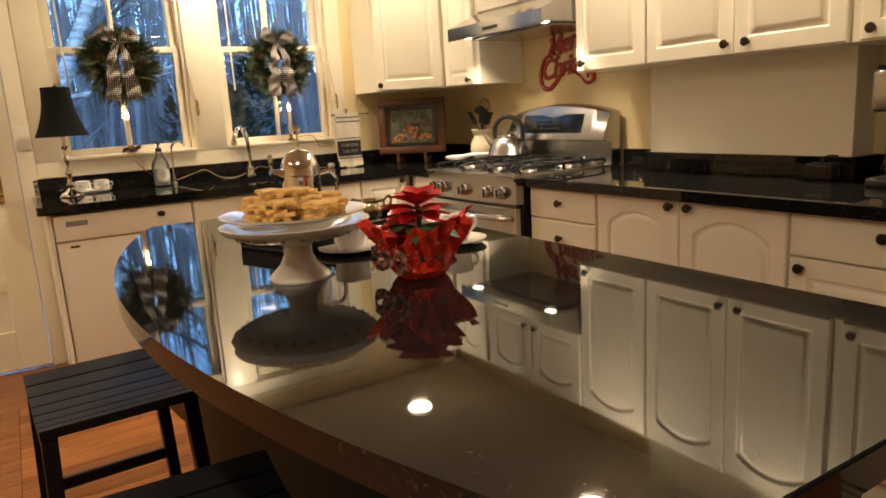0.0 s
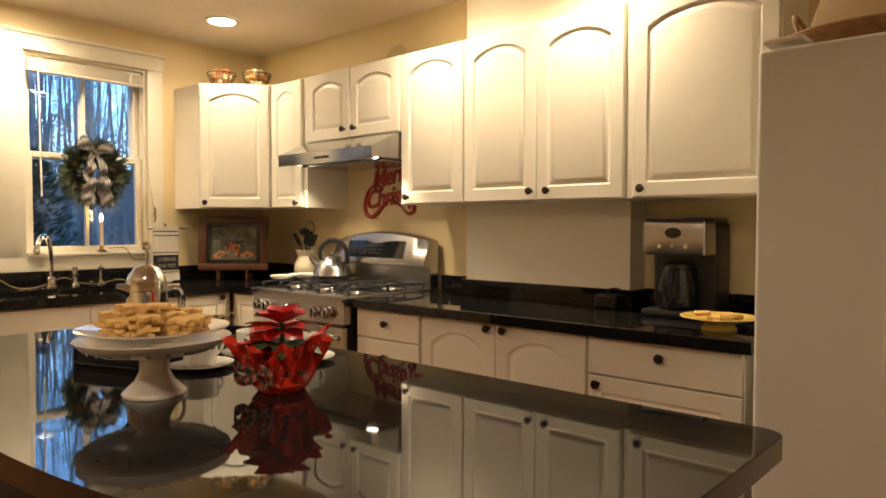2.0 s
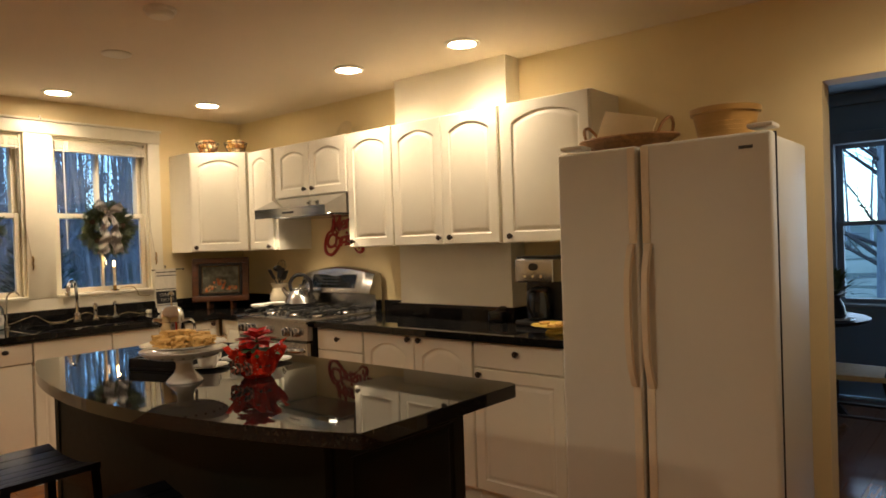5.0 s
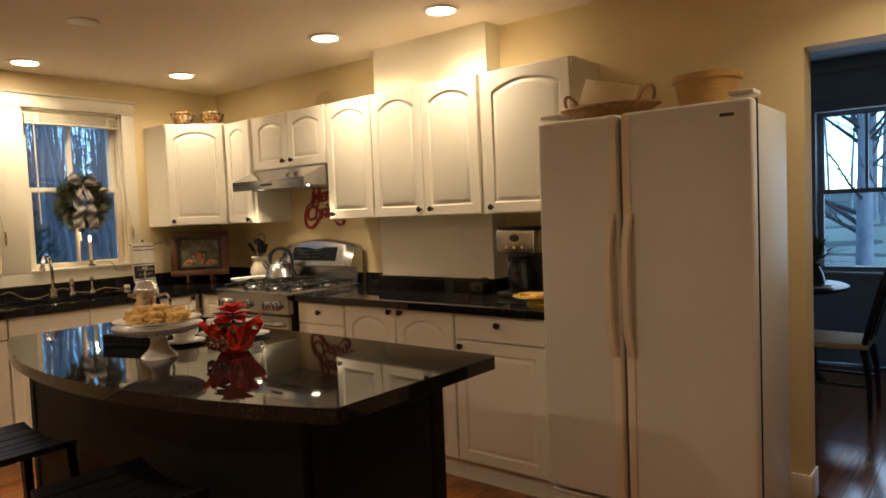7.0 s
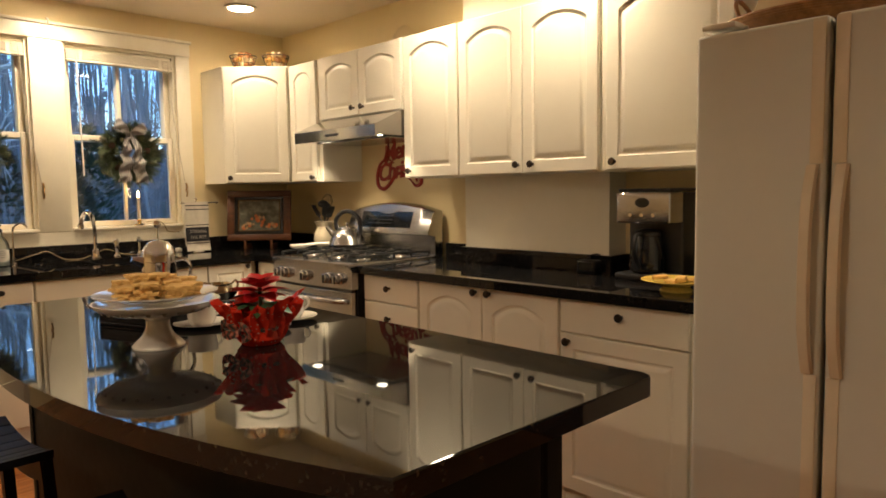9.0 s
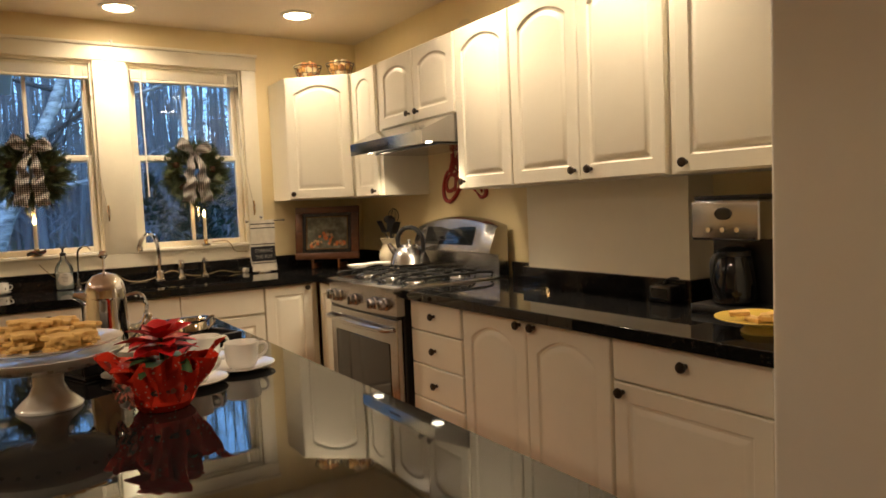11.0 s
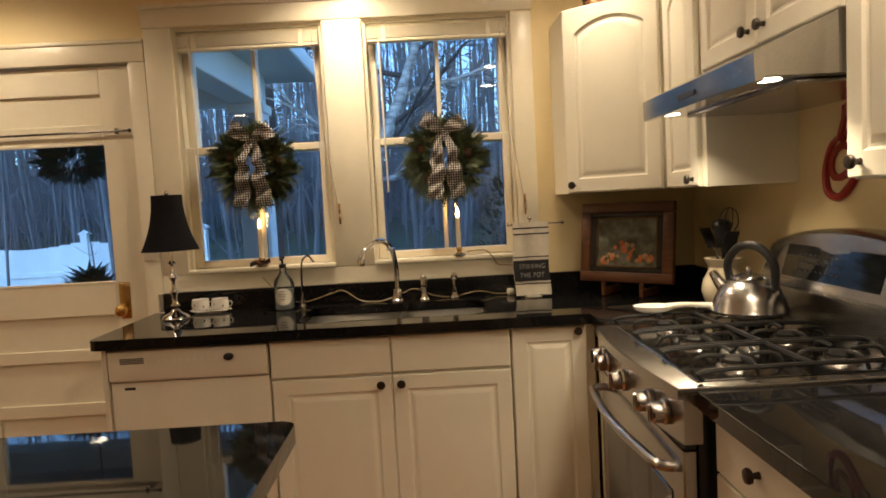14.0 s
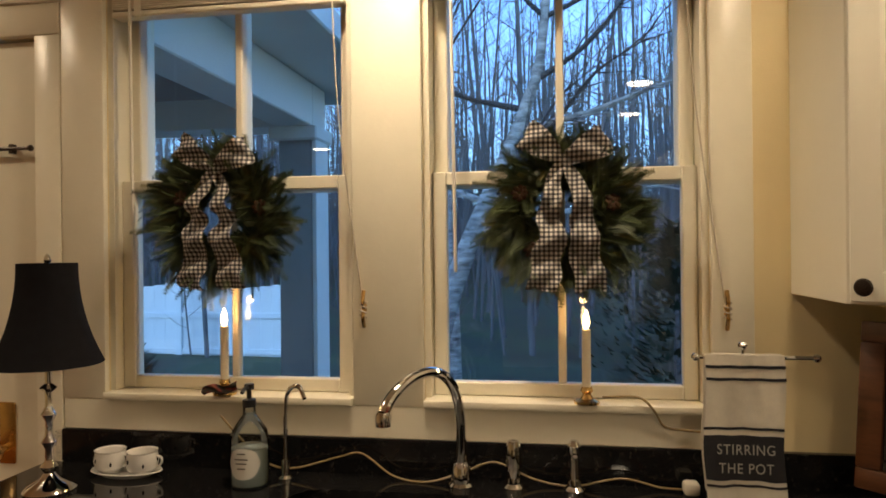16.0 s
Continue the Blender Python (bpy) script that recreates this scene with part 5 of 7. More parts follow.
pts = curve([(0.962, -0.470, 0.976), (0.972, -0.42, 0.982), (0.985, -0.36, 0.980), (0.998, -0.30, 0.974)], 4)
tube(bm, pts, [0.013 - 0.004 * math.sin(math.pi * i_ / (len(pts) - 1)) for i_ in range(len(pts))], 10)
part("rest", bm, CHINA, sr, smooth=60)

VX, VY = 0.755, -0.19
vs = thing("utensil_pitcher", (VX, VY, 0.9153), "cream ceramic pitcher holding black kitchen utensils", "pitcher")
part("pitcher", lathe(B(), [(0.045, 0), (0.050, 0.006), (0.046, 0.012), (0.066, 0.040), (0.076, 0.075), (0.070, 0.112), (0.052, 0.145), (0.050, 0.160), (0.066, 0.192), (0.064, 0.194), (0.046, 0.160), (0.044, 0.14)], (VX, VY, 0.9153), 34, close=False), CREAMCER, vs)
# black disc in the neck paints the shade within the pitcher
part("mouth_shade", lathe(B(), [(0.048, 0.150), (0.0005, 0.149)], (VX, VY, 0.9153), 20, close=False), BLACKP, vs)
for i_, (nm, dx, dy, hh) in enumerate((("spatula", -0.075, -0.035, 0.30), ("ladle", -0.045, 0.02, 0.33), ("slotted_spoon", 0.05, -0.02, 0.31), ("whisk", 0.0, 0.03, 0.36), ("turner", 0.085, 0.0, 0.29))):
    u_ = thing(nm, (VX, VY, 1.07), "black kitchen %s standing in the pitcher" % nm.replace("_", " "), "utensil", "utensils in the pitcher")
    b0, b1 = Vector((VX - dx * 0.25, VY - dy * 0.25, 1.03)), Vector((VX + dx, VY + dy, 0.9153 + hh))
    part("handle", tube(B(), [b0, b0.lerp(b1, 0.6)], 0.0045, 7), BLACKP, u_)
    d_ = (b1 - b0).normalized()
    mm = Matrix.Translation(b0.lerp(b1, 0.8)) @ d_.to_track_quat("Z", "Y").to_matrix().to_4x4()
    bm = B()
    if nm == "whisk":
        for a in range(0, 180, 45):
            e = Vector((math.cos(radians(a)), math.sin(radians(a)), 0))
            tube(bm, [mm @ v for v in curve([Vector((0, 0, -0.05)) + e * 0.004, e * 0.034, e * 0.026 + Vector((0, 0, 0.045)), Vector((0, 0, 0.062)), e * -0.026 + Vector((0, 0, 0.045)), e * -0.034, Vector((0, 0, -0.05)) - e * 0.004], 4)], 0.0014, 5)
    elif nm == "ladle":
        sphere(bm, mm @ Vector((0, 0, 0.02)), 0.036, 1, 1, 0.7)
    else:
        xbox(bm, 0.052, 0.005, 0.085, mm, 0.0024, 2)
        tube(bm, [b0.lerp(b1, 0.55), mm @ Vector((0, 0, -0.02))], 0.004, 6)
    part("head", bm, BLACKP, u_)

# red sign on the wall
sg = thing("wall_sign", (1.30, -0.006, 1.43), "red cut-out lettering sign reading Merry Christmas", "sign")
for txt, x, z, size, rot in (("Merry", 1.165, 1.478, 0.145, 10), ("Christmas", 1.10, 1.362, 0.150, 6)):
    cu_ = bpy.data.curves.new("lettering", "FONT")
    cu_.body, cu_.size, cu_.extrude, cu_.shear, cu_.offset = txt, size, 0.003, 0.28, 0.0035
    cu_.space_character = 0.86
    ob = bpy.data.objects.new("lettering_src", cu_)
    scene.collection.objects.link(ob)
    bpy.context.view_layer.update()
    me = bpy.data.meshes.new_from_object(ob.evaluated_get(bpy.context.evaluated_depsgraph_get()))
    bpy.data.objects.remove(ob)
    me.transform(pose(x, -0.006, z, 90, 0, 0) @ pose(0, 0, 0, 0, 0, rot))
    me.transform(ROOTS[sg.name])
    me.materials.append(RED)
    ob = new("lettering", me)
    ob.parent = sg
for pts in ([(1.255, 1.475), (1.20, 1.50), (1.13, 1.475), (1.095, 1.40), (1.105, 1.335), (1.16, 1.315), (1.215, 1.345), (1.27, 1.395), (1.33, 1.41), (1.38, 1.385), (1.42, 1.36)],
            [(1.42, 1.36), (1.46, 1.33), (1.505, 1.345), (1.50, 1.385), (1.465, 1.38), (1.47, 1.355)],
            [(1.21, 1.60), (1.20, 1.55), (1.175, 1.50), (1.15, 1.485)]):
    c3 = curve([(x, -0.007, z) for x, z in pts], 6)
    nn = len(c3)
    part("flourish", tube(B(), c3, [0.004 + 0.009 * math.sin(math.pi * i_ / (nn - 1)) for i_ in range(nn)], 8), RED, sg)

# ---- right-hand worktop ----
cm = thing("coffee_maker", (3.132, -0.2, 0.9153), "steel and black drip coffee maker with a glass carafe", "coffee maker")
part("housing", box(B(), 3.017, 3.257, -0.19, -0.04, 0.9153, 1.275, 0.012, 3), BLACKP, cm)
part("base", box(B(), 3.017, 3.257, -0.315, -0.185, 0.9153, 0.945, 0.008, 2), BLACKP, cm)
hf = part("brew_head", box(B(), 3.017, 3.257, -0.305, -0.188, 1.150, 1.278, 0.010, 3), STEEL, cm)
part("top_lid", box(B(), 3.022, 3.252, -0.295, -0.05, 1.2785, 1.292, 0.006, 2), BLACKP, cm)
bm = lathe(B(), [(0.020, 0), (0.018, 0.003)], m=pose(3.137, -0.305, 1.235, 90, 0, 0) @ Matrix.Diagonal((1.6, 1, 1, 1)), n=20)
part("clock", bm, BLACKG, hf)
for bx in (3.087, 3.137, 3.187):
    part("button", lathe(B(), [(0.009, 0), (0.008, 0.006)], m=pose(bx, -0.305, 1.185, 90, 0, 0), n=14), CHROME, hf)
car = part("carafe", lathe(B(), [(0.058, 0.9455), (0.066, 0.955), (0.068, 1.02), (0.058, 1.075), (0.048, 1.10)], (3.132, -0.245, 0), 28), BLACKG, cm, "dark glass carafe")
part("carafe_lid", lathe(B(), [(0.050, 1.10), (0.052, 1.115), (0.02, 1.128)], (3.132, -0.245, 0), 24), BLACKP, car)
part("carafe_handle", tube(B(), curve([(3.132, -0.293, 1.105), (3.132, -0.345, 1.10), (3.132, -0.350, 1.03), (3.132, -0.31, 0.97)], 5), 0.009, 8), BLACKP, car)
part("side_strip", box(B(), 3.013, 3.017, -0.185, -0.05, 0.95, 1.27, 0.001), STEEL, cm)
part("power_cord", tube(B(), curve([(3.017, -0.07, 1.19), (2.962, -0.06, 1.15), (2.957, -0.05, 1.08), (2.982, -0.06, 1.03), (2.952, -0.05, 0.985), (2.962, -0.10, 0.95)], 6), 0.0035, 6), BLACKP, cm)
ch = thing("charger_clock", (2.83, -0.2, 0.9153), "small black gadget standing on the worktop", "gadget")
part("body", box(B(), 2.76, 2.86, -0.215, -0.150, 0.9153, 0.975, 0.010, 3), BLACKP, ch)
part("face", box(B(), 2.775, 2.845, -0.2165, -0.2152, 0.93, 0.965), BLACKG, ch, smooth=0)
part("arm", tube(B(), curve([(2.80, -0.18, 0.972), (2.80, -0.15, 0.99), (2.84, -0.135, 0.992), (2.87, -0.135, 0.96)], 4), 0.007, 8), BLACKP, ch)
yp = thing("yellow_plate", (3.37, -0.47, 0.9153), "small yellow plate with pieces of food", "plate")
part("plate", lathe(B(), [(0.055, 0), (0.058, 0.006), (0.045, 0.020), (0.07, 0.030), (0.125, 0.043), (0.124, 0.046), (0.07, 0.036), (0.0005, 0.034)], (3.37, -0.47, 0.9153), 36), YPLATE, yp)
rng = random.Random(5)
snack = None
for k in range(7):
    m = pose(3.37 + rng.uniform(-0.05, 0.05), -0.47 + rng.uniform(-0.05, 0.05), 0.9593 + 0.006 * (k % 3), rng.uniform(-6, 6), rng.uniform(-6, 6), rng.uniform(0, 180))
    if snack is None:
        snack = solo("butter_cookie", xbox(B(), 0.052, 0.028, 0.014, Matrix.Identity(4), 0.004, 2), COOKIE, "pale yellow piece of shortbread", "cookie", "cookies on the yellow plate")
        snack.matrix_basis = m
    else:
        copy_thing(snack, m)

# ---- on the fridge ----
bk = thing("wicker_basket", (3.85, -0.50, 1.7655), "flat oval wicker basket with handles", "basket")
BX, BY = 3.80, -0.53
part("weave", lathe(B(), [(0.15, 0.0), (0.16, 0.004), (0.20, 0.030), (0.225, 0.044), (0.222, 0.050), (0.19, 0.034), (0.15, 0.012)], (BX, BY, 1.7655), 64, m=Matrix.Diagonal((1.0, 0.62, 1, 1)), wave=0.012, waves=32), WICKER, bk, smooth=60)
part("bottom", lathe(B(), [(0.155, 0.008), (0.0005, 0.007)], (BX, BY, 1.7655), 40, m=Matrix.Diagonal((1.0, 0.62, 1, 1)), close=False), WICKER, bk)
for sx in (-1, 1):
    part("handle", tube(B(), curve([(BX + sx * 0.16, BY - 0.075, 1.80), (BX + sx * 0.185, BY - 0.055, 1.86), (BX + sx * 0.195, BY, 1.885), (BX + sx * 0.185, BY + 0.055, 1.86), (BX + sx * 0.16, BY + 0.075, 1.80)], 5), 0.007, 7), WICKER, bk)
for k in range(3):
    part("rim_coil", tube(B(), [(BX + (0.224 - 0.012 * k) * math.cos(a), BY + 0.62 * (0.224 - 0.012 * k) * math.sin(a), 1.812 - 0.006 * k) for a in [j * 2 * math.pi / 48 for j in range(49)]], 0.006, 6), WICKER, bk)
cb = solo("cutting_board", xbox(B(), 0.25, 0.016, 0.15, pose(3.765, -0.47, 1.865, -16, 14, 4), 0.006, 2), PAPER, "cream board leaning in the wicker basket", "cutting board")
bw = thing("stoneware_bowl", (4.18, -0.40, 1.7555), "large yellow stoneware mixing bowl on the fridge", "bowl")
part("bowl", lathe(B(), [(0.095, 0), (0.104, 0.004), (0.122, 0.09), (0.130, 0.125), (0.140, 0.128), (0.142, 0.150), (0.134, 0.152), (0.126, 0.135), (0.112, 0.06), (0.0005, 0.02)], (4.18, -0.40, 1.7555), 44), STONEWARE, bw)
bm = B()
for z in (0.05, 0.068, 0.086):
    tube(bm, [(4.18 + (0.109 + 0.2 * (z - 0.03)) * math.cos(a), -0.40 + (0.109 + 0.2 * (z - 0.03)) * math.sin(a), 1.7555 + z) for a in [j * 2 * math.pi / 40 for j in range(41)]], 0.0022, 5)
part("banding", bm, STONEWARE, bw)

# egg baskets on the corner cabinet
rng = random.Random(8)
CTOP = UZ + UH + 0.0005
for bx, by in ((0.275, -0.475), (0.420, -0.315)):
    q = thing("wire_egg_basket", (bx, by, CTOP), "dark wire basket full of brown and cream eggs", "basket", "egg baskets")
    bm = B()
    for z, r in ((0.004, 0.055), (0.04, 0.072), (0.085, 0.088), (0.088, 0.089)):
        tube(bm, [(bx + r * math.cos(a), by + r * math.sin(a), CTOP + z) for a in [j * 2 * math.pi / 28 for j in range(29)]], 0.0022, 5)
    for j in range(14):
        a = j * 2 * math.pi / 14
        tube(bm, [(bx + r * math.cos(a), by + r * math.sin(a), CTOP + z) for z, r in ((0.004, 0.055), (0.04, 0.072), (0.086, 0.088))], 0.0018, 5)
    part("wire_frame", bm, BRONZE, q)
    for j in range(22):
        lay = 0 if j < 7 else 1 if j < 15 else 2
        n_l, r, j0 = ((7, 0.036, 0), (8, 0.050, 7), (7, 0.044, 15))[lay]
        a = 6.283 * (j - j0) / n_l + lay * 0.5
        r += rng.uniform(-0.004, 0.004)
        bm = sphere(B(), (0, 0, 0), 0.021, 1, 1, 1.28, 12, 8)
        bm.transform(pose(bx + r * math.cos(a), by + r * math.sin(a), CTOP + 0.026 + 0.031 * lay + rng.uniform(0, 0.006), rng.uniform(0, 90), rng.uniform(0, 90), 0))
        part("egg", bm, (EGGM, EGGC, EGGO, EGGC, EGGM)[rng.randrange(5)], q, smooth=60)
dp = solo("round_platter", lathe(B(), [(0.045, 0), (0.078, 0.005), (0.082, 0.010), (0.0005, 0.007)], m=pose(1.40, -0.042, CTOP + 0.080, 76, 0, 0), n=36), PAPER, "round cream platter leaning on the wall above the cabinets", "platter")

# ---- west worktop ----
LX, LY = 0.235, -2.37
lp = thing("table_lamp", (LX, LY, 0.9153), "slim silver candlestick lamp with a black bell shade", "lamp")
part("base", lathe(B(), [(0.056, 0), (0.058, 0.006), (0.048, 0.018), (0.024, 0.030), (0.012, 0.045)], (LX, LY, 0.9153), 30), CHROME, lp)
part("column", lathe(B(), [(0.012, 0.045), (0.020, 0.060), (0.010, 0.075), (0.009, 0.10), (0.018, 0.118), (0.009, 0.134), (0.008, 0.165), (0.017, 0.182), (0.008, 0.20), (0.009, 0.235), (0.020, 0.245), (0.008, 0.255), (0.006, 0.46), (0.004, 0.54)], (LX, LY, 0.9153), 22), CHROME, lp)
sh = []
for k in range(9):
    t = k / 8
    sh.append((0.064 + 0.056 * (1 - t) ** 2.1, 0.300 + 0.238 * t))
bm = lathe(B(), sh + [(r - 0.003, z) for r, z in sh[::-1]], (LX, LY, 0.9153), 40, close=False, wave=0.012, waves=8)
shd = part("shade", bm, SHADE, lp, "black fabric bell shade", smooth=50)
part("finial", lathe(B(), [(0.004, 0.535), (0.009, 0.545), (0.005, 0.556), (0.0005, 0.560)], (LX, LY, 0.9153), 12), CHROME, lp)
bm = B()
for a in (0, 120, 240):
    tube(bm, [(LX, LY, 0.9153 + 0.530), (LX + 0.058 * math.cos(radians(a)), LY + 0.058 * math.sin(radians(a)), 0.9153 + 0.532)], 0.0015, 5)
part("shade_spider", bm, CHROME, shd)

cs = thing("condiment_tray", (0.10, -2.26, 0.9153), "small oval white china tray", "tray")
part("tray", lathe(B(), [(0.060, 0), (0.066, 0.004), (0.082, 0.012), (0.080, 0.015), (0.06, 0.008), (0.0005, 0.006)], (0.10, -2.262, 0.9153), 32, m=Matrix.Diagonal((0.62, 1.15, 1, 1))), CHINA, cs)
for k, y in enumerate((-2.306, -2.218)):
    q = thing("small_china_cup", (0.10, y, 0.922), "small white china cup with dark floral marks", "cup", "cups on the china tray")
    part("bowl", lathe(B(), [(0.022, 0), (0.036, 0.012), (0.040, 0.032), (0.036, 0.052), (0.038, 0.056), (0.034, 0.053), (0.034, 0.02), (0.0005, 0.01)], (0.10, y, 0.922), 26), CHINA, q)
    part("handle", tube(B(), curve([(0.10, y + 0.036, 0.965), (0.10, y + 0.052, 0.962), (0.10, y + 0.05, 0.945), (0.10, y + 0.037, 0.938)], 4), 0.003, 6), CHINA, q)
    for j in range(6):
        a = j * 1.05 - 1.5
        part("floral_mark", sphere(B(), (0.10 + 0.0385 * math.cos(a), y + 0.0385 * math.sin(a), 0.948 + 0.008 * (j % 2)), 0.006, 0.5, 0.5, 1, 7, 5), FABRICK, q)

bt = thing("soap_bottle", (0.13, -1.917, 0.9153), "clear glass soap bottle with a black pump and pale label", "soap bottle")
part("bottle", lathe(B(), [(0.043, 0), (0.046, 0.004), (0.046, 0.110), (0.041, 0.132), (0.022, 0.160), (0.015, 0.170), (0.015, 0.190)], (0.13, -1.917, 0.9153), 28), BOTTLE, bt)
part("liquid", lathe(B(), [(0.041, 0.005), (0.0425, 0.008), (0.0425, 0.092), (0.0005, 0.0922)], (0.13, -1.917, 0.9153), 28), SOAP, bt)
bm = B()
rr = []
for k in range(9):
    a = radians(-48 + 13 * k)
    hz = 0.004 + 0.033 * math.sqrt(max(0.0, 1 - ((k - 4) / 4) ** 2))
    rr.append([bm.verts.new((0.13 + 0.0466 * math.cos(a), -1.917 + 0.0466 * math.sin(a), 0.9153 + z)) for z in (0.062 - hz, 0.062 + hz)])
for a_, b_ in zip(rr, rr[1:]):
    bm.faces.new((a_[0], b_[0], b_[1], a_[1]))
lb = part("label", bm, LABEL, bt, "pale printed label")
bm = B()
for j, (hw, z) in enumerate(((0.010, 0.085), (0.016, 0.072), (0.013, 0.062), (0.010, 0.050))):
    box(bm, 0.1768, 0.1776, -1.917 - hw, -1.917 + hw, 0.9153 + z, 0.9153 + z + 0.003)
part("print_bars", bm, INK, lb, smooth=0)
bm = lathe(B(), [(0.016, 0.188), (0.016, 0.205), (0.006, 0.208), (0.005, 0.228), (0.012, 0.230), (0.012, 0.242), (0.004, 0.244)], (0.13, -1.917, 0.9153), 18)
tube(bm, [(0.13, -1.917, 1.152), (0.158, -1.917, 1.150), (0.168, -1.917, 1.143)], 0.005, 8)
part("pump", bm, BLACKP, bt)

wi = thing("extension_lead", (0.05, -1.4, 0.92), "thin gold candle lead trailing along the upstand", "electric lead")
pts = [(0.055, -2.03, 1.06), (0.045, -1.98, 1.00), (0.06, -1.90, 0.945), (0.055, -1.83, 0.935), (0.05, -1.72, 0.965), (0.05, -1.66, 0.975), (0.055, -1.58, 0.925), (0.07, -1.49, 0.92), (0.05, -1.40, 0.945), (0.045, -1.33, 0.965), (0.05, -1.24, 0.93), (0.06, -1.15, 0.921), (0.05, -1.04, 0.940), (0.05, -0.95, 0.923), (0.06, -0.88, 0.925)]
part("cord", tube(B(), curve(pts, 6), 0.0026, 6), WIRE, wi)
part("plug", box(B(), 0.045, 0.085, -0.905, -0.87, 0.916, 0.945, 0.008, 2), WHITEP, wi)
bm = tube(B(), curve([(0.035, -1.08, 1.125), (0.04, -1.00, 1.128), (0.042, -0.965, 1.10), (0.03, -0.94, 1.06), (0.03, -0.90, 1.052), (0.035, -0.86, 1.05)], 6), 0.003, 6)
part("cord", bm, WIRE, wi)

# towel on a stand
tw = thing("towel_stand", (0.17, -0.80, 0.9153), "slim metal towel stand on the worktop", "towel stand")
part("foot", lathe(B(), [(0.05, 0), (0.05, 0.005), (0.012, 0.012)], (0.165, -0.80, 0.9153), 24), CHROME, tw)
part("post", tube(B(), [(0.165, -0.80, 0.92), (0.165, -0.80, 1.26)], 0.004, 8), CHROME, tw)
bm = tube(B(), [(0.165, -0.895, 1.243), (0.165, -0.655, 1.243)], 0.0045, 8)
sphere(bm, (0.165, -0.895, 1.243), 0.009, u=10, v=7)
sphere(bm, (0.165, -0.655, 1.243), 0.009, u=10, v=7)
sphere(bm, (0.165, -0.80, 1.268), 0.010, u=10, v=7)
part("crossbar", bm, CHROME, tw)
tl = thing("tea_towel", (0.175, -0.80, 0.93), "cream tea towel with black stripes and lettering STIRRING THE POT", "towel")


def towel_strip(z0, z1, x_front, off=0.0):
    bm = B()
    rows2 = []
    n_ = max(2, int((z1 - z0) / 0.012))
    for j in range(n_ + 1):
        z = z0 + (z1 - z0) * j / n_
        row = []
        for k in range(15):
            u = k / 14
            y = -0.880 + 0.158 * u
            x = x_front + off + 0.006 * math.sin(u * 8.0 + 0.6) * (1.25 - z) * 3 + 0.003 * math.sin(u * 19 + z * 30)
            row.append((x, y - 0.004 * math.sin(z * 25), z))
        rows2.append(row)
    f_ = [[bm.verts.new(p) for p in r] for r in rows2]
    b_ = [[bm.verts.new((p[0] - 0.004, p[1], p[2])) for p in r] for r in rows2]
    for g_ in (f_, b_):
        for a, c in zip(g_, g_[1:]):
            for k in range(14):
                bm.faces.new((a[k], a[k + 1], c[k + 1], c[k]))
    for j in range(n_):
        bm.faces.new((f_[j][0], f_[j + 1][0], b_[j + 1][0], b_[j][0]))
        bm.faces.new((f_[j][14], b_[j][14], b_[j + 1][14], f_[j + 1][14]))
    for k in range(14):
        bm.faces.new((f_[0][k], b_[0][k], b_[0][k + 1], f_[0][k + 1]))
        bm.faces.new((f_[-1][k], f_[-1][k + 1], b_[-1][k + 1], b_[-1][k]))
    return bm


part("cloth", towel_strip(0.925, 1.25, 0.178), FABRIC, tl, smooth=60)
part("back_cloth", towel_strip(0.96, 1.25, 0.160), FABRIC, tl, smooth=60)
for z0, z1 in ((1.222, 1.228), (1.196, 1.202), (1.094, 1.099), (0.974, 0.979)):
    part("stripe", towel_strip(z0, z1, 0.178, 0.0012), FABRICK, tl, smooth=60)
band = part("black_band", towel_strip(0.988, 1.082, 0.178, 0.0012), FABRICK, tl, smooth=60)
for txt, z, size in (("STIRRING", 1.045, 0.030), ("THE POT", 1.006, 0.030)):
    cu_ = bpy.data.curves.new("lettering", "FONT")
    cu_.body, cu_.size, cu_.extrude, cu_.align_x, cu_.space_character = txt, size, 0.0006, "CENTER", 1.12
    ob = bpy.data.objects.new("lettering_src", cu_)
    scene.collection.objects.link(ob)
    bpy.context.view_layer.update()
    me = bpy.data.meshes.new_from_object(ob.evaluated_get(bpy.context.evaluated_depsgraph_get()))
    bpy.data.objects.remove(ob)
    me.transform(Matrix.Diagonal((0.82, 1, 1, 1)))
    me.transform(pose(0.1875, -0.801, z, 90, 0, 90))
    me.transform(ROOTS[tl.name])
    me.materials.append(DIMTHREAD)
    ob = new("lettering", me)
    ob.parent = band

# framed picture on an easel
pic = thing("framed_picture", (0.31, -0.395, 0.9153), "wood-framed still life of oranges on a small easel", "picture")
PM = pose(0.285, -0.405, 1.146, -7, 0, 45)
W2, H2 = 0.219, 0.172
for nm, a in (("frame_rail", ((-W2, W2, -0.014, 0.014, H2 - 0.043, H2), (-W2, W2, -0.014, 0.014, -H2, -H2 + 0.043))), ("frame_stile", ((-W2, -W2 + 0.050, -0.014, 0.014, -H2 + 0.043, H2 - 0.043), (W2 - 0.050, W2, -0.014, 0.014, -H2 + 0.043, H2 - 0.043)))):
    for b_ in a:
        bm = box(B(), *b_, 0.005, 2)
        for v in bm.verts:
            v.co = PM @ Matrix.Rotation(radians(9) * 0, 4, "X") @ v.co
        part(nm, bm, WOODF, pic)
bm = B()
for b_ in ((-0.169, 0.169, -0.011, 0.008, 0.108, 0.1295), (-0.169, 0.169, -0.011, 0.008, -0.1295, -0.108), (-0.169, -0.145, -0.011, 0.008, -0.108, 0.108), (0.145, 0.169, -0.011, 0.008, -0.108, 0.108)):
    box(bm, *b_, 0.003)
bm.transform(PM)
part("inner_moulding", bm, BLACKM, pic)
bm = B()
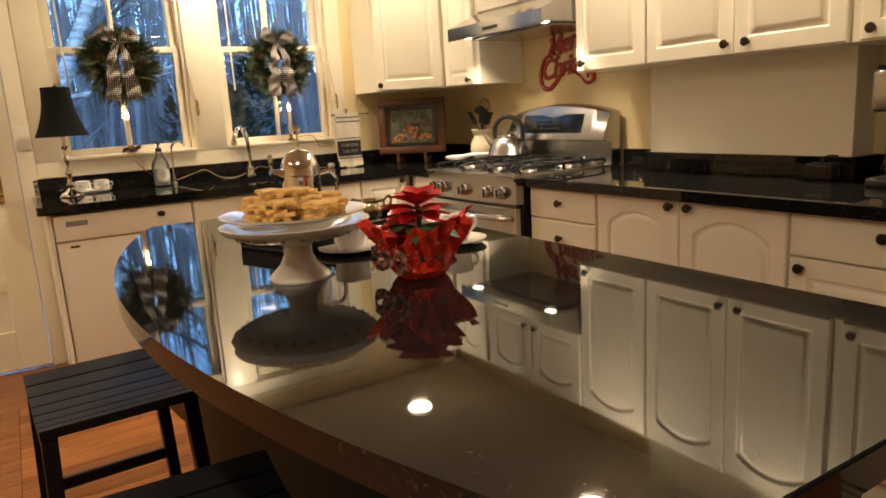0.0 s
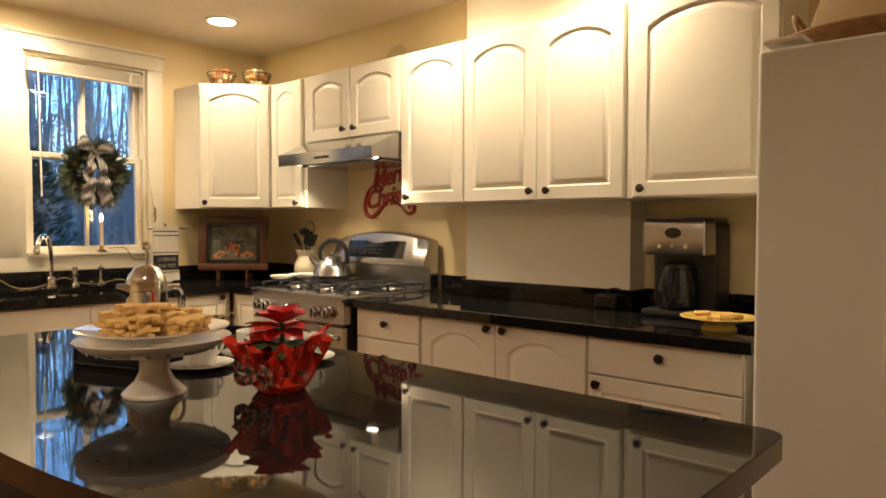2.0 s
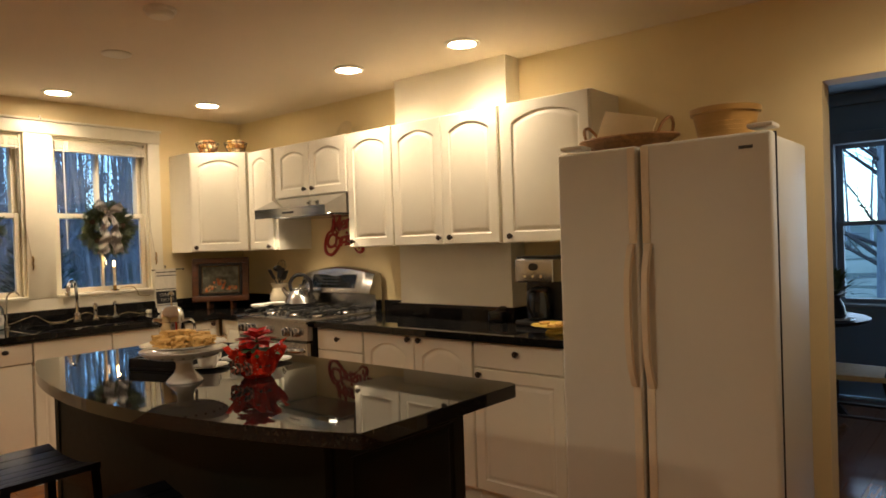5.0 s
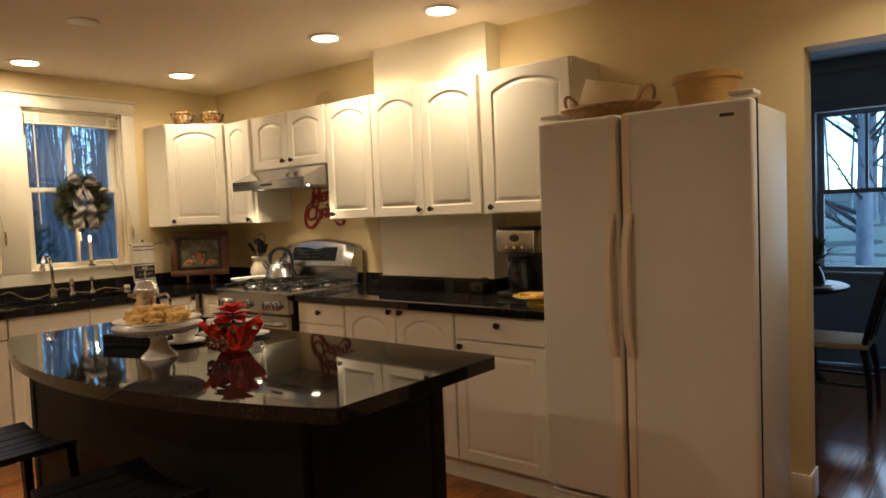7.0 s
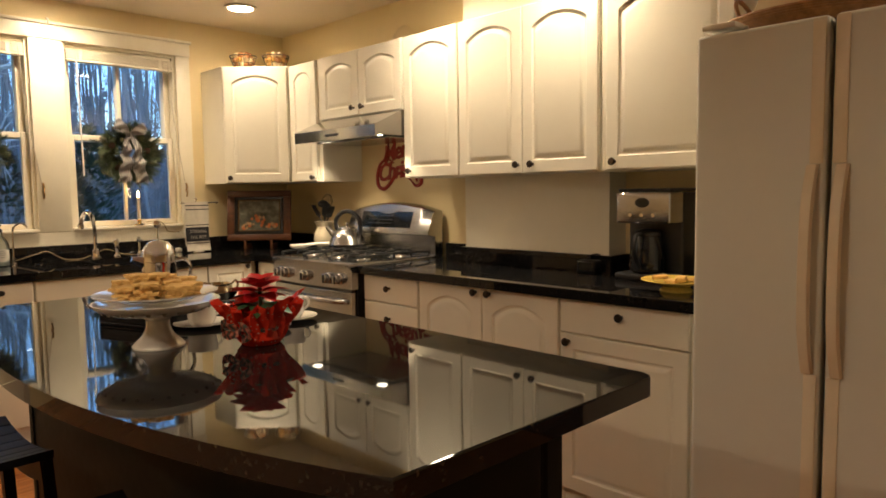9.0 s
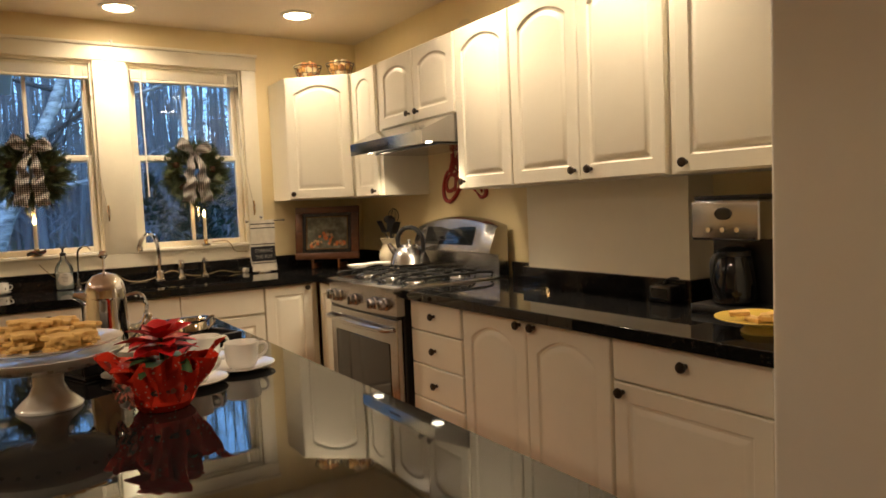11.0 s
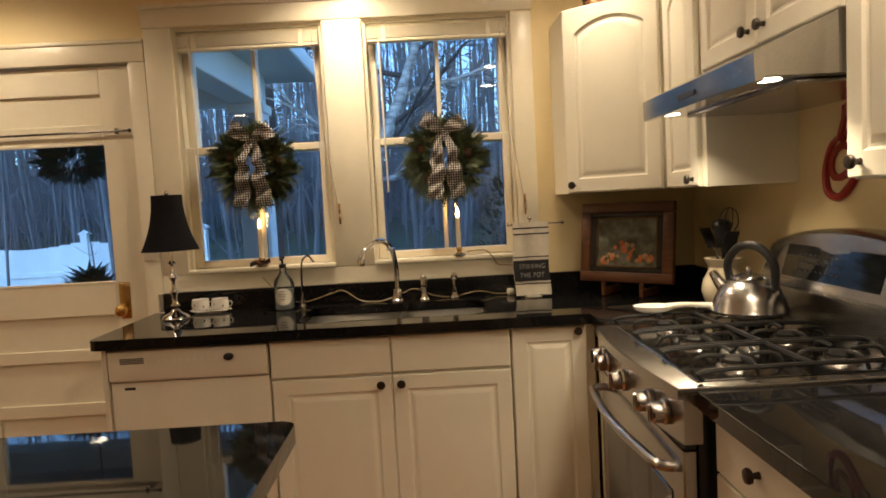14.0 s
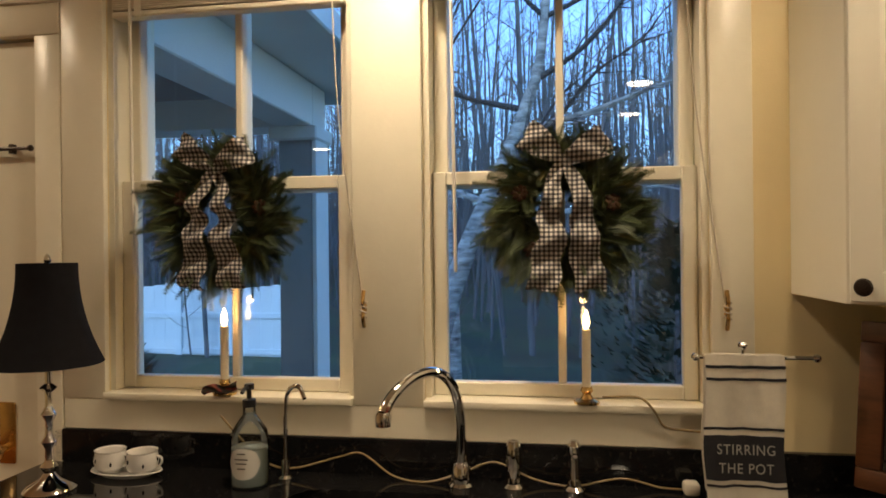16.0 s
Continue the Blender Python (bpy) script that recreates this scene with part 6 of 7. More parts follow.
for b_ in ((-0.145, 0.145, -0.008, 0.006, 0.100, 0.108), (-0.145, 0.145, -0.008, 0.006, -0.108, -0.100), (-0.145, -0.137, -0.008, 0.006, -0.100, 0.100), (0.137, 0.145, -0.008, 0.006, -0.100, 0.100)):
    box(bm, *b_, 0.002)
bm.transform(PM)
part("gilt_slip", bm, GILT, pic)
bm = box(B(), -0.137, 0.137, -0.002, 0.004, -0.100, 0.100)
bm.transform(PM)
cv = part("canvas", bm, CANVAS, pic, "dim painted still life", smooth=0)
rng = random.Random(11)
for k in range(52):
    x = rng.uniform(-0.115, 0.115)
    z = -0.082 + rng.uniform(0, 0.120) * max(0.12, 1 - abs(x) / 0.11)
    bm = lathe(B(), [(0.012 + rng.uniform(-0.005, 0.005), 0), (0.008, 0.0004 + 0.00005 * k)], m=pose(x, -0.0022, z, 90, 0, 0), n=16)
    bm.transform(PM)
    part("painted_fruit", bm, (FRUIT, FRUIT2, FRUIT3)[k % 3], cv)
ea = thing("small_easel", (0.31, -0.395, 0.9153), "small dark wooden table easel", "easel")
for sx in (-0.09, 0.09):
    bm = B()
    box(bm, sx - 0.009, sx + 0.009, -0.045, 0.10, -0.205, -0.172, 0.003)
    box(bm, sx - 0.009, sx + 0.009, -0.045, -0.030, -0.172, -0.145, 0.003)
    bm.transform(pose(0.292, -0.412, 1.1226, 0, 0, 45))
    part("foot", bm, WOODF, ea)

# ---- windows: blinds, wreaths, candles ----
for (a, b) in WIN:
    q = thing("window_blind", (-0.01, (a + b) / 2, 2.10), "cream slatted blind pulled up to the window head", "blind", "window blinds")
    part("headrail", box(B(), -0.052, -0.022, a + 0.018, b - 0.018, 2.178, 2.198, 0.004), TRIM, q)
    for k in range(9):
        part("slat", box(B(), -0.032, 0.014, a + 0.022, b - 0.022, 2.125 + 0.0058 * k, 2.129 + 0.0058 * k, 0.001), TRIM, q)
    part("bottom_rail", box(B(), -0.030, 0.012, a + 0.022, b - 0.022, 2.106, 2.122, 0.004), TRIM, q)
    for y in (a + 0.10, b - 0.10):
        part("ladder_tape", box(B(), 0.0143, 0.0155, y - 0.010, y + 0.010, 2.106, 2.176), TRIM, q, smooth=0)
    part("tilt_wand", tube(B(), [(0.012, a + 0.075, 2.16), (0.016, a + 0.082, 1.42)], 0.0045, 6), WHITEP, q)
    part("lift_cord", tube(B(), curve([(0.012, b - 0.05, 2.16), (0.022, b - 0.03, 1.80), (0.028, b + 0.030, 1.34)], 4), 0.0020, 5), CORDM, q)
    cl = thing("cord_cleat", (0.022, b + 0.032, 1.33), "small bronze cord cleat with wound cord on the casing", "cord cleat", "cord cleats")
    bm = B()
    tube(bm, curve([(0.030, b + 0.032, 1.375), (0.040, b + 0.032, 1.35), (0.034, b + 0.032, 1.33), (0.040, b + 0.032, 1.31), (0.030, b + 0.032, 1.285)], 4), 0.005, 7)
    box(bm, 0.0215, 0.032, b + 0.026, b + 0.038, 1.318, 1.342, 0.002)
    part("cleat", bm, BRASS, cl)
    part("wound_cord", tube(B(), [(0.036 + 0.004 * math.cos(t), b + 0.032 + 0.009 * math.sin(t), 1.350 - 0.002 * t) for t in [0.6 * j for j in range(36)]], 0.0020, 5), CORDM, cl)


def wreath(y, z, seed):
    rg_ = random.Random(seed)
    q = thing("christmas_wreath", (0.0, y, z), "fir wreath with a black and white gingham bow", "wreath", "wreaths in the windows")
    part("core", tube(B(), [(0.0, y + 0.105 * math.cos(a), z + 0.105 * math.sin(a)) for a in [j * 2 * math.pi / 32 for j in range(33)]], 0.030, 8), FIR, q)

    def spray(vv, ff, o, d, ln_, w, flat):
        """A fir twig: a drooping axis with two rows of needles and a thin upper row."""
        side = d.cross(flat)
        side = side.normalized() if side.length > 0.05 else d.orthogonal().normalized()
        up = side.cross(d).normalized()
        n_ = 15
        for j in range(n_):
            t = 0.06 + 0.94 * j / (n_ - 1)
            base = o + d * ln_ * t + Vector((0, 0, -0.10 * ln_ * t * t))
            for k in (-1, 1, 0):
                ax = side * k if k else up
                ln2 = w * (0.75 + 0.5 * math.sin(math.pi * min(1.0, t * 1.05))) * (1.0 - 0.35 * t) * rg_.uniform(0.8, 1.15) * (1.0 if k else 0.6)
                tip = base + (ax + d * 0.85).normalized() * ln2
                wd = d * 0.0023
                i0 = len(vv)
                vv.extend([base - wd, base + wd, tip])
                ff.append((i0, i0 + 1, i0 + 2))

    for nm, material, count in (("greenery", FIR, 560), ("cedar_sprays", CEDAR, 36)):
        vv, ff = [], []
        for j in range(count):
            a = rg_.uniform(0, 2 * math.pi) if nm == "greenery" else rg_.choice((2.6, 3.5, 0.3, 5.2)) + rg_.gauss(0, 0.3)
            rad = Vector((0, math.cos(a), math.sin(a)))
            tang = Vector((0, -math.sin(a), math.cos(a)))
            inner = j % 4 == 0
            o = Vector((0.004, y, z)) + rad * (rg_.uniform(0.080, 0.115) if inner else rg_.uniform(0.095, 0.152)) + Vector((rg_.uniform(-0.012, 0.038), 0, 0))
            d = (rad * (rg_.uniform(-0.9, -0.3) if inner else rg_.uniform(0.35, 1.2)) + tang * rg_.uniform(-0.4, 1.0) + Vector((rg_.uniform(0.0, 1.1), 0, 0))).normalized()
            ln_ = rg_.uniform(0.035, 0.055) if inner else rg_.uniform(0.060, 0.098)
            if (o + d * ln_).x < -0.012:
                d.x = abs(d.x) * 0.2
            spray(vv, ff, o, d, ln_, 0.020, Vector((rg_.uniform(0.2, 1), rg_.uniform(-0.7, 0.7), rg_.uniform(-0.7, 0.7))))
        me = bpy.data.meshes.new(nm)
        me.from_pydata([tuple(v) for v in vv], [], ff)
        me.materials.append(material)
        me.transform(ROOTS[q.name])
        ob = new(nm, me)
        ob.parent = q
    for j in range(3):
        a = (0.2, 2.7, 4.0)[j]
        c = Vector((0.045, y + 0.115 * math.cos(a), z + 0.115 * math.sin(a)))
        bm = B()
        for r_, x_, n_ in ((0.010, -0.006, 6), (0.016, 0.0, 8), (0.014, 0.007, 7), (0.008, 0.013, 5)):
            for k in range(n_):
                t = 2 * math.pi * k / n_ + x_ * 60
                sphere(bm, c + Vector((x_, r_ * math.cos(t), r_ * math.sin(t))), 0.0055, 0.6, 1, 1, 6, 4)
        part("pine_cone", bm, CONE, q)
    # bow
    k0 = Vector((0.062, y, z + 0.122))
    bow = part("bow_knot", sphere(B(), k0, 0.016, 0.8, 1, 1.1), GINGHAM, q, "gingham ribbon knot")
    for sg_ in (-1, 1):
        bm = B()
        tl_ = 0.52 + 0.10 * (seed % 3 - 1) * sg_
        d_ = Vector((0, sg_ * math.cos(tl_), math.sin(tl_)))
        sd_ = Vector((0.15, -sg_ * math.sin(tl_), math.cos(tl_))).normalized()
        pts_ = [k0, k0 + d_ * 0.048 + Vector((0.024, 0, 0)), k0 + d_ * 0.094 + Vector((0.026, 0, 0)), k0 + d_ * 0.106 + Vector((0.010, 0, 0)), k0 + d_ * 0.055, k0 + d_ * 0.006]
        ribbon(bm, pts_, lambda t: 0.016 + 0.058 * math.sin(math.pi * min(1.0, t * 1.15)) ** 0.8, sd_, 0.005, 5)
        part("bow_loop", bm, GINGHAM, bow, smooth=70)
        bm = B()
        sw = 0.008 * (1 if seed % 2 else -1)
        pts_ = [k0, k0 + Vector((0.014, sg_ * 0.024, -0.045)), k0 + Vector((0.034, sg_ * 0.034 - sw, -0.095)), k0 + Vector((0.012, sg_ * 0.038, -0.135)), k0 + Vector((0.036, sg_ * 0.036 - 1.4 * sw, -0.180)), k0 + Vector((0.012, sg_ * 0.044, -0.225)), k0 + Vector((0.026, sg_ * 0.050 - sw, -0.268)), k0 + Vector((0.016, sg_ * 0.058, -0.306))]
        rows2 = ribbon(bm, pts_, lambda t: 0.026 + 0.046 * min(1, t * 1.5), Vector((0.16, 1, 0.10 * sg_)).normalized(), 0.007, 7 + sg_ + seed)
        rows2[-1][3].co.z += 0.030
        rows2[-1][2].co.z += 0.016
        rows2[-1][4].co.z += 0.016
        part("bow_tail", bm, GINGHAM, bow, smooth=70)
    return q


wreath(-2.035, 1.565, 3)
wreath(-1.165, 1.560, 6)

for y, wrap in ((-2.035, True), (-1.115, False)):
    zb = WZ0 + 0.0065
    q = thing("window_candle", (0.02, y, zb), "electric window candle with a lit flame bulb on the sill", "candle", "window candles")
    part("base", lathe(B(), [(0.030, 0), (0.031, 0.006), (0.016, 0.012), (0.010, 0.022), (0.015, 0.030), (0.012, 0.040)], (0.02, y, zb), 20), BRASS, q)
    part("stick", lathe(B(), [(0.0105, 0.038), (0.0105, 0.175), (0.008, 0.178)], (0.02, y, zb), 16), CANDLE, q)
    part("flame_bulb", lathe(B(), [(0.004, 0.178), (0.0085, 0.190), (0.0070, 0.205), (0.0015, 0.222)], (0.02, y, zb), 12), FLAME, q, "glowing flame bulb")
    if wrap:
        bm = B()
        ribbon(bm, [(0.045, y - 0.05, zb + 0.010), (0.052, y - 0.02, zb + 0.022), (0.05, y + 0.01, zb + 0.018), (0.045, y + 0.045, zb + 0.028)], 0.022, (0.2, 0, 1), 0.004, 4)
        part("raffia_wrap", bm, PLAID, q, smooth=70)
    lamp = new("candle_lamp", bpy.data.lights.new("candle_lamp", "POINT"))
    lamp.data.energy, lamp.data.color, lamp.data.shadow_soft_size = 0.35, (1.0, 0.55, 0.2), 0.01
    lamp.location = (0.035, y, zb + 0.235)

# ---- dining room ----
wd = thing("window_3", (4.6, 3.13, 0.77), "dining room double-hung window with bare trees outside", "window", kind="structure")
bm = B()
box(bm, 3.98, 4.07, 3.075, 3.10, 0.75, 2.18, 0.004)
box(bm, 5.15, 5.24, 3.075, 3.10, 0.75, 2.18, 0.004)
box(bm, 4.07, 5.15, 3.075, 3.10, 2.09, 2.18, 0.004)
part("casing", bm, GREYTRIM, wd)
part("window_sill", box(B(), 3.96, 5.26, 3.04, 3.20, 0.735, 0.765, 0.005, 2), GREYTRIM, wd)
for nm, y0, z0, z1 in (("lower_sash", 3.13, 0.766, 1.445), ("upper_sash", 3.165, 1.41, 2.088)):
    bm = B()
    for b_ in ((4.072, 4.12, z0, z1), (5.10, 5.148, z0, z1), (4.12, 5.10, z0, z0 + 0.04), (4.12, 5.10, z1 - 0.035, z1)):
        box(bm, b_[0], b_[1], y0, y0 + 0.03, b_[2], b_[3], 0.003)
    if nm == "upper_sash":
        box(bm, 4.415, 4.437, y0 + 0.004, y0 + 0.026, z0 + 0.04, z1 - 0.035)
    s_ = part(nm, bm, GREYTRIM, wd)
    p = part("pane", box(B(), 4.115, 5.105, y0 + 0.0135, y0 + 0.0165, z0 + 0.036, z1 - 0.03), PANE, s_, "clear glass pane", smooth=0)
    p.visible_shadow = False
wd.matrix_basis = pose(4.48, 3.13, 0.77)
tb = thing("dining_table", (3.95, 2.15, 0.0), "round dark wooden pedestal dining table", "table")
part("tabletop", lathe(B(), [(0.40, 0.715), (0.49, 0.725), (0.50, 0.735), (0.50, 0.748), (0.485, 0.755), (0.0005, 0.755)], (3.82, 2.15, 0), 48), BLACKW, tb)
part("pedestal", lathe(B(), [(0.06, 0.10), (0.085, 0.20), (0.05, 0.32), (0.07, 0.50), (0.05, 0.62), (0.10, 0.714)], (3.82, 2.15, 0), 24), BLACKW, tb)
for a in (10, 100, 190, 280):
    c, s = math.cos(radians(a)), math.sin(radians(a))
    part("leg", tube(B(), curve([(3.82 + 0.05 * c, 2.15 + 0.05 * s, 0.22), (3.82 + 0.2 * c, 2.15 + 0.2 * s, 0.17), (3.82 + 0.33 * c, 2.15 + 0.33 * s, 0.035)], 4), [0.04 - 0.0015 * j for j in range(9)], 8), BLACKW, tb)
ch = thing("dining_chair", (4.43, 1.68, 0.0), "dark wooden chair with an oval back and woven seat", "chair")
bm = B()
prism(bm, [(4.10, 1.46), (4.51, 1.50), (4.51, 1.90), (4.10, 1.94)], 0.435, 0.47, 0.012, 2)
part("seat", bm, SEATW, ch, "woven rush seat")
for x, y, tx, ty in ((4.13, 1.49, 4.12, 1.48), (4.13, 1.91, 4.12, 1.92), (4.48, 1.53, 4.52, 1.50), (4.48, 1.87, 4.52, 1.90)):
    part("leg", tube(B(), curve([(x, y, 0.435), ((x + tx) / 2 + 0.012, (y + ty) / 2, 0.25), (tx, ty, 0.0)], 4), [0.022 - 0.001 * j for j in range(9)], 8), BLACKW, ch)
for y in (1.52, 1.88):
    part("stretcher", tube(B(), [(4.13, y, 0.20), (4.50, y, 0.20)], 0.010, 7), BLACKW, ch)
part("back_frame", tube(B(), curve([(4.49, 1.52, 0.46), (4.54, 1.48, 0.65), (4.60, 1.52, 0.88), (4.64, 1.64, 0.985), (4.65, 1.70, 1.0), (4.64, 1.76, 0.985), (4.60, 1.88, 0.88), (4.54, 1.92, 0.65), (4.49, 1.88, 0.46)], 4), 0.019, 9), BLACKW, ch)
bm = B()
prev = None
for k in range(9):
    t = k / 8
    w_ = 0.045 + 0.035 * math.sin(math.pi * t)
    x_ = 4.50 + 0.14 * t
    z_ = 0.47 + 0.50 * t
    r_ = [bm.verts.new((x_ + dx, 1.70 + dy, z_)) for dx, dy in ((0, -w_), (0, w_), (0.012, w_), (0.012, -w_))]
    if prev:
        for j in range(4):
            bm.faces.new((prev[j], prev[(j + 1) % 4], r_[(j + 1) % 4], r_[j]))
    else:
        bm.faces.new(r_)
    prev = r_
bm.faces.new(prev[::-1])
part("back_splat", bm, BLACKW, ch)
cp_ = thing("centerpiece", (4.12, 2.05, 0.756), "dark evergreen arrangement on the dining table", "flower arrangement")
part("vase", lathe(B(), [(0.05, 0), (0.07, 0.03), (0.06, 0.09), (0.035, 0.14), (0.045, 0.17)], (4.12, 2.05, 0.756), 20), BLACKP, cp_)
rng = random.Random(21)
bm = B()
for k in range(70):
    a, e = rng.uniform(0, 6.28), rng.uniform(0.1, 1.5)
    d = Vector((math.cos(a) * math.cos(e), math.sin(a) * math.cos(e), math.sin(e)))
    o = Vector((4.12, 2.05, 0.90))
    blade(bm, Matrix.Translation(o + d * rng.uniform(0.02, 0.16)) @ d.to_track_quat("X", "Z").to_matrix().to_4x4(), rng.uniform(0.06, 0.13), 0.018, 0.2, 0.3)
part("foliage", bm, FIR, cp_, smooth=60)
pm = thing("place_setting", (4.15, 1.95, 0.756), "pale plate on the dining table", "plate")
part("plate", lathe(B(), [(0.07, 0), (0.12, 0.012), (0.118, 0.015), (0.07, 0.006), (0.0005, 0.006)], (4.14, 1.95, 0.756), 30), CHINA, pm)

# ---- outdoors ----
GZ = -0.35
bm = B()
n_ = 40
grid = []
for i_ in range(n_ + 1):
    row = []
    for j in range(n_ + 1):
        x, y = -70 + 140 * i_ / n_, -70 + 140 * j / n_
        r_ = math.hypot(x, y)
        z = GZ + (0.0 if r_ < 9 else 0.035 * (r_ - 9) + 0.5 * noise.noise(Vector((x * 0.12, y * 0.12, 0))))
        row.append(bm.verts.new((x, y, z)))
    grid.append(row)
for i_ in range(n_):
    for j in range(n_):
        bm.faces.new((grid[i_][j], grid[i_ + 1][j], grid[i_ + 1][j + 1], grid[i_][j + 1]))
solo("ground", bm, GROUND, "leaf-strewn ground sloping up into the woods", "ground", kind="structure", smooth=60)


bm = B()
grid = []
for i_ in range(25):
    row = []
    for j in range(21):
        x, y = -14 + 36 * i_ / 24, 5.0 + 32 * j / 20
        r_ = math.hypot(x, y)
        row.append(bm.verts.new((x, y, GZ + 0.03 + (0.0 if r_ < 9 else 0.035 * (r_ - 9) + 0.5 * noise.noise(Vector((x * 0.12, y * 0.12, 0)))))))
    grid.append(row)
for i_ in range(24):
    for j in range(20):
        bm.faces.new((grid[i_][j], grid[i_ + 1][j], grid[i_ + 1][j + 1], grid[i_][j + 1]))
solo("lawn", bm, HAZELAWN, "winter lawn beyond the dining room, haze put into its pale colour", "lawn", kind="structure", smooth=60)


def tree_geo(bm, x, y, h, r, rg_, limbs=12, lean=0.04, z0=None, start=0.35, twigs=4):
    zb = (GZ if z0 is None else z0) - 0.1
    top = Vector((x + rg_.uniform(-lean, lean) * h, y + rg_.uniform(-lean, lean) * h, zb + h))
    base = Vector((x, y, zb))
    trunk = [base.lerp(top, t) + Vector((rg_.uniform(-1, 1), rg_.uniform(-1, 1), 0)) * 0.012 * h * t for t in (0, 0.25, 0.5, 0.75, 1)]
    tube(bm, trunk, [r, r * 0.85, r * 0.62, r * 0.36, r * 0.08], 6, False)
    for k in range(limbs):
        t = rg_.uniform(start, 0.96)
        i_ = min(3, int(t * 4))
        p = trunk[i_].lerp(trunk[i_ + 1], t * 4 - i_)
        a = rg_.uniform(0, 6.28)
        ln_ = h * rg_.uniform(0.10, 0.24) * (1.15 - t * 0.6)
        d = Vector((math.cos(a), math.sin(a), rg_.uniform(0.2, 0.9))).normalized()
        mid = p + d * ln_ * 0.5 + Vector((0, 0, 0.06 * ln_))
        end = p + d * ln_ + Vector((0, 0, 0.25 * ln_))
        rr_ = r * (1 - t * 0.8) * 0.34
        tube(bm, [p, mid, end], [rr_, rr_ * 0.6, rr_ * 0.15], 4, False)
        for q_ in range(twigs):
            s = rg_.uniform(0.25, 0.95)
            o_ = p.lerp(mid, s * 2) if s < 0.5 else mid.lerp(end, s * 2 - 1)
            dd = (d + Vector((rg_.uniform(-1, 1), rg_.uniform(-1, 1), rg_.uniform(-0.2, 0.9)))).normalized()
            tube(bm, [o_, o_ + dd * ln_ * rg_.uniform(0.2, 0.5)], [rr_ * 0.32, rr_ * 0.06], 3, False)


def tree(name, x, y, h, r, seed, label, bark, limbs=14, lean=0.05, start=0.3, twigs=6):
    q = thing(name, (x, y, GZ), label, "tree", "bare trees near the house")
    rg_ = random.Random(seed)
    bm = B()
    tree_geo(bm, x, y, h, r, rg_, 0, lean)
    rg_ = random.Random(seed)
    part("trunk", bm, bark, q, smooth=60)
    bm = B()
    tree_geo(bm, x, y, h, r * 0.98, rg_, limbs, lean, None, start, twigs)
    part("crown", bm, TWIG, q, smooth=60)
    return q


q = thing("birch_tree", (-5.6, -2.05, GZ), "leaning mottled birch with bare spreading limbs", "tree", "bare trees near the house")
tk = curve([(-5.6, -2.60, GZ - 0.1), (-5.6, -2.36, 0.7), (-5.6, -2.10, 1.45), (-5.6, -1.80, 2.15), (-5.6, -1.46, 2.95), (-5.55, -1.24, 3.9), (-5.4, -1.0, 7.5)], 4)
part("trunk", tube(B(), tk, [0.145 * (1 - 0.8 * k / 24) for k in range(25)], 12), BIRCH, q, smooth=60)
rng = random.Random(41)
for z0, dy, dz_, r_ in ((1.55, 2.3, 0.55, 0.05), (2.0, -1.6, 0.9, 0.045), (2.35, 1.5, 1.2, 0.04), (2.7, 2.4, 0.5, 0.045), (3.0, -2.2, 0.7, 0.04), (3.3, 1.8, 1.4, 0.035), (1.9, 1.1, 1.3, 0.03), (3.8, -1.2, 1.6, 0.03), (4.2, 2.0, 1.0, 0.03)):
    o = min(tk, key=lambda v: abs(v.z - z0))
    bm = B()
    dx = rng.uniform(-0.6, 0.6)
    lim = curve([o, o + Vector((dx * 0.3, dy * 0.3, dz_ * 0.25)), o + Vector((dx * 0.7, dy * 0.65, dz_ * 0.75)), o + Vector((dx, dy, dz_))], 4)
    tube(bm, lim, [r_ * (1 - 0.85 * k / 12) for k in range(13)], 6)
    for k in range(16):
        s = lim[rng.randrange(2, 13)]
        d = Vector((rng.uniform(-0.6, 0.6), rng.uniform(-0.5, 0.5) + 0.4 * (1 if dy > 0 else -1), rng.uniform(-0.3, 0.9))).normalized() * rng.uniform(0.3, 0.9)
        m_ = s + d * 0.5 + Vector((0, 0, rng.uniform(-0.05, 0.1)))
        tube(bm, [s, m_, s + d], [r_ * 0.25, r_ * 0.16, r_ * 0.05], 4)
        for k2 in range(3):
            e = d.normalized() * 0.2 + Vector((rng.uniform(-0.25, 0.25), rng.uniform(-0.25, 0.25), rng.uniform(-0.1, 0.3)))
            tube(bm, [m_, m_ + e], [r_ * 0.12, r_ * 0.03], 3)
    part("limb", bm, BIRCH if r_ > 0.042 else TWIG, q, smooth=60)
tree("birch_tree", -6.4, -2.35, 10.0, 0.10, 7, "slim pale birch trunk", BIRCH, 12, 0.03, 0.35, 6)
tree("birch_tree", -7.2, -2.75, 11.0, 0.12, 12, "slim pale birch trunk", BIRCH, 12, 0.03, 0.35, 6)
tree("bare_tree", -6.0, -3.42, 12.0, 0.20, 51, "tall rough-barked bare tree beyond the porch column", BARKB, 16, 0.02, 0.3, 8)
tree("bare_tree", 3.15, 12.0, 8.5, 0.17, 17, "bare tree with forked limbs beyond the dining room", HAZEBARK, 70, 0.05, 0.12, 14)
tree("bare_tree", 5.8, 15.0, 9.0, 0.18, 19, "bare tree beyond the dining room", HAZEBARK, 60, 0.05, 0.12, 12)
tree("bare_tree", 4.1, 10.5, 6.5, 0.10, 23, "slender bare tree beyond the dining room", HAZEBARK, 60, 0.05, 0.15, 12)
rng = random.Random(31)
bm = B()
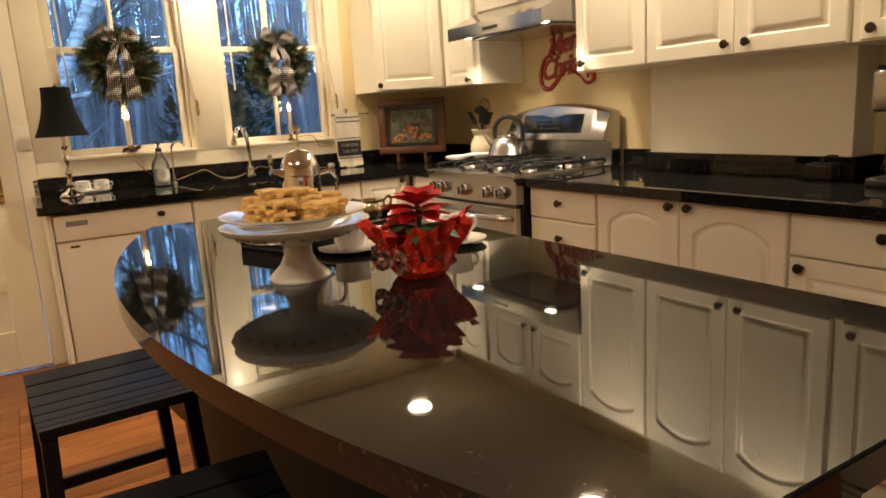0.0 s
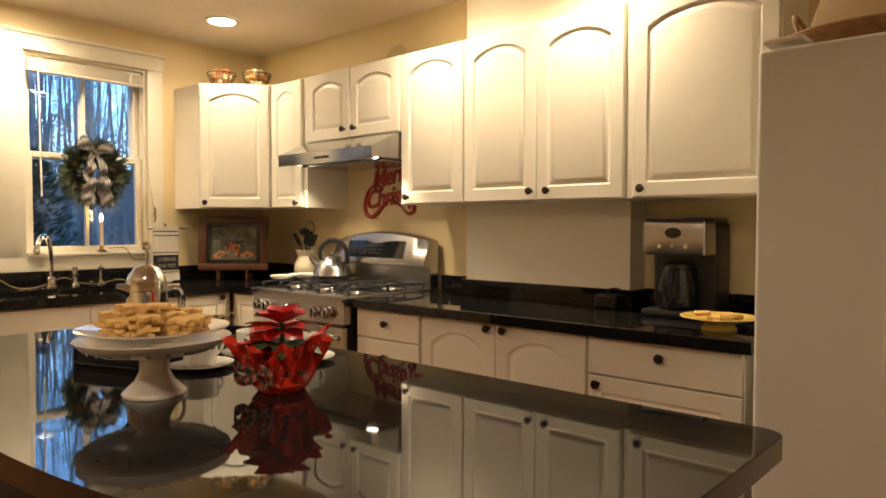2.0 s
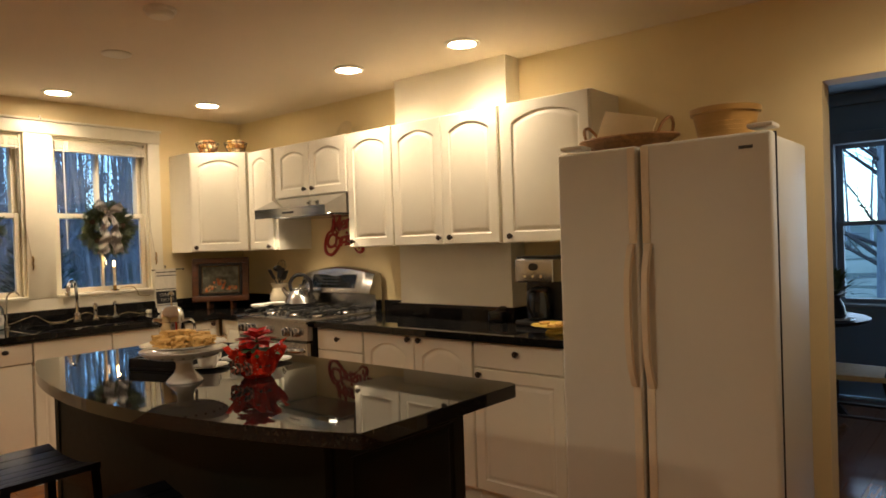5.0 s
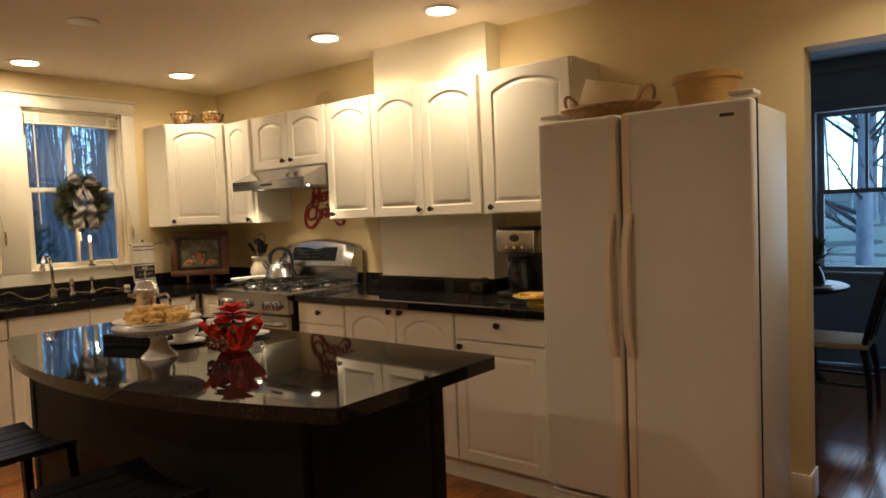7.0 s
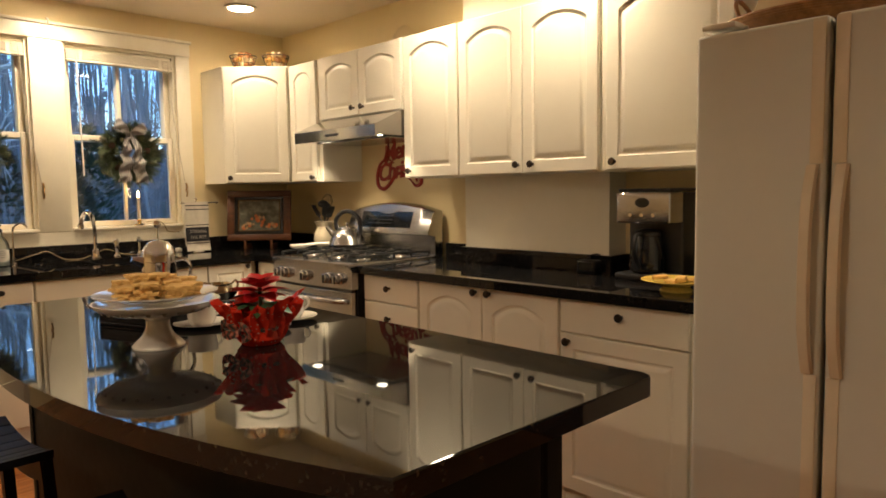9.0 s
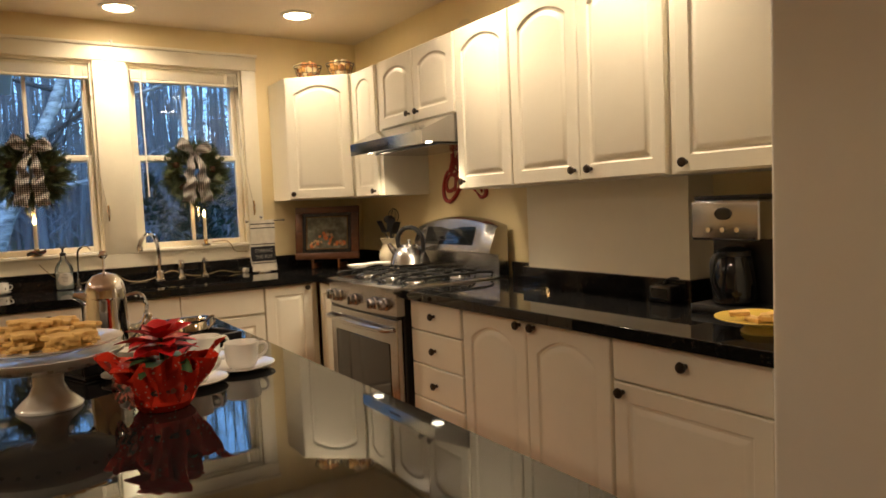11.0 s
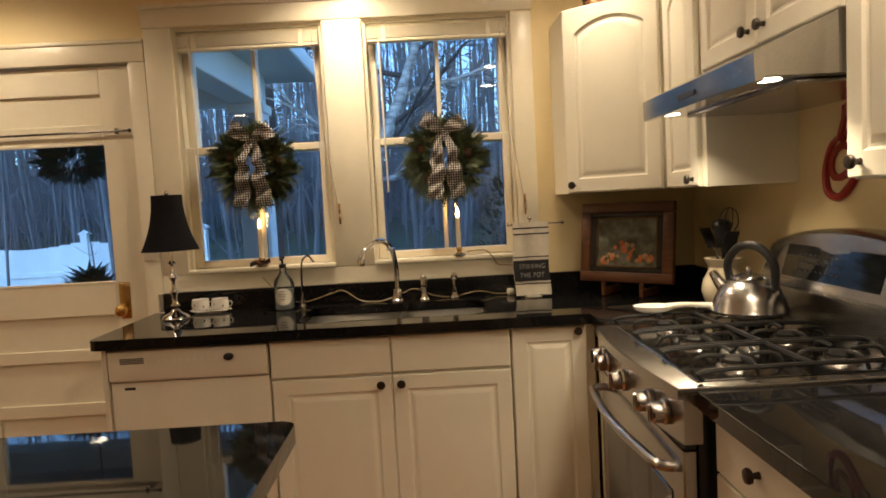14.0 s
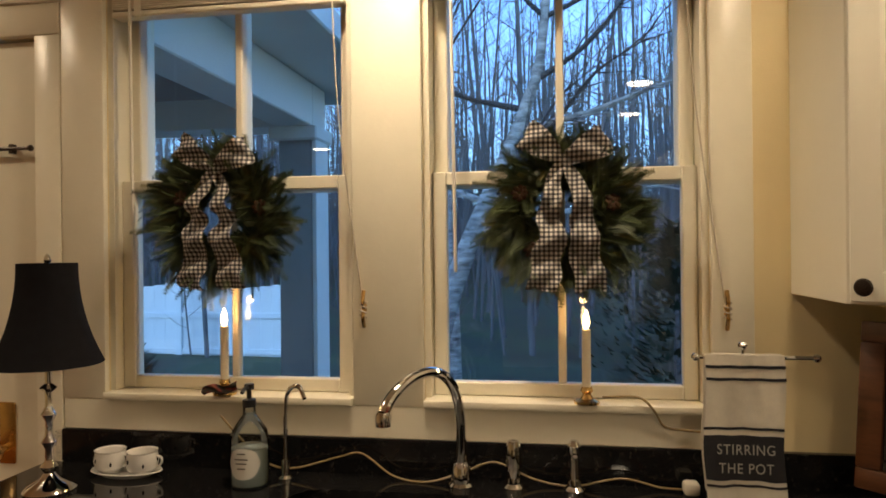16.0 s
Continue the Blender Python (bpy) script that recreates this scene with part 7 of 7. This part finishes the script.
for k in range(640):
    x, y = rng.uniform(-34, -8.5), rng.uniform(-24, 16)
    r_ = math.hypot(x, y)
    sap = k % 3 == 0
    tree_geo(bm, x, y, rng.uniform(2.5, 5.0) if sap else rng.uniform(7, 13), rng.uniform(0.012, 0.025) if sap else rng.uniform(0.022, 0.062), rng, 16 if sap else 26, 0.12, GZ + max(0, 0.03 * (r_ - 9)), 0.08, 7)
solo("woodland", bm, BARK, "dense bare woodland behind the house", "woods", kind="stuff", smooth=60)
bm = B()
for k in range(620):
    x, y = rng.uniform(-46, -24), rng.uniform(-30, 20)
    tree_geo(bm, x, y, rng.uniform(8, 15), rng.uniform(0.05, 0.11), rng, 22, 0.08, GZ + 0.03 * (math.hypot(x, y) - 9), 0.10, 2)
solo("deep_woodland", bm, BARK, "far rows of bare trees in the woods", "woods", kind="stuff", smooth=60)
bm = B()
for k in range(26):
    x, y = rng.uniform(-10, 14), rng.uniform(22, 44)
    tree_geo(bm, x, y, rng.uniform(8, 13), rng.uniform(0.07, 0.16), rng, 10, 0.03, GZ + 0.03 * (math.hypot(x, y) - 9), 0.25, 4)
solo("far_woodland", bm, HAZEBARK, "bare trees across the lawn", "woods", kind="stuff", smooth=60)
# far tree line
bm = B()
prev = None
for k in range(121):
    a = radians(60 + 220 * k / 120)
    x, y = 46 * math.cos(a), 46 * math.sin(a)
    hgt = (1.4 if k < 40 else 4.6) + (0.6 if k < 40 else 1.6) * noise.noise(Vector((k * 0.35, 1, 0))) + 0.7 * noise.noise(Vector((k * 1.3, 5, 0)))
    r_ = [bm.verts.new((x, y, GZ)), bm.verts.new((x * 1.02, y * 1.02, GZ + hgt)), bm.verts.new((x * 1.15, y * 1.15, GZ))]
    if prev:
        for j in range(3):
            bm.faces.new((prev[j], prev[(j + 1) % 3], r_[(j + 1) % 3], r_[j]))
    prev = r_
solo("backdrop_tree_line", bm, WOODS, "dark distant tree line", "backdrop", kind="structure", smooth=60)


def conifer(x, y, h, w, seed):
    rg_ = random.Random(seed)
    q = thing("evergreen_shrub", (x, y, GZ), "dark green conical evergreen", "shrub", "evergreens by the house")
    part("trunk", tube(B(), [(x, y, GZ - 0.05), (x, y, GZ + h * 0.8)], [0.05, 0.01], 6), BARK, q)
    vv, ff = [], []
    for k in range(1500):
        t = rg_.random() ** 0.8
        a = rg_.uniform(0, 6.28)
        r_ = w * (1 - t) * rg_.uniform(0.6, 1.08) + 0.02
        o = Vector((x + r_ * math.cos(a), y + r_ * math.sin(a), GZ + 0.05 + h * t))
        d = Vector((math.cos(a), math.sin(a), rg_.uniform(-0.1, 0.9))).normalized() * rg_.uniform(0.10, 0.2)
        s = d.cross(Vector((0, 0, 1))).normalized() * 0.035
        i0 = len(vv)
        vv.extend([o - s, o + s, o + d])
        ff.append((i0, i0 + 1, i0 + 2))
    me = bpy.data.meshes.new("crown")
    me.from_pydata([tuple(v) for v in vv], [], ff)
    me.materials.append(SHRUB)
    me.transform(ROOTS[q.name])
    ob = new("crown", me)
    ob.parent = q


conifer(-4.9, -0.05, 2.0, 0.75, 3)
conifer(-2.3, -4.0, 1.22, 0.95, 4)
conifer(-3.0, -4.8, 0.98, 0.70, 5)
conifer(-6.4, 0.6, 2.6, 1.1, 8)
conifer(-9.5, 0.2, 2.4, 1.2, 9)

# fence
fc = thing("garden_fence", (-9.0, -9.0, GZ), "white panelled garden fence with capped posts", "fence")
fz = [(-15.8, 1.32), (-13.7, 1.32), (-11.6, 1.32), (-9.5, 1.32), (-7.4, 1.32), (-5.3, 1.32)]
FXW = -9.0
for k, (y, h) in enumerate(fz):
    bm = box(B(), FXW - 0.06, FXW + 0.06, y - 0.06, y + 0.06, GZ - 0.1, GZ + h + 0.12, 0.006)
    po_ = part("post", bm, WHITEOUT, fc)
    bm = B()
    box(bm, FXW - 0.085, FXW + 0.085, y - 0.085, y + 0.085, GZ + h + 0.12, GZ + h + 0.15, 0.004)
    lathe(bm, [(0.10, 0), (0.0005, 0.06)], (FXW, y, GZ + h + 0.15), 4)
    part("post_cap", bm, WHITEOUT, po_, smooth=20)
for (ya, ha), (yb, hb) in zip(fz, fz[1:]):
    for j in range(10):
        u0, u1 = j / 10, (j + 1) / 10
        y0, y1 = ya + 0.06 + (yb - ya - 0.12) * u0, ya + 0.06 + (yb - ya - 0.12) * u1
        sag = 0.10 * math.sin(math.pi * (u0 + u1) / 2)
        part("board", box(B(), FXW - 0.012, FXW + 0.012, y0 + 0.001, y1 - 0.001, GZ, GZ + ha - sag, 0.002), WHITEOUT, fc, smooth=0)
    for z in (GZ + 0.12, GZ + 0.72):
        part("rail", box(B(), FXW + 0.013, FXW + 0.05, ya + 0.06, yb - 0.06, z, z + 0.09, 0.004), WHITEOUT, fc)

# porch
pc = thing("porch_roof", (-1.6, -4.0, 2.2), "painted porch roof with a square corner column", "porch")
CX, CY = -1.78, -2.50
# column body in the porch grey, its +y side a white slab
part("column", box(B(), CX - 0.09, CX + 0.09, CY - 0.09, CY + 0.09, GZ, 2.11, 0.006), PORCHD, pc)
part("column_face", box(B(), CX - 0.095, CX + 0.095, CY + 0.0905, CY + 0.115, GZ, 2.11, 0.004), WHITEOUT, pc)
part("column_cap", box(B(), CX - 0.13, CX + 0.13, CY - 0.13, CY + 0.13, 2.05, 2.12, 0.008), WHITEOUT, pc)
part("beam", box(B(), CX - 0.10, CX + 0.10, -6.5, CY + 0.10, 2.12, 2.34, 0.006), WHITEOUT, pc)
part("side_beam", box(B(), CX + 0.10, -0.15, CY - 0.10, CY + 0.10, 2.12, 2.34, 0.006), WHITEOUT, pc)
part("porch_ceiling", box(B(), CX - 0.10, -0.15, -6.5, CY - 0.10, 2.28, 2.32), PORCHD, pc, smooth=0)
bm = B()
box(bm, CX - 0.45, -0.15, -6.6, CY + 0.45, 2.342, 2.46, 0.008)
part("eave", bm, WHITEOUT, pc)
part("porch_floor", box(B(), CX - 0.15, -0.15, -6.5, CY + 0.15, -0.25, -0.06, 0.006), PORCHD, pc)
hb = thing("hanging_greenery", (-1.23, -3.5, 1.7), "dark round greenery hanging in the porch on a cord", "hanging plant")
part("cord", tube(B(), [(-1.23, -3.5, 2.20), (-1.23, -3.5, 1.80)], 0.005, 6), BRONZE, hb)
vv, ff = [], []
rng = random.Random(77)
for k in range(900):
    d = Vector((rng.gauss(0, 1), rng.gauss(0, 1), rng.gauss(0, 1))).normalized()
    o = Vector((-1.23, -3.5, 1.74)) + Vector((d.x * 0.2, d.y * 0.2, d.z * 0.13)) * rng.uniform(0.5, 1)
    s = d.orthogonal().normalized() * 0.012
    i0 = len(vv)
    vv.extend([o - s, o + s, o + d * rng.uniform(0.04, 0.09)])
    ff.append((i0, i0 + 1, i0 + 2))
me = bpy.data.meshes.new("foliage")
me.from_pydata([tuple(v) for v in vv], [], ff)
me.materials.append(SHRUB)
me.transform(ROOTS[hb.name])
ob = new("foliage", me)
ob.parent = hb

# ---- floors, last ----
bm = box(B(), -T, 6.94, -5.94, T, -0.10, -0.0155)
fl = solo("floor", bm, PLANK, "glossy cherry-coloured hardwood strip floor", "floor", kind="structure", smooth=0)
bm = box(B(), 2.36, 7.34, T + 0.001, 3.24, -0.10, -0.0155)
fd = solo("floor_dining", bm, PLANKD, "dark glossy hardwood strip floor", "floor", kind="structure", smooth=0)


def plank_mesh(w, l, material):
    bm = box(B(), 0, w, 0, l, -0.015, 0.0, 0.0012)
    me = finish(bm, "plank", 0)
    me.materials.append(material)
    return me


def lay(parent, x0, x1, y0, y1, w, lengths, material, limit, seed):
    rg_ = random.Random(seed)
    pool = {l: plank_mesh(w - 0.0012, l - 0.0012, material) for l in lengths}
    x, count = x0, 0
    while x + w <= x1 + 1e-6 and count < limit:
        y = y0
        k = rg_.randrange(len(lengths))
        while y < y1 - 0.12 and count < limit:
            l = lengths[k % len(lengths)]
            k += rg_.randrange(1, 3)
            if y + l > y1:
                fit_ = [q for q in lengths if y + q <= y1 + 0.02]
                if not fit_:
                    break
                l = max(fit_)
            ob = new("plank", pool[l])
            ob.parent = parent
            ob.location = (x, y, 0)
            y += l
            count += 1
        x += w


lay(fl, 0.60, 4.5, -2.75, 0.0, 0.095, (0.45, 0.75, 1.05, 1.35), PLANK, 300, 3)
lay(fd, 4.0, 5.6, T + 0.002, 3.09, 0.095, (0.45, 0.75, 1.05, 1.35), PLANKD, 120, 5)
bm = box(B(), -0.0, 0.598, -5.8, -0.001, -0.0153, -0.002)
part("plank_field", bm, PLANK, fl, smooth=0)
bm = B()
x = 0.60
while x < 6.7:
    box(bm, x, x + 0.0938, -5.8, -2.7515 if x < 4.49 else -0.001, -0.015, 0.0)
    x += 0.095
tagged(part("plank_field", bm, PLANK, fl, smooth=0), kind="stuff")
